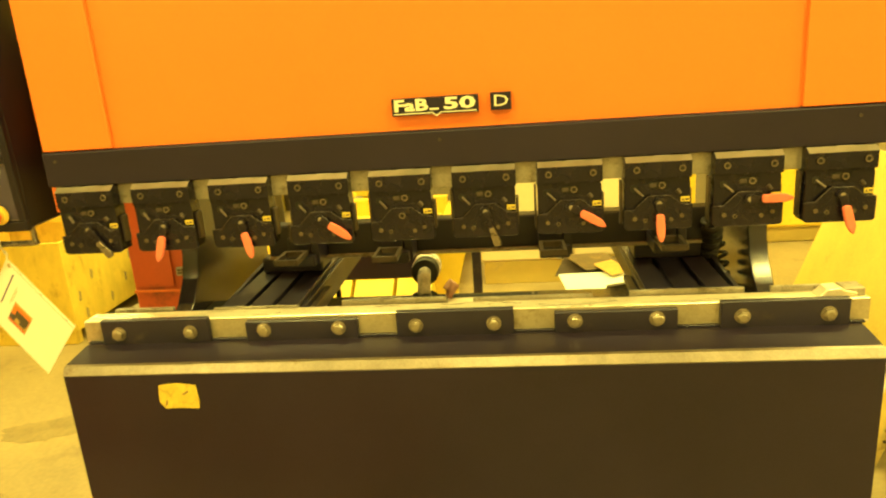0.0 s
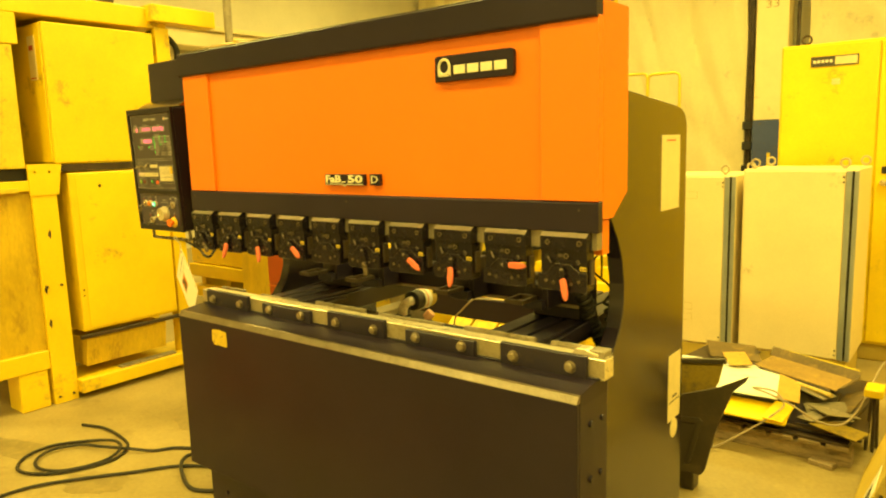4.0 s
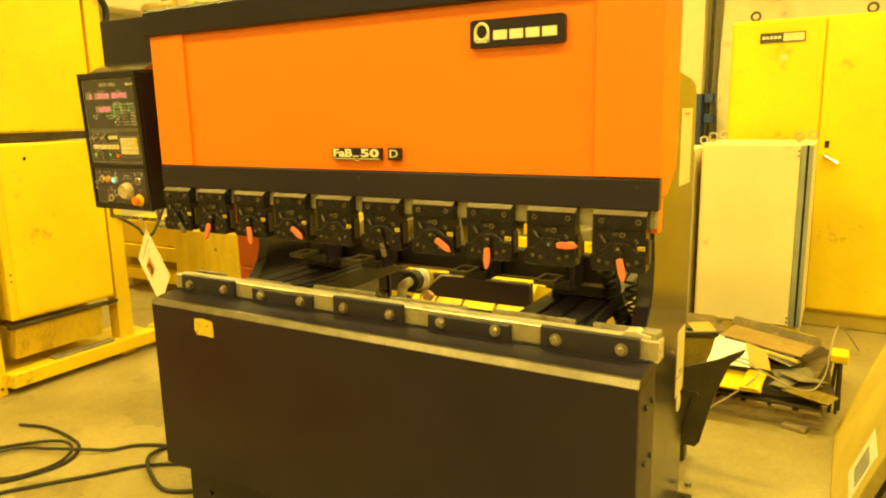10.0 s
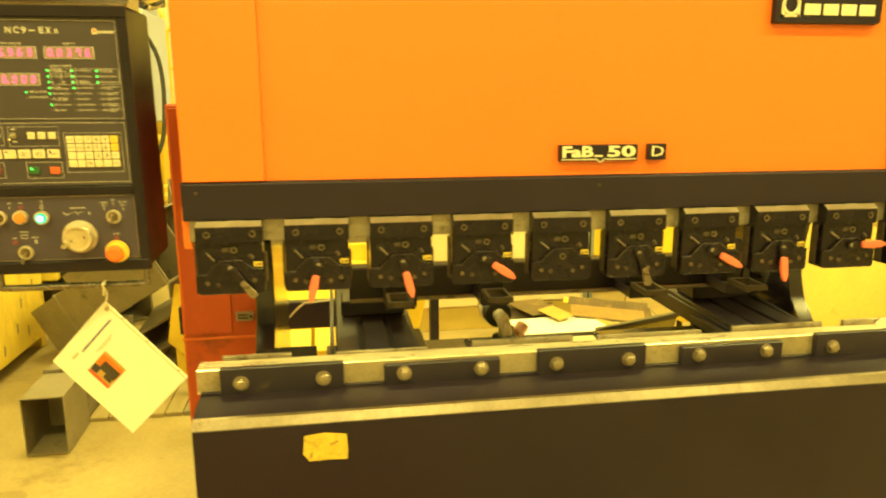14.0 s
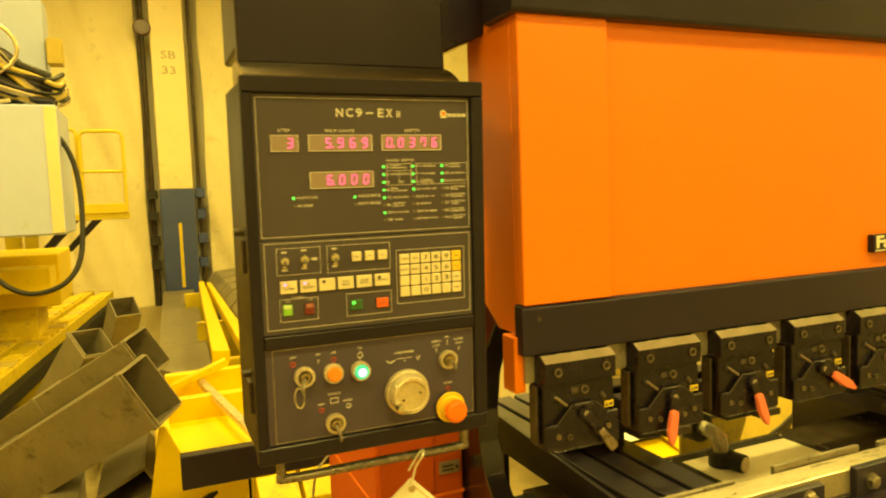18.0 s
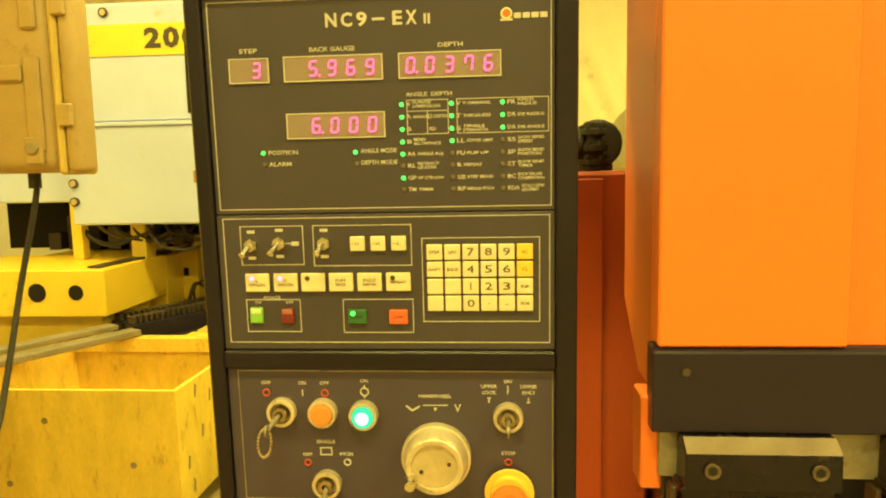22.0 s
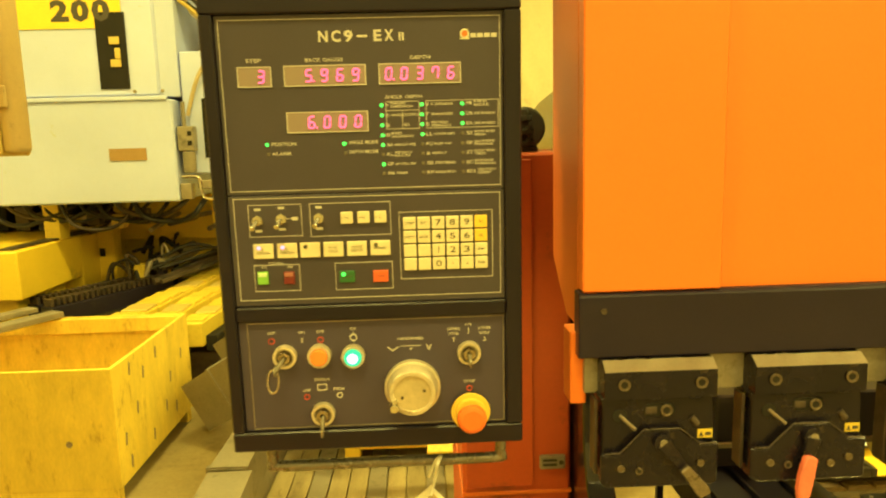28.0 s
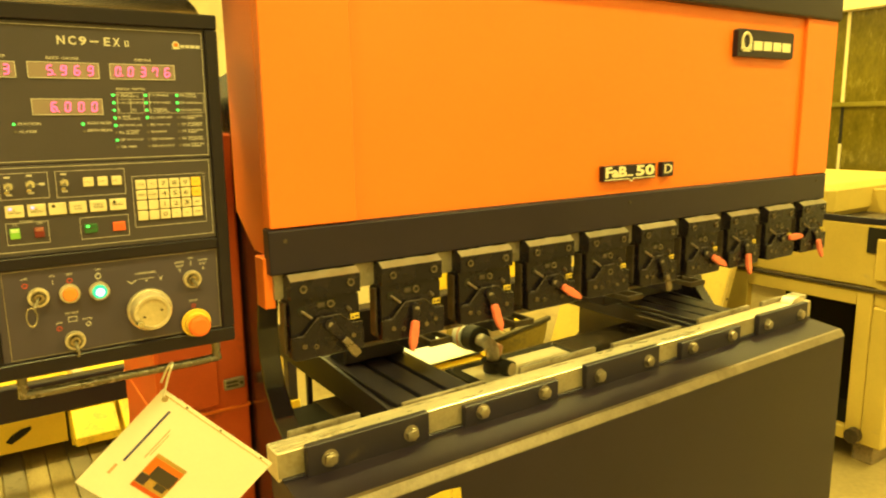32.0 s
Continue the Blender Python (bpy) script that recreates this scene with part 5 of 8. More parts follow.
front = -1 if ey.y > 0 else 1
part("card", on_card(-0.5, 0.5, -0.5, 0.5, -0.0008, 0.0008), PAPER, tag)
def card_piece(name, x0, x1, z0, z1, lift, material, parent, label=""):
    return part(name, on_card(x0, x1, z0, z1, *sorted((front * (lift - 0.0008), front * lift))), material, parent, label)


pic = card_piece("picture", -0.205, 0.050, -0.05, 0.285, 0.0015, CORRUGATED, tag, "small printed picture of an orange machine")
card_piece("picture_machine", -0.20, 0.045, -0.015, 0.135, 0.0021, ORANGE, pic)
card_piece("picture_dark", -0.145, 0.040, 0.035, 0.155, 0.0027, PRINT_DARK, pic)
card_piece("picture_dark", -0.06, 0.025, 0.16, 0.215, 0.0021, PRINT_DARK, pic)
card_piece("picture_pale", -0.20, -0.125, 0.145, 0.235, 0.0021, PLATE_GREY, pic)
card_piece("picture_floor", -0.20, 0.045, 0.245, 0.28, 0.0021, ORANGE_DARK, pic)
card_piece("heading", -0.362, -0.346, -0.38, 0.15, 0.0014, PRINT_BLUE, tag)
card_piece("text_line", -0.262, -0.254, -0.26, 0.04, 0.0012, GRIP_PALE, tag)
card_piece("text_line", -0.242, -0.236, -0.22, 0.00, 0.0012, GRIP_PALE, tag)
card_piece("red_line", -0.385, -0.365, 0.20, 0.30, 0.0014, GRIP_PALE, tag)
card_piece("edge_seam", -0.47, 0.49, -0.472, -0.466, 0.0014, CORRUGATED, tag)
for ru in (-0.28, 0.02, 0.40):
    card_piece("rivet", ru - 0.008, ru + 0.008, -0.492, -0.478, 0.0022, PRINT_DARK, tag)
part("eyelet", turned(rod((-0.44 * W, -0.0015, -0.44 * H), (-0.44 * W, 0.0015, -0.44 * H), 0.006, 14), CARD), BRASS, tag)
part("tie_wire", tube(smooth_line([ct + Vector((-0.004, 0, -0.012)), ct + Vector((0.004, -0.004, 0.02)), (-1.197, 0.012, 1.242), (-1.192, 0.02, 1.250), (-1.200, 0.028, 1.238), ct + Vector((-0.006, 0.003, 0.015))], 6), 0.0022, 6), PAPER, tag, "white tie", True)

# ---- west side: yellow machine on its skid, crate, ducts, blue machine ----
def ring(x, y, z, r, t, axis="y", seg=20):
    pts = []
    for k in range(seg):
        a = math.tau * k / seg
        u, v = r * math.cos(a), r * math.sin(a)
        pts.append({"y": (x + u, y, z + v), "x": (x, y + u, z + v), "z": (x + u, y + v, z)}[axis])
    return tube(pts, t, 6, closed=True)


ym = thing("loading_machine", (-3.4, 0.5, 0), "large yellow steel machine frame with closed cabinets, standing on skids", "machine")
part("upper_cabinet", box(-3.46, -2.95, 0.262, 1.02, 1.60, 2.50, 0.008), YELLOW, ym, "bright yellow upper cabinet")
up = part("upper_cabinet_side", box(-3.45, -2.965, 0.250, 0.2612, 1.61, 2.49, 0.003), YELLOW, ym)
part("notice", box(-3.14, -3.035, 0.2465, 0.2495, 2.14, 2.42), LABEL_CREAM, up, "pale paper notice")
part("notice_print", merge(box(-3.12, -3.06, 0.2455, 0.2466, 2.33, 2.36), box(-3.13, -3.045, 0.2455, 0.2466, 2.15, 2.157)), PRINT_RED, up)
part("back_cabinet", box(-3.97, -3.47, 0.30, 0.98, 1.64, 2.42, 0.008), YELLOW_DIRTY, ym)
lower = part("lower_cabinet", box(-3.40, -2.95, 0.33, 1.03, 0.45, 1.535, 0.008), YELLOW, ym, "yellow lower cabinet door")
part("door_fold", box(-2.9505, -2.944, 0.375, 1.02, 0.47, 1.52, 0.002), YELLOW, lower)
part("door_hole", rod((-2.945, 0.53, 1.44), (-2.9425, 0.53, 1.44), 0.011, 14), DARK, lower)
for hz in (0.74, 0.70):
    part("door_hole", rod((-2.951, 0.355, hz), (-2.9485, 0.355, hz), 0.006, 10), DARK, lower)
part("corner_post", box(-3.07, -2.965, 0.10, 0.255, 0.0, 1.60, 0.004), YELLOW, ym, "yellow corner post with chipped paint")
part("post_gusset", prism([(0.09, 1.40), (0.09, 1.60), (0.30, 1.60), (0.265, 1.40)], "x", -2.9645, -2.956, 0.001), YELLOW, ym)
for cz, cy in ((1.14, 0.17), (0.78, 0.11), (0.55, 0.115)):
    part("paint_chip", prism([(cy, cz), (cy + 0.012, cz + 0.035), (cy + 0.022, cz + 0.02), (cy + 0.016, cz - 0.03)], "x", -2.9652, -2.9640), GREASY, ym)
part("face_stile", box(-3.04, -2.97, -0.344, -0.270, 0.382, 1.48, 0.004), YELLOW, ym, "chipped yellow corner stile")
part("face_sill", box(-3.04, -2.968, -0.344, 0.098, 0.255, 0.381, 0.005), YELLOW, ym, "battered yellow bottom rail")
part("face_panel", box(-3.012, -2.992, -0.270, 0.099, 0.382, 1.43, 0.002), GRIMY_PANEL, ym, "grimy stained yellow panel")
part("face_header", box(-3.04, -2.962, -0.269, 0.18, 1.431, 1.497, 0.004), YELLOW, ym)
part("header_strip", box(-2.9615, -2.945, -0.215, 0.02, 1.425, 1.455, 0.002), YELLOW_DIRTY, ym)
# dark block fills the header gap in place of shade
part("header_gap", box(-3.30, -3.0, -0.30, 0.18, 1.50, 1.575), DARK, ym)
part("upper_panel", box(-3.42, -2.985, -0.258, 0.092, 1.577, 2.345, 0.004), YELLOW_DIRTY, ym, "flat yellow upper panel")
part("upper_rail", box(-3.10, -2.98, -0.258, 0.13, 2.348, 2.539, 0.004), YELLOW, ym)
part("upper_stile", box(-3.05, -2.965, -0.345, -0.260, 1.4805, 2.539, 0.004), YELLOW, ym, "chipped yellow upper stile")
for cz, cy in ((1.95, -0.344), (1.72, -0.342), (1.66, -0.336), (2.25, -0.343), (0.92, -0.342), (0.70, -0.340)):
    part("paint_chip", prism([(cy, cz), (cy + 0.010, cz + 0.030), (cy + 0.016, cz + 0.012), (cy + 0.008, cz - 0.035)], "x", -2.9652, -2.9640), GREASY, ym)
for wx0, wx1 in ((-3.475, -3.05), (-3.95, -3.525)):
    part("lower_glazing", box(wx0 - 0.002, wx1 + 0.012, -0.325, -0.312, 0.382, 1.43), GRIMY_GLASS, ym, "dark grimy glazing")
    part("upper_glazing", box(wx0 - 0.002, wx1 + 0.012, -0.325, -0.312, 1.60, 2.52), GRIMY_GLASS, ym, "dark grimy glazing")
    part("glazing_post", box(wx0 - 0.05, wx0 - 0.003, -0.344, -0.30, 0.382, 2.539, 0.003), YELLOW_DIRTY, ym)
part("glazing_sill", box(-4.0, -3.041, -0.343, -0.28, 0.256, 0.381, 0.004), YELLOW_DIRTY, ym)
part("glazing_rail", box(-3.474, -3.051, -0.343, -0.30, 1.431, 1.599, 0.004), YELLOW_DIRTY, ym)
part("glazing_rail", box(-3.949, -3.526, -0.343, -0.30, 1.431, 1.599, 0.004), YELLOW_DIRTY, ym)
part("glazing_bar", box(-3.44, -3.10, -0.338, -0.326, 1.98, 2.03, 0.003), LABEL_CREAM, ym)
part("pale_duct", box(-3.22, -3.09, -0.36, -0.344, 1.62, 2.45, 0.006), LABEL_CREAM, ym, "pale strip behind the grimy glazing")
part("base_floor", box(-3.98, -3.045, -0.275, 0.095, 0.26, 0.30), YELLOW_DIRTY, ym)
part("skid_block", box(-3.17, -2.975, -0.10, 0.078, 0.0, 0.254, 0.006), YELLOW, ym, "yellow skid block")
part("skid_block", box(-3.98, -3.80, -0.10, 0.078, 0.0, 0.259, 0.006), YELLOW_DIRTY, ym)
part("back_panel", box(-3.99, -3.98, -0.30, 1.02, 0.30, 2.53), YELLOW_DIRTY, ym)
part("base_beam", box(-3.0, -2.90, 0.255, 1.32, 0.045, 0.135, 0.004), YELLOW, ym, "yellow base beam")
part("beam_end", box(-3.03, -2.86, 1.32, 1.46, 0.02, 0.15, 0.006), YELLOW, ym)
part("drip_tray", prism([(-3.30, 0.20), (-2.985, 0.20), (-2.955, 0.40), (-3.30, 0.40)], "y", 0.34, 0.93, 0.003), GRIMY_PANEL, ym, "oil-stained yellow drip tray")
part("tray_rail", box(-2.97, -2.935, 0.30, 1.04, 0.405, 0.43, 0.002), GREASY, ym)
part("skid_plate", box(-3.3, -3.0, 0.26, 1.30, 0.10, 0.128, 0.003), YELLOW_DIRTY, ym)
part("loose_strip", box(-2.995, -2.93, 0.55, 0.98, 0.1365, 0.150, 0.002), STEEL_DULL, ym)
part("rear_post", box(-3.07, -2.965, 1.05, 1.16, 0.0, 2.55, 0.004), YELLOW, ym)
part("mid_rail", box(-2.99, -2.96, 0.26, 1.06, 1.545, 1.595, 0.003), GREASY, ym)
part("top_beam", box(-3.98, -2.98, -0.344, 1.15, 2.54, 2.68, 0.006), YELLOW, ym, "heavy yellow top beam")
part("top_arm", box(-3.05, -2.90, 1.0, 1.52, 2.58, 2.70, 0.005), YELLOW, ym)
wheel = part("pulley", rod((-3.0, 1.116, 2.40), (-3.06, 1.116, 2.40), 0.085, 24, bevel=0.012), DUCT, ym, "grey pulley wheel in a black guard")
part("pulley_hub", rod((-2.998, 1.116, 2.40), (-2.985, 1.116, 2.40), 0.034, 14), DARK, wheel)
part("pulley_guard", tube(smooth_line([(-3.03, 1.02, 2.50), (-3.03, 1.14, 2.52), (-3.03, 1.24, 2.44), (-3.03, 1.25, 2.34), (-3.03, 1.19, 2.26)], 6), 0.022, 8), RUBBER, ym, "", True)
for ty in (0.35, 0.75):
    part("top_roller", rod((-3.2, ty, 2.70), (-3.0, ty, 2.70), 0.035, 14), GREASY, ym)
part("grab_handle", tube(smooth_line([(-3.0, -0.345, 1.60), (-3.0, -0.395, 1.595), (-3.0, -0.40, 1.55), (-3.0, -0.40, 1.28), (-3.0, -0.395, 1.225), (-3.0, -0.345, 1.22)], 4), 0.012, 8), RUBBER, ym, "black grab handle", True)
for k in range(6):
    part("frame_bolt", rod((-2.964, 0.13 + 0.09 * (k % 2), 0.05 + 0.75 * (k // 2)), (-2.956, 0.13 + 0.09 * (k % 2), 0.05 + 0.75 * (k // 2)), 0.009, 6), GREASY, ym)
# the next bay of the same make, further along
bay = thing("machine_bay", (-4.8, 0.6, 0), "grimy yellow steel frame with dark glazed bay", "machine")
for bx in (-5.4, -4.75, -4.12):
    part("upright", box(bx, bx + 0.09, 0.15, 0.25, 0.0, 2.62, 0.004), YELLOW_DIRTY, bay)
for bz in (0.12, 1.5, 2.52):
    part("cross_rail", box(-5.31, -4.12, 0.16, 0.24, bz, bz + 0.11, 0.004), YELLOW_DIRTY, bay)
part("lower_glazing", box(-5.31, -4.12, 0.21, 0.225, 0.23, 1.5), GREEN_SHEET, bay)
part("upper_glazing", box(-5.31, -4.12, 0.21, 0.225, 1.61, 2.52), YELLOW_DIRTY, bay)
part("body", box(-5.4, -4.05, 0.26, 1.5, 0.0, 2.5, 0.01), YELLOW_DIRTY, bay)

# low yellow skid beyond
skid = thing("low_skid", (-4.4, 2.55, 0), "low yellow steel skid with box and two rails", "skid")
part("skid_box", box(-4.9, -3.93, 2.40, 2.80, 0.475, 0.70, 0.006), YELLOW, skid)
part("rail", box(-4.9, -3.88, 2.36, 2.46, 0.335, 0.465, 0.004), YELLOW, skid)
part("rail", box(-4.9, -3.88, 2.36, 2.46, 0.12, 0.23, 0.004), YELLOW, skid)
for sx in (-4.85, -4.4, -3.99):
    part("stub", box(sx, sx + 0.08, 2.465, 2.75, 0.0, 0.47, 0.003), YELLOW_DIRTY, skid)

# open crate of pine boards
crate = thing("open_crate", (-3.25, 2.8, 0), "open-topped yellow pine crate on bearers", "crate")
X0, X1, Y0, Y1, ZB, ZT = -3.83, -2.655, 2.265, 3.34, 0.09, 0.68
part("front_board", box(X0, X1, Y0, Y0 + 0.02, ZB, ZT, 0.002), PINE, crate)
part("rear_board", box(X0, X1, Y1 - 0.02, Y1, ZB, ZT, 0.002), PINE, crate)
part("end_board", box(X1 - 0.02, X1, Y0 + 0.021, Y1 - 0.021, ZB, ZT, 0.002), PINE, crate)
part("end_board", box(X0, X0 + 0.02, Y0 + 0.021, Y1 - 0.021, ZB, ZT, 0.002), PINE, crate)
part("bottom_board", box(X0 + 0.022, X1 - 0.022, Y0 + 0.022, Y1 - 0.022, ZB, ZB + 0.02), PINE, crate)
for a in (Y0 + 0.003, Y1 - 0.063):
    part("bearer", box(X0 + 0.02, X1 - 0.02, a, a + 0.06, 0.0, ZB - 0.001, 0.003), PINE, crate)
part("inner_batten", box(X0 + 0.021, X1 - 0.021, Y1 - 0.06, Y1 - 0.021, ZT - 0.09, ZT - 0.005, 0.002), PINE, crate)
for a, b in ((Y0 + 0.021, Y0 + 0.05), (Y1 - 0.05, Y1 - 0.021)):
    part("corner_batten", box(X1 - 0.06, X1 - 0.021, a, b - 0.001, ZB + 0.021, ZT - 0.095, 0.002), PINE, crate)
for kx, kz in ((-3.30, 0.53), (-2.88, 0.32), (-3.5, 0.22)):
    part("knot", rod((kx, Y0 + 0.0005, kz), (kx, Y0 - 0.0006, kz), 0.016, 14), OLD_WOOD, crate)
for ky, kz in ((2.52, 0.40), (2.9, 0.26), (3.18, 0.48), (2.7, 0.18), (2.36, 0.30), (2.40, 0.17), (2.62, 0.55), (2.80, 0.60), (3.05, 0.20), (2.46, 0.62), (2.99, 0.40)):
    part("scuff", prism([(ky - 0.012, kz - 0.03), (ky + 0.004, kz - 0.036), (ky + 0.014, kz + 0.022), (ky - 0.004, kz + 0.034)], "x", X1 - 0.0005, X1 + 0.0008), OLD_WOOD, crate)
bar_a = turned(box(-0.62, 0.62, -0.055, 0.055, 0, 0.035, 0.004), Matrix.Translation((-3.72, 2.80, 0.684)) @ Matrix.Rotation(radians(62), 4, "Z"))
solid("steel_flat", bar_a, DUCT, "grey flat steel bar laid across the crate", "steel bar", "bars on the crate")
bar_b = turned(box(-0.62, 0.62, -0.05, 0.05, 0, 0.03, 0.004), Matrix.Translation((-3.95, 2.95, 0.684)) @ Matrix.Rotation(radians(62), 4, "Z"))
solid("steel_flat", bar_b, DUCT, "narrow grey flat steel bar laid across the crate", "steel bar", "bars on the crate")


# square ducts
def duct(p0, p1, w, h, label, open_end=True, roll=0.0, material=DUCT, collar=True, bands=(0.22, 0.97)):
    """A hollow square duct from p0 to p1 (middle of its axis), with its far end open."""
    p0, p1 = Vector(p0), Vector(p1)
    d = p1 - p0
    L = d.length
    m = Matrix.Translation(p0) @ d.to_track_quat("Y", "Z").to_matrix().to_4x4() @ Matrix.Rotation(radians(roll), 4, "Y")
    lo = min((m @ Vector((sx * w / 2, y, sz * h / 2))).z for sx in (-1, 1) for sz in (-1, 1) for y in (0, L))
    mid = (p0 + p1) / 2
    ob = thing("duct", (mid.x, mid.y, lo), label, "duct", "ducts on the floor")
    t = 0.006
    for a in ((-w / 2, w / 2, h / 2 - t, h / 2), (-w / 2, w / 2, -h / 2, -h / 2 + t), (-w / 2, -w / 2 + t, -h / 2 + t, h / 2 - t), (w / 2 - t, w / 2, -h / 2 + t, h / 2 - t)):
        part("wall", turned(box(a[0], a[1], 0, L, a[2], a[3]), m), material, ob)
    part("end_plate", turned(box(-w / 2 + t, w / 2 - t, 0.002, 0.008, -h / 2 + t, h / 2 - t), m), material, ob)
    if collar:
        for y in bands:
            y *= L
            col = bmesh.new()
            e = 0.008
            for a in ((-w / 2 - e, w / 2 + e, h / 2, h / 2 + e), (-w / 2 - e, w / 2 + e, -h / 2 - e, -h / 2), (-w / 2 - e, -w / 2, -h / 2, h / 2), (w / 2, w / 2 + e, -h / 2, h / 2)):
                box(a[0], a[1], y, y + 0.018, a[2], a[3], bm=col)
            part("flange", turned(col, m), material, ob)
    return ob


duct((-2.060, 2.95, 0.152), (-2.076, 1.985, 0.152), 0.166, 0.296, "long grey square sheet-metal duct lying on the floor", bands=(0.976,))
duct((-2.060, 1.975, 0.150), (-2.050, 1.655, 0.150), 0.190, 0.290, "short open-ended duct piece joined to the long floor duct", collar=False)
# two ducts lean side by side across the long one
LEAN_AXIS, LEAN_UP, LEAN_BACK = Vector((0.730, -0.472, 0.494)), Vector((-0.503, 0.119, 0.856)), Vector((0.463, 0.873, 0.151))
LEAN_FOOT = Vector((-2.44, 2.92, 0.085))
c0 = LEAN_FOOT + LEAN_UP * 0.15 + LEAN_BACK * 0.12
duct(c0, c0 + LEAN_AXIS * 1.15, 0.24, 0.30, "grey square duct with seam bands leaning across another duct", roll=10, bands=(0.23, 0.97))
c0 = LEAN_FOOT + LEAN_UP * 0.30 + LEAN_BACK * 0.37 + LEAN_AXIS * 0.10
duct(c0, c0 + LEAN_AXIS * 0.98, 0.22, 0.22, "smaller grey duct leaning in the pile behind another", roll=10, bands=(0.36, 0.97))
duct((-1.745, 3.20, 0.27), (-1.765, 2.72, 0.215), 0.27, 0.15, "flat grey duct with a dark open mouth, tipped on its edge", roll=29, bands=(0.95,))
duct((-2.35, 3.95, 0.16), (-1.93, 3.50, 0.88), 0.20, 0.20, "tall grey duct elbow standing in the pile", roll=-6)
duct((-2.5, 4.1, 0.14), (-2.2, 3.75, 0.14), 0.3, 0.26, "short grey duct piece on the floor")
duct((-1.98, 4.30, 0.10), (-1.75, 3.60, 1.06), 0.15, 0.16, "narrow grey duct standing upright in the pile", collar=False)

# slatted deck and the yellow transport frame
deck = thing("slatted_deck", (-1.5, 2.6, 0), "low deck of worn grey and brown floor slats", "deck")
for k in range(11):
    part("slat", box(-1.972 + 0.095 * k, -1.883 + 0.095 * k, 2.0, 4.6, 0.0, 0.022 + 0.0015 * (k % 3), 0.002), (DECK, DECK, DUCT)[k % 3], deck)
yf = thing("transport_frame", (-1.2, 3.2, 0.026), "bright yellow welded steel transport frame on the floor deck", "steel frame")
part("front_plate", prism([(-1.665, 0.25), (-1.605, 0.60), (-1.575, 0.60), (-1.50, 0.43), (-1.205, 0.42), (-1.205, 0.125), (-1.542, 0.128)], "y", 2.50, 2.53, 0.003), YELLOW, yf)
part("front_plate", box(-1.192, -0.29, 2.50, 2.53, 0.092, 0.30, 0.003), YELLOW, yf)
part("end_brace", prism([(-0.37, 0.03), (-0.37, 0.30), (-0.29, 0.53), (-0.13, 0.53), (-0.19, 0.30), (-0.22, 0.03)], "y", 2.28, 2.31, 0.003), YELLOW, yf)
part("end_post", box(-0.105, -0.052, 2.33, 2.40, 0.026, 0.56, 0.004), BLACK_MATT, yf, "dark end post")
part("lower_beam", box(-0.60, -0.045, 2.32, 2.36, 0.026, 0.12, 0.003), YELLOW, yf)
part("plate_slot", prism([(-1.468, 0.187), (-1.445, 0.172), (-1.385, 0.205), (-1.355, 0.228), (-1.358, 0.245), (-1.40, 0.238), (-1.44, 0.218)], "y", 2.4985, 2.5005), DARK, yf)
part("side_rail", box(-1.63, -1.55, 2.53, 4.1, 0.026, 0.44, 0.005), YELLOW, yf)
part("side_rail", box(-0.40, -0.32, 2.53, 4.1, 0.026, 0.44, 0.005), YELLOW, yf)
part("floor_pan", box(-1.55, -0.40, 2.535, 4.05, 0.30, 0.32, 0.002), YELLOW, yf)
part("cross_bar", box(-1.55, -0.40, 3.50, 3.58, 0.32, 0.46, 0.004), YELLOW, yf)
part("cross_bar", box(-1.55, -0.40, 4.0, 4.08, 0.32, 0.50, 0.004), YELLOW, yf)
part("brace", prism([(-1.55, 0.44), (-1.50, 0.47), (-1.16, 0.60), (-1.14, 0.56), (-1.50, 0.42)], "y", 3.85, 3.93, 0.003), YELLOW, yf)
part("slide_bar", turned(box(-0.025, 0.025, -0.75, 0.75, 0, 0.04, 0.004), Matrix.Translation((-1.22, 3.2, 0.425)) @ Matrix.Rotation(radians(8), 4, "Z")), STEEL, yf)
for kx, kw in ((-1.205, 0.185), (-1.0, 0.19), (-0.79, 0.23), (-0.54, 0.21)):
    part("bracket", prism([(2.30, 0.388), (2.20, 0.388), (2.07, 0.300), (2.07, 0.262), (2.30, 0.262)], "x", kx, kx + kw, 0.003), YELLOW, yf, "yellow bracket with a sloping top")
solid("black_channel", box(-1.525, -0.31, 2.205, 2.27, 0.389, 0.545, 0.004), BLACK, "black steel channel lying on the yellow frame", "steel channel")

solid("bent_rod", tube(smooth_line([(-1.03, 1.93, 0.005), (-0.99, 1.931, 0.42), (-0.93, 1.94, 0.52), (-0.84, 1.953, 0.606), (-0.80, 1.96, 0.612), (-0.62, 2.05, 0.60), (-0.45, 2.225, 0.551)], 6), 0.006, 7), STEEL_DULL, "thin bent steel rod leaning on the black channel", "rod", smooth=True)

# long goods stretching to the far wall
gl = thing("long_rails", (-1.0, 6.8, 0), "two yellow steel rails lying on trestles", "rails")
part("rail", prism([(-1.22, 4.2), (-1.10, 4.15), (-0.93, 8.9), (-1.0, 8.9)], "z", 0.50, 0.60, 0.004), YELLOW, gl)
part("rail", prism([(-1.0, 3.9), (-0.90, 3.85), (-0.84, 8.9), (-0.9, 8.9)], "z", 0.48, 0.58, 0.004), YELLOW, gl)
for ty in (4.4, 6.2, 8.6):
    part("trestle", box(-1.2, -0.8, ty, ty + 0.08, 0.0, 0.48, 0.004), YELLOW_DIRTY, gl)
solid("flat_sheet", prism([(-1.60, 5.2), (-1.18, 4.4), (-0.98, 10.6), (-1.42, 10.6)], "z", 0.0, 0.30, 0.004), DUCT, "long grey-green flat metal sheet stack on the floor", "sheet metal")
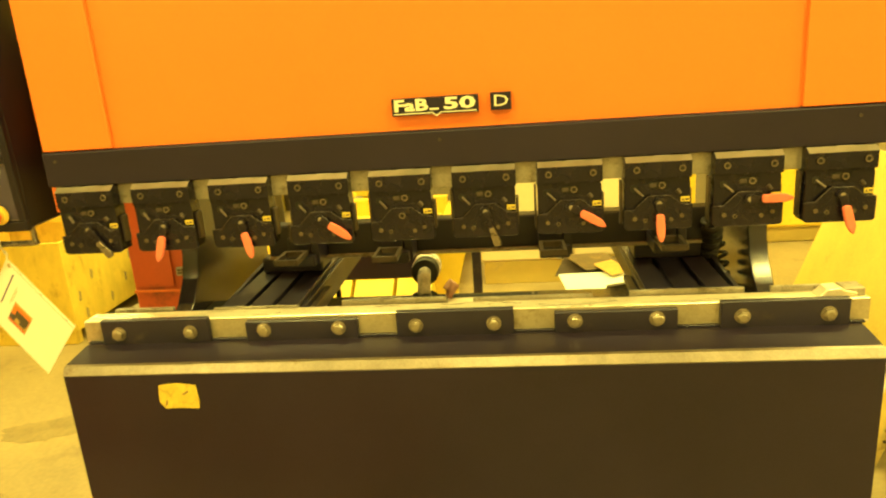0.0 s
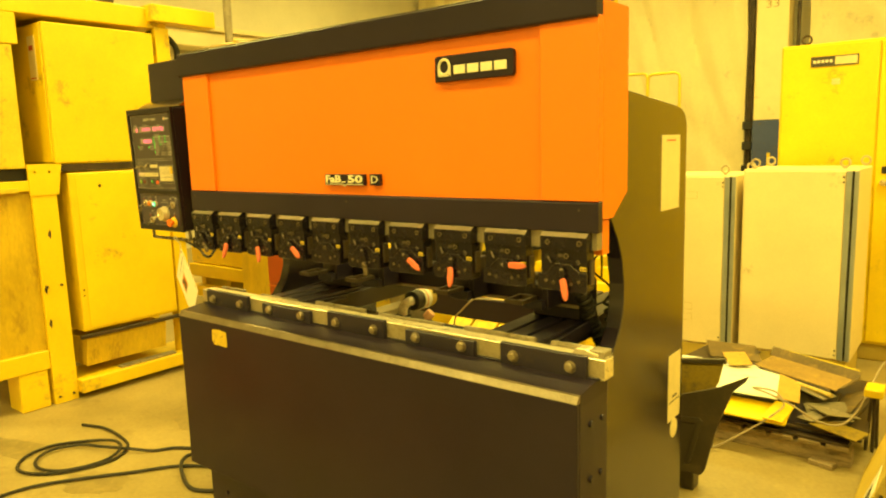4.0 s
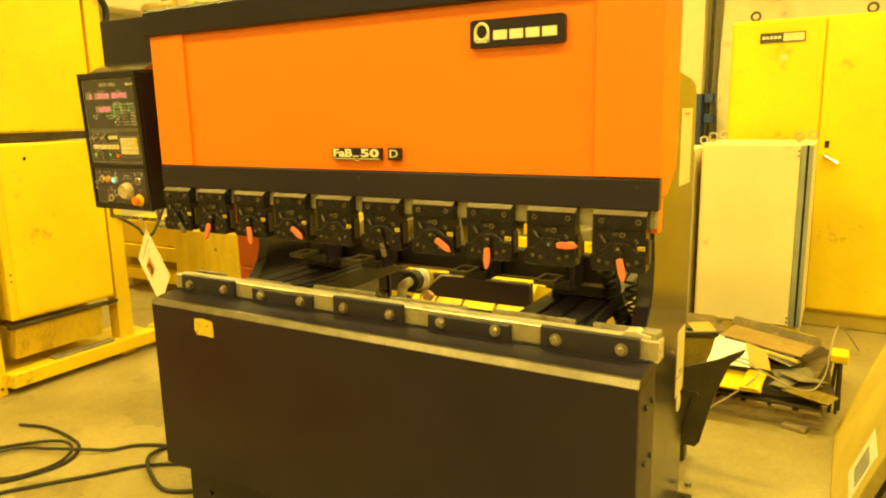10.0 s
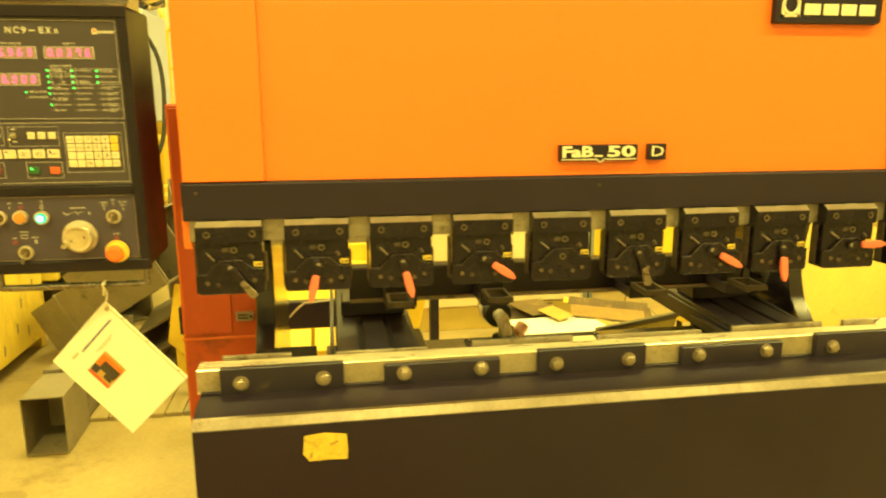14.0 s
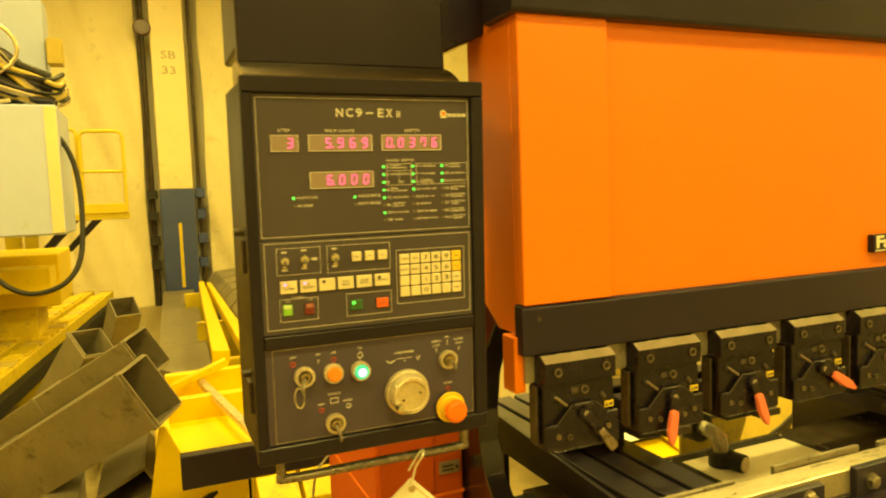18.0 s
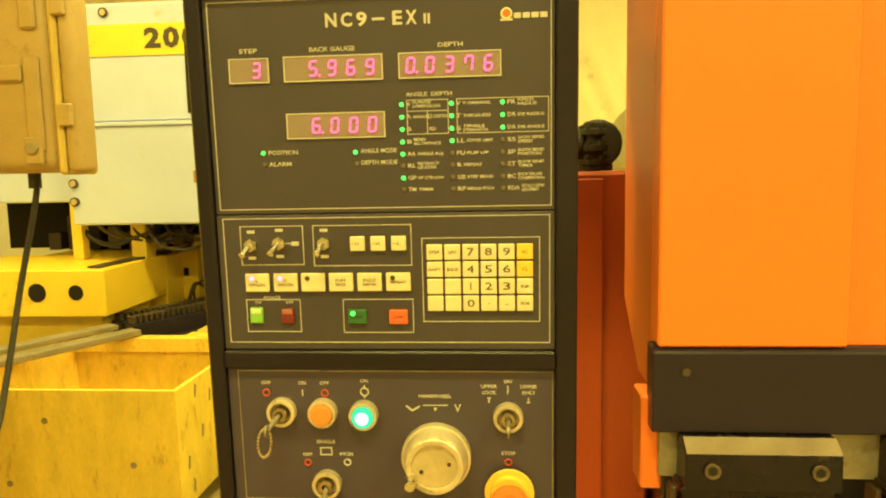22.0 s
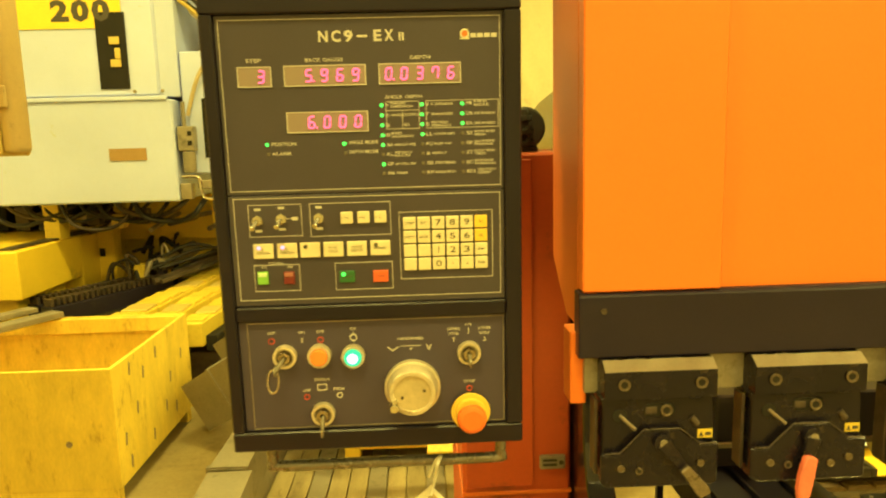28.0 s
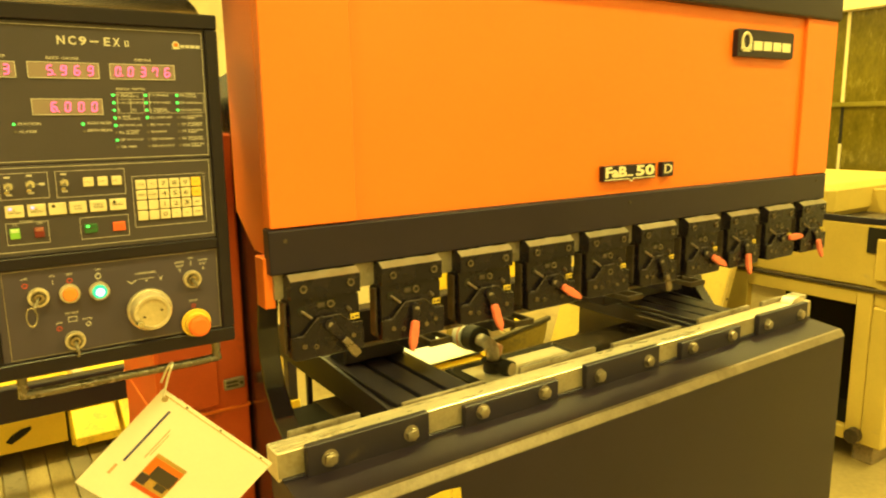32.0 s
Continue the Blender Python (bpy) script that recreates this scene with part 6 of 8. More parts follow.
cv = thing("ribbed_cover", (0.0, 7.0, 0), "long tan ribbed machine cover lying on the floor", "machine cover")
part("cover", prism([(-0.78, 0.0), (-0.78, 0.45), (-0.66, 0.58), (0.05, 0.66), (0.6, 0.50), (0.65, 0.0)], "y", 4.2, 10.4, 0.01), DUCT, cv)
for k in range(9):
    part("rib", prism([(-0.79, 0.02), (-0.79, 0.455), (-0.665, 0.59), (0.05, 0.67), (0.61, 0.51), (0.66, 0.02)], "y", 4.35 + 0.7 * k, 4.40 + 0.7 * k), DUCT, cv)

# pale blue machine with its yellow bed
bl = thing("milling_machine", (-3.8, 5.2, 0), "large pale blue machine body over a yellow bed, with hoses", "machine")
part("lower_panel", box(-4.45, -2.99, 4.38, 6.4, 1.29, 2.04, 0.012), PALE_BLUE, bl, "pale blue lower body panel")
part("upper_panel", box(-4.45, -3.07, 4.40, 6.4, 2.06, 2.94, 0.02), PALE_BLUE, bl, "pale blue upper body panel")
part("upper_cheek", prism([(-3.07, 4.40), (-3.07, 6.4), (-2.96, 6.4), (-2.96, 4.50)], "z", 2.06, 2.94, 0.006), PALE_BLUE, bl)
part("seam_ledge", box(-4.45, -3.02, 4.365, 4.40, 2.035, 2.065, 0.004), PALE_BLUE, bl)
part("left_body", box(-6.2, -4.46, 4.6, 6.4, 1.46, 2.9, 0.012), PALE_BLUE, bl)
band = part("yellow_band", box(-4.44, -3.30, 4.392, 4.3995, 2.55, 2.78), YELLOW, bl, "yellow stripe with dark numerals")
for k, numeral in enumerate("200"):
    part("numeral", words(numeral, 0.135, facing(-3.730 + 0.145 * k, 4.3915, 2.665), depth=0.002, width=0.128, bold=0.009), PRINT_DARK, band)
win = part("window", box(-3.49, -3.28, 4.391, 4.3990, 2.12, 2.66), DARK, bl, "dark machine window")
for wz in (2.30, 2.38, 2.46):
    part("spindle_part", box(-3.40 if wz != 2.38 else -3.365, -3.325, 4.379, 4.3905, wz - (0.028 if wz != 2.38 else 0.048), wz + 0.028, 0.005), CREAM_DIRTY, win)
part("maker_label", box(-3.47, -3.20, 4.374, 4.3795, 1.60, 1.69), CARDBOARD, bl, "faded orange label")
for px, pz in ((-4.42, 1.61), (-4.42, 1.47), (-4.10, 2.87), (-3.25, 2.10), (-3.05, 2.10), (-3.25, 2.86)):
    part("port", rod((px, 4.40 if pz > 2.05 else 4.381, pz), (px, 4.36 if pz < 2.05 else 4.385, pz), 0.036 if px < -4 else 0.012, 18, bevel=0.003), GREASY if px < -4 else STEEL_DULL, bl)
    if px < -4:
        part("port_plug", rod((px, 4.362 if pz < 2.05 else 4.386, pz), (px, 4.354 if pz < 2.05 else 4.381, pz), 0.024, 16, bevel=0.002), BRASS, bl, "brass port plug")
rb = part("side_box", box(-2.95, -2.12, 4.5, 5.3, 1.485, 2.39, 0.012), PALE_BLUE, bl, "pale blue side box with dark opening")
# flat dark plate drawn as the shaded inside of the side box
part("opening", box(-2.805, -2.535, 4.491, 4.4995, 1.605, 2.045), DARK, rb)
part("box_edge", box(-2.20, -2.125, 4.492, 4.4995, 1.50, 2.375), CREAM, rb)
part("tall_panel", box(-2.75, -2.24, 5.3, 5.6, 1.48, 3.3, 0.01), PALE_BLUE, bl)
for jz in (2.50, 2.80):
    part("junction_box", box(-2.23, -2.12, 5.25, 5.4, jz, jz + 0.20, 0.008), CREAM_DIRTY, bl)
vb = part("valve_body", box(-2.975, -2.855, 4.40, 4.49, 1.66, 1.84, 0.006), DUCT, bl, "grey valve body with two dark sockets")
for vz in (1.70, 1.77):
    part("valve_socket", box(-2.90, -2.87, 4.396, 4.402, vz, vz + 0.035), DARK, vb)
part("valve_stem", rod((-2.93, 4.44, 1.84), (-2.93, 4.44, 2.02), 0.016, 12), DUCT, bl)
part("valve_cup", rod((-2.91, 4.44, 1.50), (-2.91, 4.44, 1.655), 0.048, 16, bevel=0.006), DUCT, bl)
part("bent_pipe", tube(smooth_line([(-2.97, 4.42, 1.47), (-2.86, 4.40, 1.47), (-2.83, 4.40, 1.44), (-2.82, 4.40, 1.33), (-2.78, 4.40, 1.30), (-2.70, 4.40, 1.30)], 5), 0.012, 8), CHROME, bl, "", True)
part("valve_block", box(-2.985, -2.90, 4.40, 4.49, 1.30, 1.42, 0.006), STEEL_DULL, bl)
part("air_filter", rod((-2.72, 4.42, 1.20), (-2.72, 4.42, 1.38), 0.038, 14, bevel=0.006), RUBBER, bl)
part("filter_bracket", box(-2.85, -2.68, 4.41, 4.49, 1.38, 1.44, 0.004), STEEL_DULL, bl)
random.seed(5)
for k in range(15):
    a = random.uniform(-0.12, 0.12)
    b = random.uniform(0.0, 0.30)
    pts = smooth_line([(-3.45 + a, 4.75 + 0.2 * a, 3.02 + b * 0.4), (-3.1 + a, 4.70, 2.98 + b * 0.7), (-2.72 + a, 4.66 - b * 0.2, 2.66 + b), (-2.35 + a * 0.5, 4.68, 2.44 + b * 0.45), (-2.14, 4.75 + a, 2.41 + b * 0.1)], 6)
    part("hose", tube(pts, random.uniform(0.012, 0.022), 7), (RUBBER, BRASS, BLACK_MATT, CREAM_DIRTY)[k % 4], bl, "", True)
part("hose", tube([(-2.62 + 0.28 * math.cos(a / 3), 4.6, 2.78 + 0.20 * math.sin(a / 3)) for a in range(19)], 0.014, 7, closed=True), BRASS, bl, "", True)
for k in range(18):
    a = random.uniform(-0.15, 0.15)
    b = random.uniform(0.0, 0.42)
    c = random.uniform(-0.10, 0.14)
    pts = smooth_line([(-3.05 + a, 4.62 + 0.3 * a, 3.05 + c), (-2.90 + a, 4.60 + c, 2.86 + 0.5 * c), (-2.66 + a * 0.6, 4.58 - 0.3 * c, 2.58 + b * 0.55), (-2.40 + c, 4.66, 2.46 + b * 0.5), (-2.16 + 0.3 * c, 4.80 + a, 2.44 + b * 0.35), (-2.10, 5.05 + a, 2.50 + b * 0.4)], 6)
    part("hose", tube(pts, random.uniform(0.011, 0.020), 7), (RUBBER, BLACK_MATT, CREAM_DIRTY, RUBBER, BRASS)[k % 5], bl, "", True)
# fat black hoses added to give the bundle dark gaps
for k in range(7):
    c = 0.05 * (k % 3)
    pts = smooth_line([(-3.00 + 0.05 * k, 4.72 + c, 3.02 - c), (-2.84 + 0.03 * k, 4.70 + c, 2.84), (-2.64, 4.68 + c, 2.62 + 0.04 * k), (-2.40, 4.72 + c, 2.50 + 0.035 * k), (-2.18, 4.84 + c, 2.45 + 0.03 * k)], 6)
    part("hose", tube(pts, 0.034, 9), (RUBBER, BLACK_MATT)[k % 2], bl, "thick black hose added to darken the bundle's core", True)
for k in range(7):
    r = 0.10 + 0.025 * k
    part("hose_loop", tube([(-2.36 - 0.05 * k + r * 1.1 * math.cos(a / 3), 5.05 + 0.03 * k, 2.60 + 0.012 * k + r * math.sin(a / 3)) for a in range(19)], 0.017, 7, closed=True), (RUBBER, GREASY)[k % 2], bl, "", True)
part("hose", tube(smooth_line([(-2.90, 4.45, 1.92), (-2.80, 4.44, 2.20), (-2.66, 4.47, 2.36), (-2.4, 4.55, 2.42)], 6), 0.016, 7), BRASS, bl, "", True)
part("drop_cable", tube(smooth_line([(-2.66, 4.45, 1.46), (-2.55, 4.40, 1.22), (-2.35, 4.35, 1.10), (-2.12, 4.35, 1.17), (-2.02, 4.45, 1.42), (-2.05, 4.6, 2.0), (-2.3, 4.7, 2.42)], 7), 0.018, 8), RUBBER, bl, "", True)
# yellow bed
bed = part("bed_front", box(-5.4, -4.0, 3.98, 4.9, 0.655, 1.0, 0.01), YELLOW, bl, "yellow cast bed with two round holes")
for hx, r in ((-4.51, 0.068), (-4.215, 0.055)):
    part("bed_hole", rod((hx, 3.9795, 0.835), (hx, 3.975, 0.835), r, 24), DARK, bed)
part("bed_leg", box(-5.3, -4.1, 4.1, 4.8, 0.0, 0.655, 0.01), YELLOW_DIRTY, bl)
part("bed_side", box(-4.0, -2.30, 5.6, 6.6, 0.85, 1.29, 0.01), YELLOW, bl)
part("bed_step", box(-3.0, -2.32, 5.2, 5.6, 1.02, 1.20, 0.008), YELLOW, bl)
part("bed_body", box(-4.3, -2.5, 5.7, 6.4, 0.0, 0.85, 0.01), YELLOW_DIRTY, bl)
part("column_leg", box(-4.585, -4.495, 4.55, 4.64, 1.001, 1.46, 0.005), YELLOW, bl)
# dark panel and boxes added for machinery lost in shade
part("shadowed_drive", box(-5.9, -4.05, 5.595, 5.70, 0.99, 1.455, 0.004), DARK, bl, "dark panel standing in for shaded machinery behind the bed")
for k in range(6):
    part("drive_box", box(-5.3 + 0.19 * k, -5.18 + 0.19 * k, 5.3, 5.59, 1.0, 1.16 + 0.05 * ((k * 3) % 4), 0.006), (GREASY, BLACK_MATT, DARK)[k % 3], bl)
part("column_leg", box(-4.12, -4.0, 4.6, 4.75, 1.0, 1.29, 0.004), YELLOW_DIRTY, bl)
for k in range(7):
    part("pipework", rod((-3.9 + 0.16 * k, 4.9, 1.02 + 0.05 * (k % 3)), (-3.9 + 0.16 * k, 5.6, 1.05 + 0.04 * (k % 2)), 0.022, 8), (GREASY, STEEL_DULL)[k % 2], bl)
part("bed_beam", prism([(-5.2, 4.901), (-4.003, 4.901), (-3.99, 5.59), (-5.1, 5.59)], "z", 0.52, 0.985, 0.008), YELLOW, bl, "yellow bed beam running back")
part("beam_rail", prism([(-4.16, 4.05), (-4.06, 4.05), (-3.93, 5.58), (-4.05, 5.58)], "z", 1.001, 1.016, 0.002), GREASY, bl, "dark rail on the bed")
stop = part("beam_stop", box(-4.0, -3.86, 5.20, 5.36, 0.56, 1.04, 0.006), YELLOW, bl)
part("stop_hole", box(-3.985, -3.94, 5.195, 5.1995, 0.77, 0.84), DARK, stop)
for gx in (-4.22, -4.02):
    part("gear_case", rod((gx, 5.42, 1.085), (gx + 0.10, 5.42, 1.085), 0.055, 16, bevel=0.008), (BRASS, GREASY)[gx > -4.1], bl)
part("bed_back_plate", box(-5.6, -3.95, 6.41, 6.5, 0.3, 1.44, 0.004), YELLOW_DIRTY, bl)

random.seed(17)
for k in range(9):
    a, b = -4.35 + 0.14 * k, random.uniform(1.06, 1.17)
    part("hose", tube(smooth_line([(a - 0.2, 4.62, 1.285), (a - 0.10, 4.6, b + 0.05), (a + 0.08, 4.58 + 0.02 * k, b), (a + 0.26, 4.62, b + 0.06), (a + 0.34, 4.7, 1.285)], 6), random.uniform(0.012, 0.022), 7), (RUBBER, GREASY, RUBBER)[k % 3], bl, "", True)
for k in range(4):
    part("terminal_box", box(-4.05 + 0.19 * k, -3.95 + 0.19 * k, 4.75, 4.85, 1.06 + 0.03 * (k % 2), 1.17 + 0.04 * (k % 2), 0.006), (CREAM_DIRTY, GREASY)[k % 2], bl)

# slide ways and chip conveyors running past the bed
ways = thing("slide_ways", (-3.0, 5.6, 0), "long dirty yellow machine slide ways with dark gaps", "machine bed")
for x, w, zt in ((-3.283, 0.19, 0.60), (-3.012, 0.155, 0.59), (-2.785, 0.15, 0.57)):
    part("way", prism([(x, 3.55), (x + w, 3.55), (x + w + 0.58, 9.0), (x + 0.58, 9.0)], "z", 0.40, zt - 0.012, 0.006), YELLOW_DIRTY, ways)
    for j in range(24):
        y = 3.60 + 0.20 * j
        dx = 0.106 * (y - 3.55)
        part("way_plate", box(x + dx + 0.006, x + dx + w - 0.006, y, y + 0.17 + 0.02 * ((j * 7) % 3), zt - 0.012, zt + 0.003 * ((j * 5) % 4), 0.004), (YELLOW_DIRTY, CREAM_DIRTY, YELLOW_DIRTY, YELLOW_DIRTY)[(j * 5) % 4], ways)
    # dark strip takes the place of shade between the ways
    part("gap", prism([(x + w + 0.004, 3.6), (x + w + 0.075, 3.6), (x + w + 0.65, 9.0), (x + w + 0.58, 9.0)], "z", 0.36, 0.46, 0.002), DARK, ways)
part("oil_trough", prism([(-4.0, 3.62), (-3.30, 3.62), (-2.72, 9.0), (-3.7, 9.0)], "z", 0.34, 0.46, 0.004), DARK, ways, "black oily trough")
for ty in (3.6, 6.0, 8.6):
    part("cross_leg", box(-3.95 + 0.106 * (ty - 3.55), -2.55 + 0.106 * (ty - 3.55), ty + 0.05, ty + 0.2, 0.0, 0.335, 0.005), GREASY, ways)
for k in range(2):
    chain = bmesh.new()
    for j in range(24):
        u = j / 23
        cx, cy = -4.02 + 0.52 * u + 0.15 * k, 4.18 + 0.92 * u - 0.10 * k
        merge(chain, box(-0.045, 0.045, -0.013, 0.013, 0.0, 0.055, 0.004), Matrix.Translation((cx, cy, 0.585)) @ Matrix.Rotation(-0.51, 4, "Z"))
    part("drag_chain", chain, GREASY, ways, "oily drag chain")
    part("chain_tray", prism([(-4.09 + 0.15 * k, 4.20 - 0.10 * k), (-3.97 + 0.15 * k, 4.12 - 0.10 * k), (-3.44 + 0.15 * k, 5.06 - 0.10 * k), (-3.56 + 0.15 * k, 5.14 - 0.10 * k)], "z", 0.461, 0.584, 0.003), BLACK_MATT, ways)
random.seed(23)
for k in range(14):
    a, b = random.uniform(-3.78, -3.36), random.uniform(4.75, 5.45)
    h = random.uniform(0.66, 0.96)
    part("valve_pipe", tube(smooth_line([(a, b, 0.462), (a + random.uniform(-0.03, 0.03), b, h - 0.08), (a + random.uniform(-0.12, 0.12), b - 0.02, h), (a + random.uniform(-0.2, 0.2), b - 0.05, h - random.uniform(0.0, 0.2))], 5), random.uniform(0.010, 0.024), 7), (RUBBER, GREASY, DARK, STEEL_DULL, RUBBER)[k % 5], ways, "", True)
for k in range(7):
    a, b, h = random.uniform(-3.72, -3.36), random.uniform(4.8, 5.4), random.uniform(0.60, 0.80)
    part("valve_block", box(a, a + random.uniform(0.05, 0.11), b, b + 0.08, 0.462, h, 0.005), (GREASY, BLACK_MATT, YELLOW_DIRTY, GREASY)[k % 4], ways)
part("grey_cylinder", rod((-3.40, 4.95, 0.72), (-3.32, 6.0, 0.76), 0.065, 18, bevel=0.01), DUCT, ways, "grey cylinder lying along the ways")
for k in range(3):
    part("cable_run", tube(smooth_line([(-3.5 + 0.06 * k, 4.9, 0.70), (-3.2 + 0.05 * k, 5.1, 0.86 - 0.05 * k), (-2.95, 5.3 + 0.1 * k, 0.78), (-2.86, 5.9, 0.62)], 6), 0.016, 7), RUBBER, ways, "", True)
for k in range(5):
    a, b = random.uniform(-3.7, -2.9), random.uniform(4.2, 5.2)
    part("pipe_run", tube(smooth_line([(a, b, 0.66), (a + 0.15, b + 0.25, 0.70), (a + 0.2, b + 0.7, 0.70), (a + 0.4, b + 1.2, 0.68)], 5), random.uniform(0.012, 0.03), 7), (RUBBER, GREASY, STEEL_DULL)[k % 3], ways, "", True)

# hard case hanging beside the crate
hc = thing("pendant_case", (-2.72, 1.52, 1.675), "tan hard plastic equipment case hanging from a pole", "case")
part("case_body", box(-2.92, -2.562, 1.42, 1.60, 1.675, 2.45, 0.05, seg=4), CASE, hc, "", True)
part("case_lid", box(-2.540, -2.492, 1.42, 1.53, 1.675, 2.45, 0.020, seg=3), CASE, hc, "", True)
part("case_seam", box(-2.564, -2.538, 1.412, 1.60, 1.668, 2.458, 0.01), CREAM_DIRTY, hc)
for bz in (1.74, 2.12):
    part("case_rib", box(-2.655, -2.600, 1.406, 1.425, bz, bz + 0.30, 0.008), CASE, hc)
    part("case_rib", box(-2.83, -2.66, 1.406, 1.425, bz + 0.22, bz + 0.275, 0.008), CASE, hc)
part("case_boss", box(-2.665, -2.605, 1.402, 1.422, 1.70, 1.79, 0.006), CASE, hc)
part("case_port", rod((-2.635, 1.403, 1.755), (-2.635, 1.393, 1.755), 0.021, 16, bevel=0.003), STEEL_DULL, hc)
for bz in (1.82, 2.16):
    part("case_latch", box(-2.545, -2.50, 1.402, 1.42, bz, bz + 0.07, 0.004), CASE, hc)
part("hanging_pole", rod((-2.74, 1.52, 2.45), (-2.74, 1.52, 6.0), 0.03, 14), STEEL_DULL, hc)
part("case_cable", tube(smooth_line([(-2.72, 1.52, 1.68), (-2.72, 1.52, 1.60), (-2.76, 1.46, 1.30), (-2.73, 1.32, 1.03), (-2.69, 1.19, 0.885), (-2.77, 1.18, 0.875), (-2.87, 1.2, 0.92), (-2.99, 1.1, 1.02)], 7), 0.010, 8), RUBBER, hc, "", True)
part("case_grommet", rod((-2.72, 1.52, 1.68), (-2.72, 1.52, 1.625), 0.020, 12), RUBBER, hc)

# far wall: plastic sheeting, column, raised platform
def curtain(x0, x1, z0, z1, y, seed, label, flare=0.0):
    bm = bmesh.new()
    nx, nz = 110, 44
    rows = []
    for j in range(nz + 1):
        row = []
        for i in range(nx + 1):
            u, v = i / nx, j / nz
            x = x0 + (x1 - x0) * u
            s = x * 1.9 + v * (1.6 + seed)
            d = 0.10 * noise.noise((s * 0.9, v * 0.8, seed)) + 0.05 * noise.noise((s * 2.6, v * 1.5 + seed, 3.0)) + 0.02 * noise.noise((s * 7, v * 4, seed)) + 0.06 * (1 - abs(noise.noise((x * 1.3 + v * 3.2, v * 0.9 - x * 0.3, seed + 5))) * 2.2) ** 3
            row.append(bm.verts.new((x + flare * (1 - v) * (u - 0.5) + 0.08 * noise.noise((v * 3, u * 2, seed)), y - 0.12 + d - flare * 0.3 * (1 - v), z0 + (z1 - z0) * v)))
        rows.append(row)
    for j in range(nz):
        for i in range(nx):
            bm.faces.new((rows[j][i], rows[j][i + 1], rows[j + 1][i + 1], rows[j + 1][i]))
    return solid("plastic_sheet", bm, TARP, label, "plastic sheeting", "sheeting on the far wall", smooth=True)


curtain(-8.9, -1.56, 0.0, 5.2, 11.35, 0.7, "white creased plastic sheeting hung on the far wall")
curtain(-0.62, 7.3, 0.0, 5.2, 11.35, 2.3, "white creased plastic sheeting hung beside the column")
solid("sheet_rail", rod((-8.9, 11.2, 5.2), (7.3, 11.2, 5.2), 0.05, 12), STEEL_DULL, "long steel rail carrying the plastic sheeting", "rail", at=(0, 11.2, 5.15))
colm = thing("building_column", (-1.10, 11.2, 0), "cream steel column with blue painted foot and bay mark", "column")
part("shaft", box(-1.36, -0.86, 11.0, 11.38, 1.90, 6.0, 0.01), CREAM, colm)
part("foot", box(-1.37, -0.85, 10.99, 11.39, 0.0, 1.90, 0.01), BLUE, colm, "dark blue painted column foot")
part("bay_mark", words("SB", 0.12, facing(-1.11, 10.998, 4.02), depth=0.002, width=0.22), FADED, colm)
part("bay_mark", words("33", 0.12, facing(-1.11, 10.998, 3.78), depth=0.002, width=0.20), FADED, colm)
part("foot_stripe", box(-1.12, -1.07, 10.984, 10.9895, 0.3, 1.35), YELLOW_DIRTY, colm)
for cx in (-1.47, -1.52, -0.76):
    part("conduit", rod((cx, 11.25, 0.0), (cx, 11.25, 6.0), 0.03, 8), GREASY, colm)
for cz in (0.6, 1.0, 1.4, 1.75):
    part("conduit_box", box(-1.56, -1.40, 11.1, 11.3, cz, cz + 0.14, 0.01), RUBBER, colm)
    part("conduit_box", box(-0.82, -0.68, 11.1, 11.3, cz, cz + 0.16, 0.01), BLUE, colm)
part("alarm_bell", rod((-1.47, 11.0, 4.42), (-1.47, 10.9, 4.42), 0.13, 22, bevel=0.02), BELL, colm, "dark red alarm bell")
pf = thing("raised_platform", (-2.6, 9.0, 0), "yellow raised platform with guard rails", "platform")
part("deck_plate", box(-4.1, -1.78, 8.6, 8.85, 1.50, 1.58, 0.01), YELLOW_DIRTY, pf)
part("toe_board", box(-2.29, -1.80, 8.585, 8.599, 1.58, 1.70, 0.004), YELLOW_DIRTY, pf)
for x0, x1, zt, ry in ((-4.05, -3.50, 2.88, 8.65), (-3.36, -2.86, 2.86, 8.65), (-2.83, -2.33, 2.63, 8.72), (-2.29, -1.81, 2.60, 8.65)):
    corner = [(x0, ry, 1.58), (x0, ry, zt - 0.07), (x0 + 0.02, ry, zt - 0.02), (x0 + 0.07, ry, zt), (x1 - 0.07, ry, zt), (x1 - 0.02, ry, zt - 0.02), (x1, ry, zt - 0.07), (x1, ry, 1.58)]
    part("guard_rail", tube(corner, 0.022, 8), YELLOW_DIRTY, pf, "", True)
    part("mid_rail", rod((x0, ry, 2.10), (x1, ry, 2.10), 0.018, 8), YELLOW_DIRTY, pf)
part("platform_brace", prism([(-2.95, 1.0), (-2.82, 1.0), (-2.35, 1.52), (-2.48, 1.52)], "y", 8.7, 8.8), BLACK_MATT, pf)
part("platform_brace", prism([(-2.6, 1.1), (-2.5, 1.1), (-2.1, 1.52), (-2.22, 1.52)], "y", 9.1, 9.2), BLACK_MATT, pf)
for x in (-4.1, -3.0):
    part("platform_leg", box(x, x + 0.14, 8.9, 9.04, 0.0, 1.52, 0.006), YELLOW_DIRTY, pf)
hz = part("hoist_mast", box(-3.24, -3.07, 9.1, 9.3, 0.0, 3.9, 0.01), YELLOW_DIRTY, pf)
part("hoist_motor", box(-3.30, -3.06, 8.98, 9.095, 2.82, 3.04, 0.02), GREASY, hz)
part("hoist_box", box(-3.16, -3.02, 8.96, 9.08, 2.50, 2.74, 0.01), RUSTY, hz)
part("hoist_chain", rod((-3.18, 9.07, 1.9), (-3.16, 9.07, 2.86), 0.03, 8), RUSTY, hz)
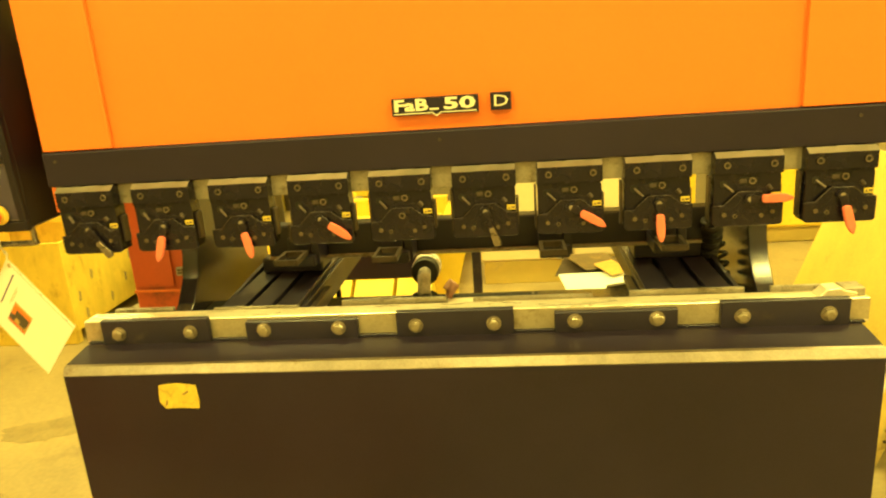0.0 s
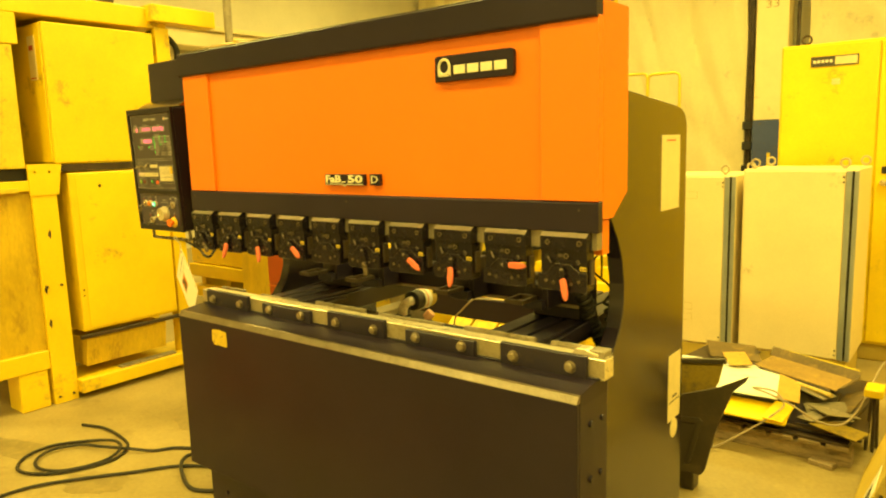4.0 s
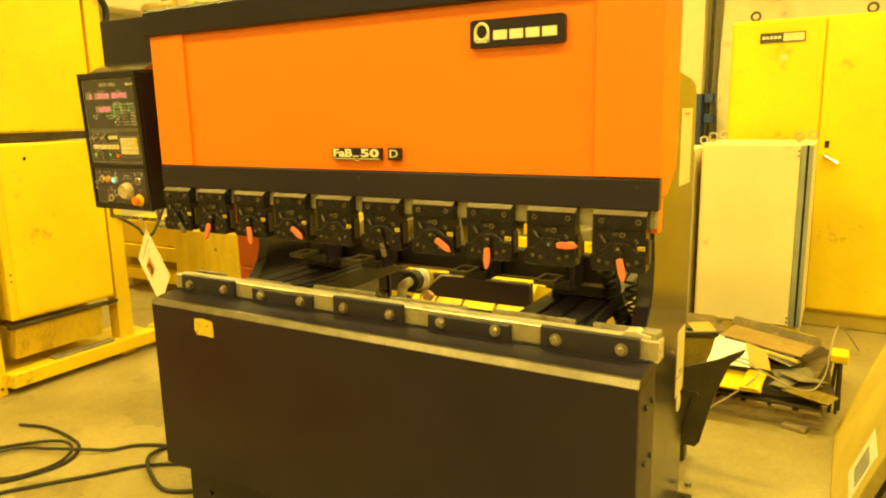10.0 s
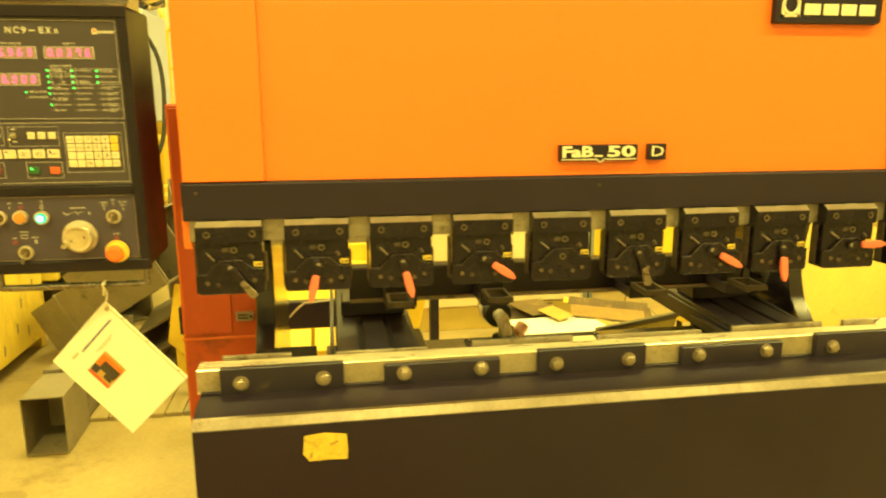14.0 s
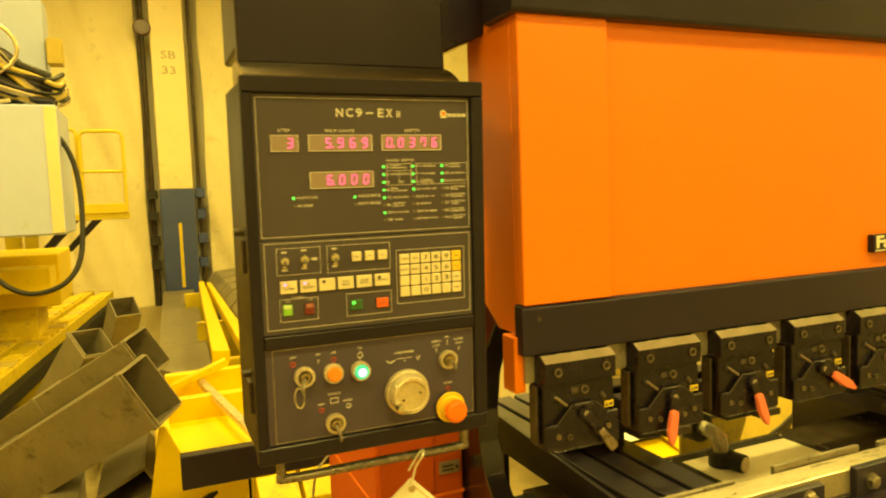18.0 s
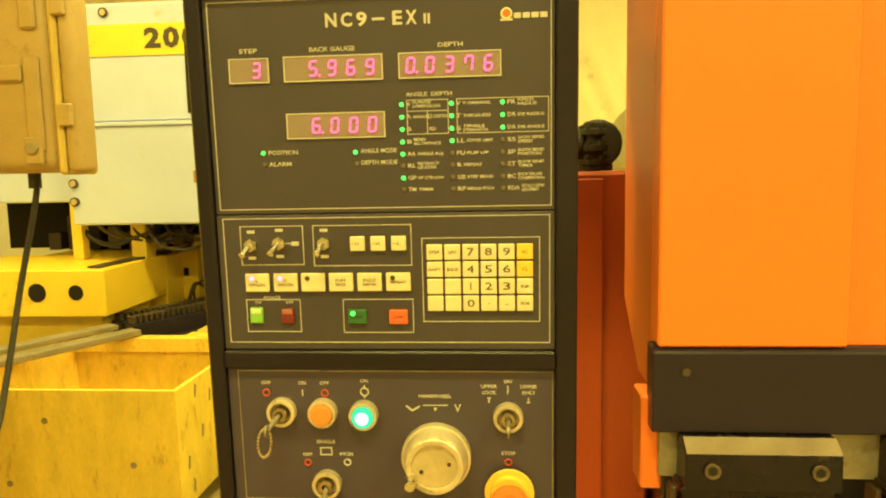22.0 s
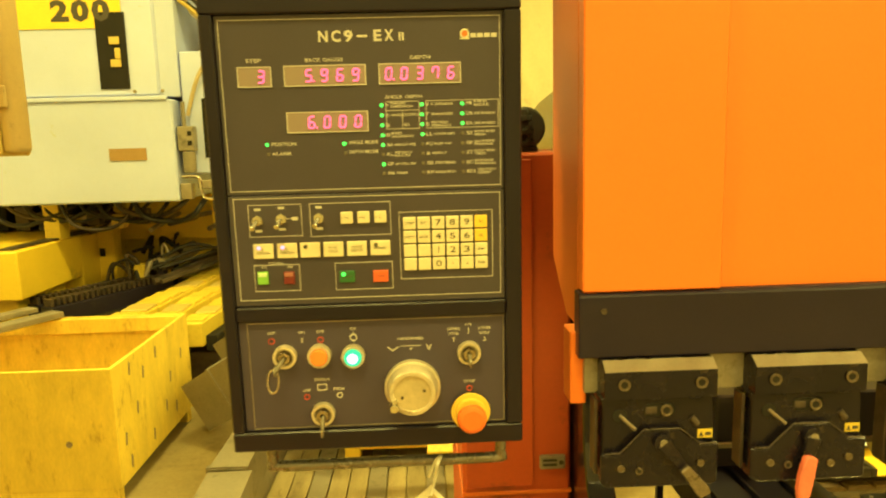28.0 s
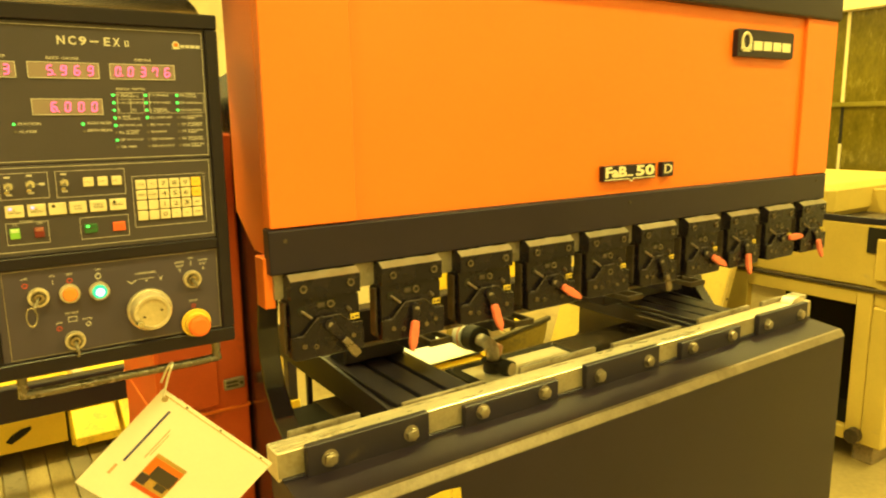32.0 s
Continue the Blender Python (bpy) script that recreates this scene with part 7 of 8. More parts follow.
for ca, cb in ((-3.40, 0.02), (-3.46, -0.05), (-3.05, 0.06)):
    part("hoist_cable", tube(smooth_line([(ca, 9.03, 2.70), (ca + cb, 9.0, 3.1), (ca + 0.12, 9.0, 3.45), (ca - 0.02, 9.0, 3.9)], 6), 0.026, 7), GREASY, hz, "", True)
part("hoist_arm", box(-3.50, -3.02, 9.0, 9.08, 3.10, 3.20, 0.01), YELLOW_DIRTY, hz)

# cream duct along the west wall, under the ceiling
wd = thing("wall_duct", (-8.6, 4.0, 3.3), "cream wall duct along the hall side", "duct")
part("duct_run", box(-8.999, -8.5, -2.0, 11.0, 3.35, 3.62, 0.02), CREAM, wd)
part("duct_lip", box(-8.999, -8.42, -2.0, 11.0, 3.62, 3.70, 0.01), CREAM, wd)

# ---- east side: cabinets, scrap, beige machine ----
def enclosure(x0, x1, z0, z1, label, stains):
    c = thing("control_cabinet", ((x0 + x1) / 2, 3.42, 0), label, "cabinet", "cream switch cabinets")
    y0, y1 = 3.15, 3.72
    part("body", box(x0, x1, y0 + 0.012, y1, z0, z1, 0.006), CREAM, c)
    part("door", box(x0 + 0.012, x1 - 0.075, y0, y0 + 0.0115, z0 + 0.015, z1 - 0.012, 0.003), CREAM, c, "plain cream cabinet door")
    part("edge_profile", box(x1 - 0.072, x1 - 0.040, y0 - 0.004, y0 + 0.0115, z0 + 0.01, z1 - 0.012, 0.003), ALU, c, "blue-grey metal edge profile")
    part("edge_gap", box(x1 - 0.039, x1 - 0.028, y0 + 0.002, y0 + 0.0115, z0 + 0.01, z1 - 0.012), DARK, c)
    part("edge_profile", box(x1 - 0.027, x1 - 0.002, y0 - 0.002, y0 + 0.0115, z0 + 0.01, z1 - 0.012, 0.003), ALU, c)
    part("plinth", box(x0 + 0.02, x1 - 0.02, y0 + 0.02, y1 - 0.03, 0.0, z0 - 0.001, 0.004), CREAM_DIRTY, c)
    for ex, ey in ((x0 + 0.06, y0 + 0.07), (x1 - 0.09, y0 + 0.07), (x0 + 0.06, y1 - 0.07), (x1 - 0.03, y1 - 0.07)):
        part("lifting_eye", merge(ring(ex, ey, z1 + 0.038, 0.026, 0.007), rod((ex, ey, z1), (ex, ey, z1 + 0.014), 0.012, 10)), BRASS, c)
    for k in range(4):
        part("door_screw", rod((x1 - 0.085, y0 - 0.002, z1 - 0.05 - 0.03 * (k % 2) - (z1 - z0 - 0.12) * (k // 2)), (x1 - 0.085, y0 + 0.002, z1 - 0.05 - 0.03 * (k % 2) - (z1 - z0 - 0.12) * (k // 2)), 0.006, 8), GREASY, c)
    for sx, sz in stains:
        part("label_trace", outline(sx, sx + 0.14, sz, sz + 0.05, y0, 0.002), CREAM_DIRTY, c)
    return c


enclosure(-0.095, 0.515, 0.17, 1.385, "tall cream steel switch cabinet with lifting eyes", ((0.1, 0.42), (0.1, 0.34), (0.12, 1.22)))
enclosure(0.560, 1.240, 0.19, 1.425, "wide cream steel switch cabinet with lifting eyes", ())
yc = thing("tall_cabinet", (1.6, 4.3, 0), "tall bright yellow two-door switch cabinet", "cabinet")
part("body", box(0.60, 2.9, 3.92, 4.7, 0.13, 2.285, 0.01), YELLOW, yc)
part("plinth", box(0.63, 2.87, 3.97, 4.65, 0.0, 0.13, 0.006), CREAM_DIRTY, yc)
part("door", box(0.615, 1.225, 3.905, 3.9195, 0.15, 2.27, 0.005), YELLOW, yc, "yellow cabinet door")
part("door", box(1.235, 2.05, 3.905, 3.9195, 0.15, 2.27, 0.005), YELLOW, yc, "yellow cabinet door")
part("door", box(2.06, 2.88, 3.905, 3.9195, 0.15, 2.27, 0.005), YELLOW, yc, "yellow cabinet door")
sg = part("name_plate", box(0.80, 1.10, 3.8995, 3.9048, 2.12, 2.19), PRINT_DARK, yc, "dark name plate with pale strip")
part("name_strip", box(0.955, 1.092, 3.8985, 3.8994, 2.128, 2.182), LABEL_CREAM, sg)
for k in range(5):
    part("name_bar", box(0.815 + 0.026 * k, 0.834 + 0.026 * k, 3.8985, 3.8994, 2.145, 2.165), PRINT, sg)
part("small_notice", box(0.94, 0.99, 3.9015, 3.9048, 1.99, 2.03), LABEL_CREAM, yc)
part("door_handle", merge(rod((1.29, 3.905, 1.30), (1.29, 3.885, 1.30), 0.022, 14), rod((1.28, 3.888, 1.305), (1.37, 3.875, 1.25), 0.010, 8)), CHROME, yc, "plated door handle")
part("lock", box(1.275, 1.305, 3.898, 3.9048, 1.36, 1.41, 0.002), RUBBER, yc)
for ex in (0.75, 1.5, 2.6):
    part("lifting_eye", merge(ring(ex, 4.0, 2.325, 0.03, 0.008), rod((ex, 4.0, 2.285), (ex, 4.0, 2.30), 0.014, 10)), GREASY, yc)

# pallet with offcuts
pal = thing("scrap_pallet", (1.05, 2.45, 0), "weathered wooden pallet under metal offcuts", "pallet")
for py in (1.98, 2.42, 2.86):
    part("bearer", box(0.55, 1.42, py, py + 0.09, 0.0, 0.09, 0.004), OLD_WOOD, pal)
for k in range(7):
    part("deck_board", box(0.54 + 0.128 * k, 0.645 + 0.128 * k, 1.95, 2.98, 0.0905, 0.112, 0.003), OLD_WOOD, pal)
random.seed(11)


def sheet(name, x, y, z, w, d, turn, tilt, lean, t, material, label, category="sheet metal", group="offcuts on the pallet"):
    m = Matrix.Translation((x, y, z)) @ Matrix.Rotation(radians(turn), 4, "Z") @ Matrix.Rotation(radians(tilt), 4, "X") @ Matrix.Rotation(radians(lean), 4, "Y")
    return solid(name, turned(box(-w / 2, w / 2, -d / 2, d / 2, 0, t, min(t, d, w) * 0.2), m), material, label, category, group)


for k, (w, d) in enumerate(((0.86, 0.95), (0.84, 0.90), (0.88, 0.92), (0.80, 0.86))):
    sheet("steel_sheet", 1.0 + 0.02 * (k % 2), 2.45, 0.1125 + 0.0165 * k, w, d, (-3, 2, 5, -6)[k], 0, 0, 0.015, (GREASY, BLACK_MATT, GREASY, BLACK_MATT)[k], "flat dark steel sheet stacked on the pallet")
sheet("yellow_offcut", 0.84, 1.975, 0.205, 0.58, 0.21, 2, 7, 1, 0.010, YELLOW, "yellow painted sheet offcut")
sheet("yellow_offcut", 1.085, 1.965, 0.222, 0.10, 0.20, -6, 9, 2, 0.010, YELLOW, "yellow painted sheet offcut")
sheet("white_sheet", 0.735, 2.26, 0.272, 0.60, 0.50, 6, 1, 1, 0.006, WHITE_SHEET, "bright white sheet lying on offcuts", "sheet")
sheet("packing_board", 1.070, 2.27, 0.262, 0.11, 0.40, 10, 2, 9, 0.006, CORRUGATED, "brown corrugated board beside the white sheet", "board")
sheet("steel_offcut", 0.60, 2.66, 0.272, 0.34, 0.34, -14, 4, -2, 0.008, GREASY, "dark steel offcut behind the white sheet")
sheet("brown_offcut", 0.66, 2.68, 0.298, 0.30, 0.30, 22, 3, 5, 0.006, RUSTY_DARK, "stained grey-brown sheet offcut")
sheet("brown_offcut", 0.735, 2.49, 0.312, 0.13, 0.19, 28, 6, -3, 0.006, CORRUGATED, "torn brown board offcut", "board")
sheet("grey_offcut", 1.19, 2.33, 0.245, 0.18, 0.10, -30, 4, 6, 0.006, STEEL_DULL, "dull grey sheet offcut")
sheet("grey_offcut", 1.31, 2.14, 0.215, 0.17, 0.20, 36, -7, 8, 0.006, DUCT, "bent grey sheet offcut")
sheet("grey_offcut", 1.25, 2.09, 0.205, 0.10, 0.19, -34, 8, -6, 0.006, STEEL_DULL, "bent grey sheet offcut")
sheet("olive_offcut", 1.355, 1.995, 0.184, 0.24, 0.12, -22, 3, 2, 0.006, SCRAP_YELLOW, "dull olive sheet offcut along the pallet's edge")
sheet("brown_offcut", 1.355, 2.32, 0.215, 0.13, 0.28, -12, 10, -24, 0.006, RUSTY_DARK, "rusty brown plate leaning on the pile")
for k in range(6):
    sheet("metal_offcut", random.uniform(1.05, 1.38), random.uniform(2.15, 2.65), 0.180 + 0.008 * k, random.uniform(0.06, 0.20), random.uniform(0.08, 0.26), random.uniform(-60, 60), random.uniform(-10, 10), random.uniform(-12, 12), 0.006,
          (GREASY, BLACK_MATT, DUCT)[k % 3], "small bent metal offcut on the pile")
sheet("yellow_offcut", 1.12, 2.75, 0.285, 0.46, 0.10, -20, 4, 2, 0.006, YELLOW_DIRTY, "narrow dull yellow sheet offcut behind the tray")
solid("round_bar", rod((1.09, 2.37, 0.262), (1.28, 2.27, 0.258), 0.012, 10), BOARD, "short pale bar lying on the pile", "bar", group="offcuts on the pallet")
tray = thing("folded_tray", (1.08, 2.50, 0.2), "rusty brown folded metal tray lying on the offcuts", "metal tray")
TM = Matrix.Translation((1.085, 2.50, 0.290)) @ Matrix.Rotation(radians(-19), 4, "Z") @ Matrix.Rotation(radians(3), 4, "Y") @ Matrix.Rotation(radians(6), 4, "X")
part("bottom", turned(box(-0.23, 0.25, -0.095, 0.095, 0, 0.005), TM), RUSTY, tray)
# front flap's dark colour paints the shade under the tray
part("flap", turned(prism([(-0.095, 0.0), (-0.135, -0.050), (-0.131, -0.052), (-0.090, 0.0)], "x", -0.20, 0.22), TM), GREASY, tray, "turned-down flap, dark for the shade under the tray")
part("flap", turned(prism([(0.095, 0.0), (0.128, 0.046), (0.123, 0.048), (0.090, 0.005)], "x", -0.25, 0.27), TM), RUSTY_DARK, tray, "dark turned-up flap")
part("end_flap", turned(prism([(0.25, 0.0), (0.285, 0.024), (0.282, 0.028), (0.245, 0.005)], "y", -0.08, 0.10), TM), RUSTY_DARK, tray)
st = thing("steel_stand", (1.478, 2.25, 0), "small dark steel stand with a yellow top block", "stand")
for sx, sy in ((1.448, 2.26), (1.478, 2.25), (1.492, 2.31)):
    part("leg", rod((sx, sy, 0.0), (0.5 * (sx + 1.478), 0.5 * (sy + 2.25), 0.3145), 0.009, 8), GREASY, st)
part("top", box(1.435, 1.520, 2.17, 2.30, 0.315, 0.360, 0.006), YELLOW, st, "small yellow top block")
solid("pallet_cable", tube(smooth_line([(0.78, 1.80, 0.012), (0.85, 1.82, 0.05), (0.98, 1.86, 0.15), (1.085, 1.90, 0.245), (1.10, 2.00, 0.262), (1.04, 2.08, 0.292), (0.93, 2.07, 0.296), (1.02, 2.03, 0.292), (1.14, 2.00, 0.262), (1.27, 1.95, 0.222), (1.37, 1.99, 0.216), (1.42, 2.20, 0.25), (1.43, 2.50, 0.27), (1.47, 3.0, 0.29), (1.60, 3.4, 0.02)], 7), 0.005, 7), CABLE_GREY,
      "thin pale cable trailing over the scrap pallet", "cable", smooth=True)
solid("wood_offcut", turned(box(-0.06, 0.06, -0.03, 0.03, 0, 0.025, 0.003), Matrix.Translation((1.30, 1.94, 0.0)) @ Matrix.Rotation(radians(-14), 4, "Z")), OLD_WOOD, "small wood offcut on the floor", "offcut")

# hopper behind the brake
hop = thing("scrap_hopper", (0.75, 1.28, 0), "dented black sheet-metal hopper behind the press brake", "hopper")
part("near_plate", prism([(0.62, 0.15), (0.62, 0.460), (0.84, 0.512), (1.00, 0.575), (1.120, 0.645), (1.108, 0.618), (1.058, 0.565), (0.995, 0.385), (0.948, 0.175), (0.930, 0.150)], "y", 1.195, 1.207, 0.002), HOPPER, hop, "dented flared near plate")
part("dent_ridge", prism([(0.70, 0.40), (0.925, 0.420), (0.940, 0.405), (0.885, 0.200), (0.862, 0.190), (0.905, 0.390), (0.70, 0.375)], "y", 1.187, 1.1945, 0.003), HOPPER, hop)
far = part("far_plate", prism([(0.56, 0.10), (0.56, 0.572), (0.972, 0.640), (0.950, 0.540), (0.900, 0.42), (0.820, 0.10)], "y", 1.362, 1.374, 0.002), SCRAP_YELLOW, hop, "far plate, worn dull yellow inside")
part("far_rim", prism([(0.56, 0.575), (0.56, 0.592), (0.980, 0.655), (0.982, 0.632)], "y", 1.352, 1.378, 0.002), HOPPER, far, "dark folded rim")
part("floor_plate", prism([(1.208, 0.150), (1.208, 0.165), (1.361, 0.165), (1.361, 0.150)], "x", 0.62, 0.83), SCRAP_YELLOW, hop)
part("end_plate", box(0.606, 0.619, 1.19, 1.372, 0.10, 0.46, 0.002), HOPPER, hop)
for a in ((0.64, 0.72, 1.32, 1.40), (0.79, 0.862, 1.32, 1.40)):
    part("foot", box(*a, 0.0, 0.0995, 0.006), HOPPER, hop)

# leaning board
bo = thing("leaning_board", (1.66, 1.42, 0), "dull yellow board with worn edges leaning against the beige machine", "board")
B = Matrix.Translation((1.475, 0.86, 0.0)) @ Matrix.Rotation(radians(20), 4, "Y")
part("board", turned(box(0.0, 0.03, 0.0, 1.12, 0.012, 1.14, 0.004), B), BOARD_FACE, bo)
part("edge_strip", turned(box(-0.004, 0.034, -0.012, -0.0005, 0.012, 1.14, 0.002), B), BOARD, bo)
# near-black panel stands in for the board's shaded underside
part("back_frame", turned(box(0.031, 0.06, 0.02, 1.10, 0.03, 1.11, 0.004), B), BLACK_MATT, bo)
lb = part("label", turned(box(-0.0016, 0.0, 0.10, 0.36, 0.18, 0.40), B), PAPER, bo, "white label with dark bars")
for k in range(5):
    part("label_bar", turned(box(-0.0026, -0.0015, 0.14 + 0.034 * k, 0.155 + 0.034 * k, 0.23, 0.35), B), PRINT_DARK, lb)
for k in range(3):
    part("edge_rivet", turned(rod((0.015, -0.013, 0.12 + 0.33 * k), (0.015, -0.016, 0.12 + 0.33 * k), 0.007, 8), B), GREASY, bo)

# beige machine
be = thing("shearing_machine", (2.6, 1.1, 0), "beige sheet-metal machine with push buttons and dark bay", "machine")
bx, by = 1.89, 0.25
part("front_body", box(bx, 3.6, by, by + 0.10, 0.10, 0.74, 0.008), CREAM_DIRTY, be)
part("front_upper", prism([(by - 0.02, 0.86), (by - 0.045, 1.035), (by + 0.10, 1.04), (by + 0.10, 0.86)], "x", bx - 0.012, 3.6, 0.004), CREAM_DIRTY, be)
part("front_neck", box(bx + 0.01, 3.6, by + 0.01, by + 0.099, 0.74, 0.86, 0.004), CREAM_DIRTY, be)
bp = part("button_box", prism([(by - 0.10, 0.768), (by - 0.115, 0.779), (by - 0.105, 0.838), (by - 0.085, 0.848), (by + 0.009, 0.848), (by + 0.009, 0.768)], "x", bx - 0.01, 3.2, 0.004), CREAM, be, "cream button box with push buttons")
part("button_pad", box(bx + 0.012, bx + 0.064, by - 0.1165, by - 0.106, 0.790, 0.834), PAPER, bp)
part("stop_button", rod((bx + 0.038, by - 0.114, 0.820), (bx + 0.038, by - 0.134, 0.820), 0.0165, 20, bevel=0.005), CAP_ORANGE, bp, "orange push button")
for k in range(2):
    part("key_pad", box(bx + 0.070 + 0.037 * k, bx + 0.104 + 0.037 * k, by - 0.1155, by - 0.106, 0.798, 0.836, 0.001), BLACK_MATT, bp)
for k in range(3):
    kx = bx + 0.162 + 0.042 * k
    part("selector", box(kx - 0.019, kx + 0.019, by - 0.1155, by - 0.106, 0.796, 0.838), (PAPER, LABEL_CREAM, BLACK_MATT)[k], bp)
    part("selector_knob", rod((kx, by - 0.115, 0.817), (kx, by - 0.126, 0.817), 0.0115, 16, bevel=0.002), (LABEL_CREAM, RING, PAPER)[k], bp)
for hx, hz in ((bx + 0.03, 0.50), (bx + 0.10, 0.47)):
    part("panel_hole", rod((hx, by + 0.0005, hz), (hx, by - 0.002, hz), 0.006, 10), DARK, be)
for y0, y1, z0, z1 in ((by + 0.101, by + 0.17, 0.10, 0.80), (0.98, 1.9, 0.10, 0.80), (by + 0.17, 0.98, 0.10, 0.16), (by + 0.17, 0.98, 0.735, 0.80)):
    part("side_frame", box(bx, bx + 0.05, y0, y1, z0, z1, 0.004), CREAM_DIRTY, be)
# back and floor plates carry the bay's shade in their dark colour
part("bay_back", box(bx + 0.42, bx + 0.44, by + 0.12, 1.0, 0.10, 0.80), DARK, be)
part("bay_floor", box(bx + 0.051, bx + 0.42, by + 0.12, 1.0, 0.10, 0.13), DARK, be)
part("side_rail", box(bx - 0.012, bx + 0.02, by + 0.03, 1.9, 0.803, 0.820, 0.003), GREASY, be)
part("upper_side", box(bx + 0.012, bx + 0.05, by + 0.02, 1.9, 0.821, 1.094, 0.005), CREAM_DIRTY, be)
# flat dark plate stands in for a shaded notch
part("side_window", box(bx + 0.004, bx + 0.0115, by + 0.025, by + 0.15, 0.972, 1.084, 0.002), DARK, be)
part("bed_top", box(bx + 0.051, 3.6, by + 0.101, 1.9, 0.95, 1.04, 0.006), GREASY, be)
part("tray_wall", box(bx + 0.01, bx + 0.025, by + 0.03, 1.5, 1.095, 1.124, 0.003), BLACK_MATT, be)
part("tray_floor", box(bx + 0.051, 2.7, by + 0.10, 1.5, 1.045, 1.056, 0.003), GREASY, be)
part("inner_wall", box(2.68, 2.70, by + 0.10, 1.5, 1.041, 1.18, 0.003), CREAM_DIRTY, be)
for k in range(4):
    part("tool_bar", rod((2.05 + 0.05 * k, 0.5 + 0.05 * k, 1.068), (2.15 + 0.03 * k, 1.1, 1.068), 0.012, 8), (GREASY, STEEL_DULL)[k % 2], be)
part("hoop", tube(smooth_line([(2.05, by + 0.02, 1.035), (2.05, by + 0.02, 1.30), (2.065, by + 0.02, 1.38), (2.12, by + 0.02, 1.45), (2.20, by + 0.02, 1.48), (2.6, by + 0.02, 1.48), (2.68, by + 0.02, 1.43), (2.70, by + 0.02, 1.30), (2.70, by + 0.02, 1.035)], 5), 0.012, 10), CREAM_DIRTY, be, "bent beige guard hoop", True)
part("hoop_foot", box(2.025, 2.075, by - 0.01, by + 0.05, 1.036, 1.065, 0.003), CREAM_DIRTY, be)
part("leaning_tool", turned(box(-0.03, 0.03, -0.02, 0.02, 0, 0.36, 0.004), Matrix.Translation((2.02, 1.1, 1.056)) @ Matrix.Rotation(radians(24), 4, "Y")), GREASY, be)
part("top_case", box(2.25, 3.4, 0.75, 1.6, 1.0565, 1.22, 0.03), CREAM_DIRTY, be)
part("top_board", box(2.02, 2.20, 0.9, 1.25, 1.0565, 1.09, 0.004), RUSTY, be)
part("skid_foot", box(bx + 0.05, 3.5, by + 0.05, by + 0.15, 0.0, 0.10, 0.005), OLD_WOOD, be)
part("skid_foot", box(bx + 0.05, 3.5, 1.5, 1.6, 0.0, 0.10, 0.005), OLD_WOOD, be)
part("drain_pipe", rod((bx - 0.04, by + 0.12, 0.14), (bx + 0.02, by + 0.12, 0.14), 0.035, 14), GREASY, be)
be.location += Vector((0.05, -0.13, 0))
be.scale = (1, 1, 1.07)

# green plastic partition beyond
gp = thing("strip_partition", (6.6, 2.5, 0), "dark olive translucent plastic partition in a steel frame", "partition")
for k in range(6):
    part("panel", box(6.55, 6.57, -1.0 + 1.0 * k, -0.06 + 1.0 * k, 0.0, 2.75), GREEN_CURTAIN, gp)
    part("post", box(6.52, 6.60, -0.055 + 1.0 * k, -0.005 + 1.0 * k, 0.0, 2.75, 0.004), GREASY, gp)
part("mid_bar", box(6.50, 6.548, -1.0, 4.99, 1.75, 1.80, 0.004), GREEN_SHEET, gp)
part("top_beam", box(6.45, 6.65, -1.0, 4.99, 2.755, 3.05, 0.01), CREAM, gp)
part("edge_strip", box(6.535, 6.549, 2.715, 2.750, 1.801, 2.75, 0.002), LABEL_CREAM, gp, "narrow pale edge strip")
part("edge_strip", box(6.535, 6.549, 2.705, 2.735, 0.0, 1.35, 0.002), LABEL_CREAM, gp, "narrow pale edge strip")
part("gap_strip", box(6.535, 6.549, 2.710, 2.740, 1.351, 1.749, 0.002), DARK, gp)
tb = thing("packing_table", (5.0, 2.6, 0), "pale table with white packing slabs", "table")
part("top", box(4.3, 5.8, 1.0, 3.6, 0.83, 0.88, 0.01), CREAM, tb)
for x, y in ((4.4, 1.1), (5.7, 1.1), (4.4, 3.5), (5.7, 3.5)):
    part("leg", box(x - 0.03, x + 0.03, y - 0.03, y + 0.03, 0, 0.83), STEEL_DULL, tb)
part("slab", box(4.32, 5.75, 1.05, 3.4, 0.957, 1.08, 0.02), PAPER, tb)
part("sheet_stack", box(4.31, 5.7, 1.45, 3.3, 0.881, 0.956, 0.006), BOARD, tb)

# ---- floor: line, red paint, cable, patches ----
solid("floor_line", box(-3.4, -0.22, -0.83, -0.735, 0.0, 0.003), LINE_YELLOW, "worn yellow painted floor line", "floor marking", kind="structure")
solid("red_walkway", box(-3.4, -0.22, -1.75, -0.835, 0.0, 0.002), RED_FLOOR, "worn red-brown painted walkway", "floor marking", kind="structure")
patch = []
for k in range(44):
    a = k * math.tau / 44
    r = 1 + 0.30 * noise.noise((math.cos(a) * 1.6, math.sin(a) * 1.6, 2.2)) + 0.16 * noise.noise((math.cos(a) * 5, math.sin(a) * 5, 7.1))
    patch.append((-0.52 + 0.27 * r * math.cos(a), -0.535 + 0.075 * r * math.sin(a) - 0.05 * math.cos(a) - 0.05 * math.cos(2 * a)))
solid("floor_patch", prism(patch, "z", 0.0, 0.0015), FILLER, "pale filler patch on the concrete floor", "floor patch", kind="structure")
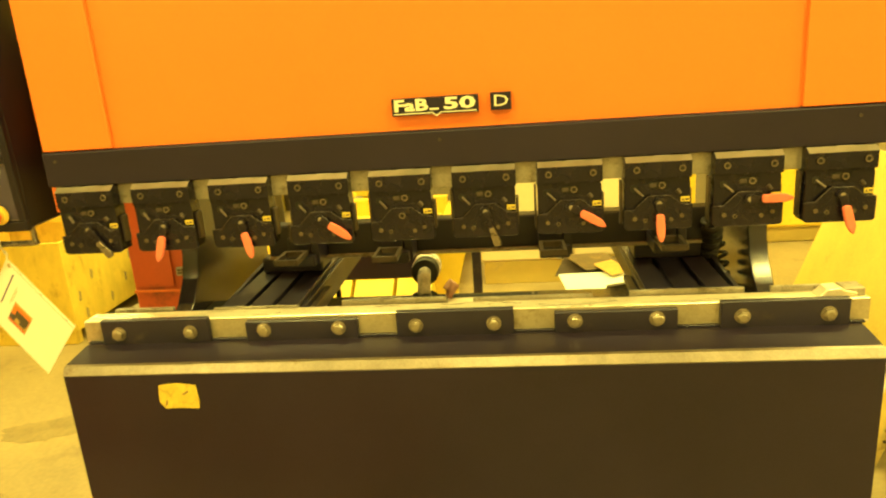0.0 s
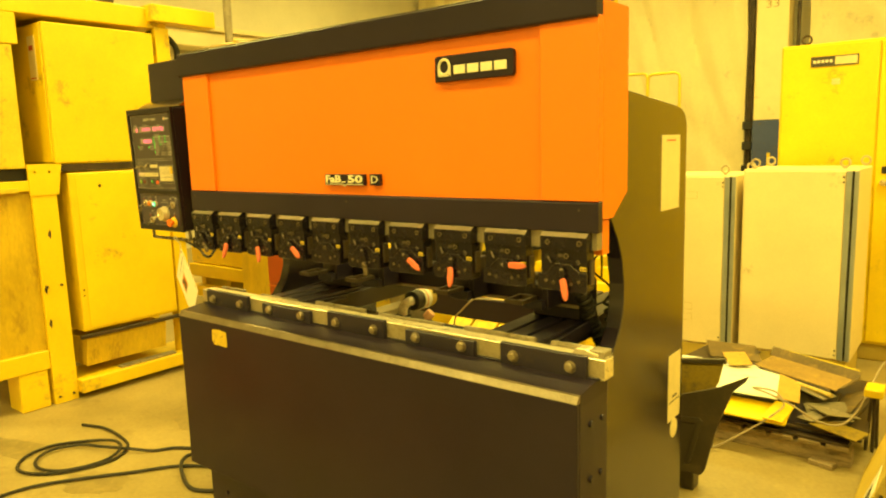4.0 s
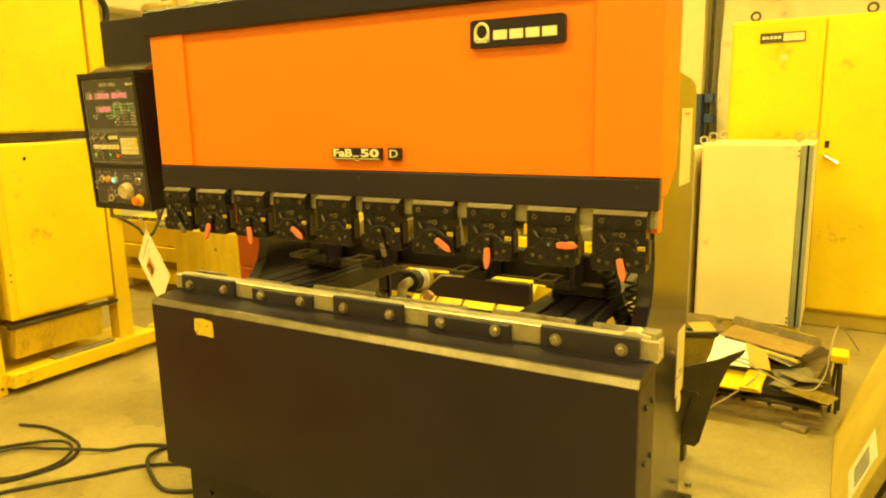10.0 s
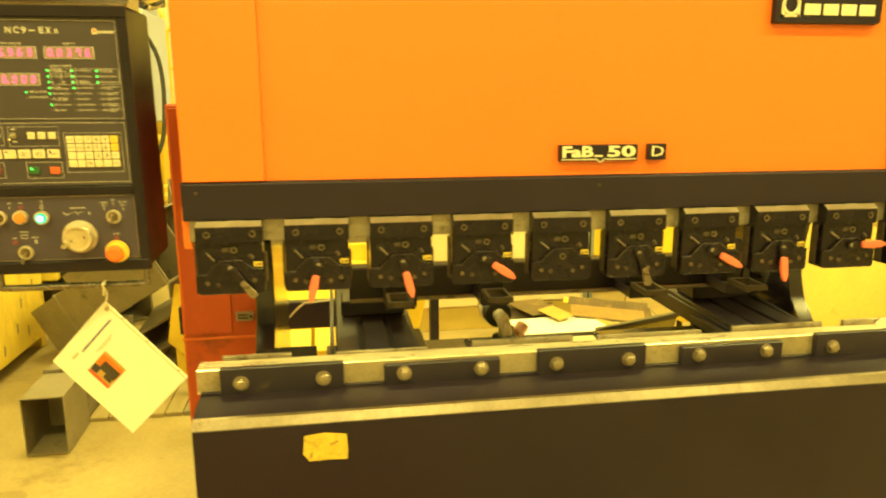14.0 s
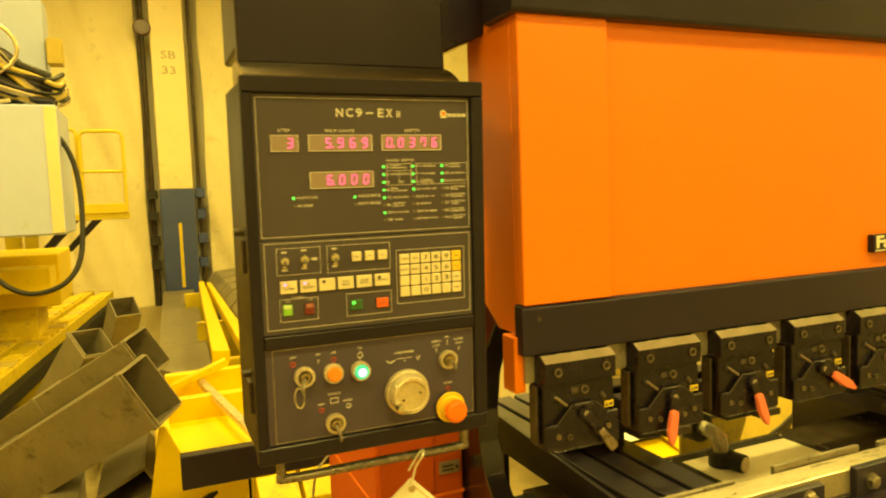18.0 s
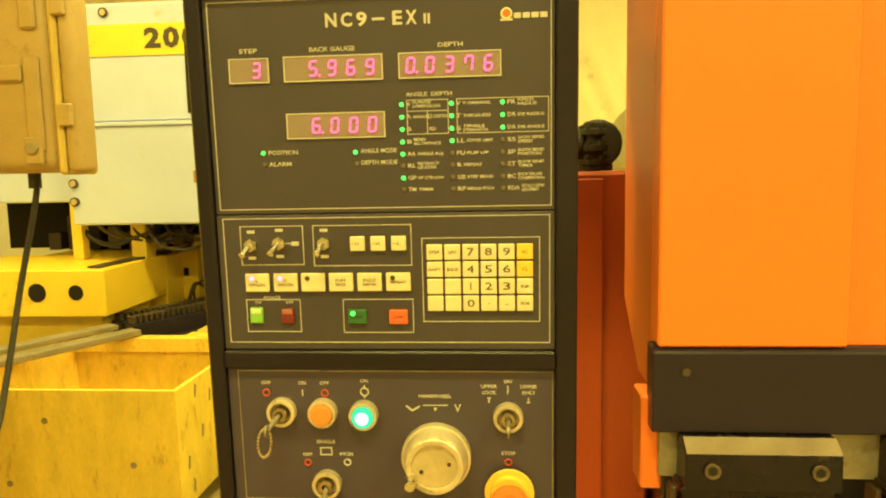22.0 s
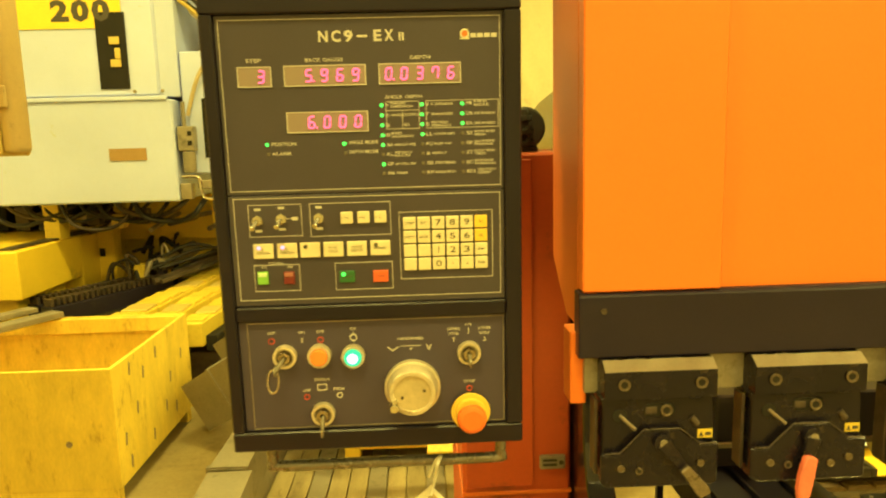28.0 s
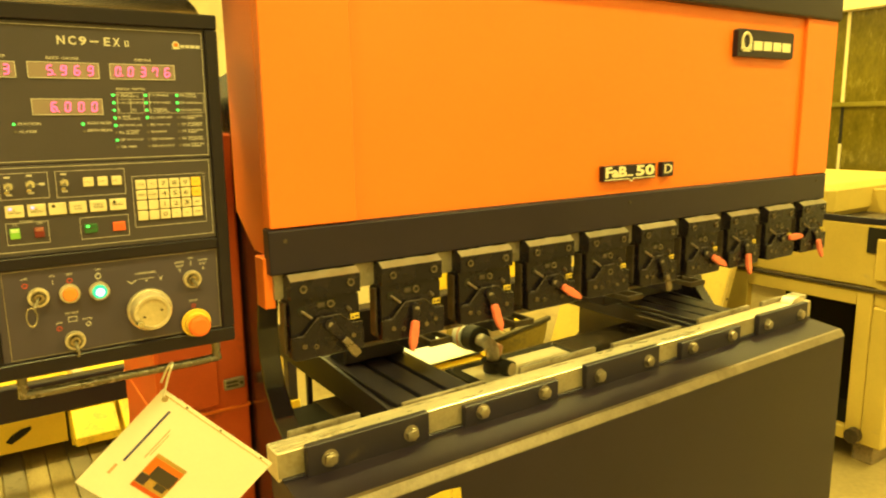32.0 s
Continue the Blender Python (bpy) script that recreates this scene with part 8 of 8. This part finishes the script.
def blotch(x, y, rx, ry, seed, turn=0.0):
    """An uneven flat outline round (x, y)."""
    out = []
    for k in range(40):
        a = k * math.tau / 40
        r = 1 + 0.45 * noise.noise((math.cos(a) * 1.5, math.sin(a) * 1.5, seed)) + 0.25 * noise.noise((math.cos(a) * 4, math.sin(a) * 4, seed + 9))
        u, v = rx * r * math.cos(a), ry * r * math.sin(a)
        out.append((x + u * math.cos(turn) - v * math.sin(turn), y + u * math.sin(turn) + v * math.cos(turn)))
    return out


for k, (sx, sy, srx, sry, st_turn) in enumerate(((-0.80, -0.62, 0.22, 0.045, -0.35), (1.35, 1.05, 0.16, 0.07, 0.6), (1.10, 0.55, 0.07, 0.05, 0.2), (-1.62, -0.28, 0.20, 0.10, 0.4), (-2.45, -0.35, 0.28, 0.09, 0.2), (-2.0, 0.55, 0.30, 0.16, -0.3), (-1.45, 0.95, 0.18, 0.12, 0.9), (-2.2, 1.2, 0.25, 0.10, 0.1))):
    solid("oil_stain", prism(blotch(sx, sy, srx, sry, 3.1 * k + 0.7, st_turn), "z", 0.0, 0.0012), STAIN, "faint dark oil stain on the concrete floor", "floor stain", kind="structure")
solid("paper_scrap", box(1.098, 1.128, -0.05, -0.038, 0.0, 0.0014), PAPER, "small white paper scrap on the floor", "scrap")
turns = [(-2.44, 0.03), (-2.27, 0.08), (-2.05, 0.07), (-1.88, 0.02), (-1.79, -0.12), (-1.85, -0.32), (-1.98, -0.44), (-2.12, -0.46), (-2.24, -0.37), (-2.27, -0.23), (-2.18, -0.09), (-2.0, 0.0), (-1.86, -0.03),
         (-1.80, -0.16), (-1.86, -0.33), (-2.0, -0.40), (-2.13, -0.36), (-2.19, -0.25), (-2.12, -0.13), (-1.97, -0.08), (-1.80, 0.0), (-1.71, 0.08), (-1.63, 0.18), (-1.45, 0.26), (-1.20, 0.30), (-1.0, 0.34)]
hose = [(x, y, 0.010 + (0.017 if 10 < k < 13 or k in (19, 20) else 0.008 if 13 <= k < 19 else 0.0)) for k, (x, y) in enumerate(turns)]
solid("coiled_hose", tube(smooth_line(hose, 6), 0.0085, 7), RUBBER, "black hose loosely coiled on the floor", "hose", smooth=True)
solid("floor_cable", tube(smooth_line([(-1.0, 0.20, 0.010), (-1.22, 0.17, 0.010), (-1.42, 0.05, 0.010), (-1.55, -0.12, 0.010), (-1.73, -0.35, 0.010), (-1.83, -0.51, 0.010), (-1.86, -0.70, 0.010), (-1.82, -0.955, 0.035)], 6), 0.0085, 7), RUBBER,
      "black cable trailing across the floor", "cable", smooth=True)
solid("brake_cable", tube(smooth_line([(-0.98, 0.02, 0.012), (-1.15, -0.05, 0.012), (-1.38, 0.05, 0.04), (-1.48, 0.2, 0.012), (-1.40, 0.34, 0.012), (-1.22, 0.36, 0.05), (-1.0, 0.40, 0.10)], 6), 0.010, 7), RUBBER,
      "black cable loop beside the press brake", "cable", smooth=True)
fs = thing("foot_switch", (-1.9, -1.12, 0.002), "orange steel foot switch housing with its black cable", "foot switch")
part("housing", prism([(-2.14, 0.002), (-2.05, 0.50), (-1.76, 0.50), (-1.67, 0.002)], "y", -1.26, -1.0, 0.008), ORANGE, fs)
part("hood", prism([(-2.05, 0.50), (-2.00, 0.575), (-1.80, 0.575), (-1.76, 0.50)], "y", -1.25, -1.01, 0.008), ORANGE, fs)
part("cable_gland", rod((-1.80, -1.0, 0.06), (-1.815, -0.955, 0.04), 0.018, 12), RUBBER, fs)
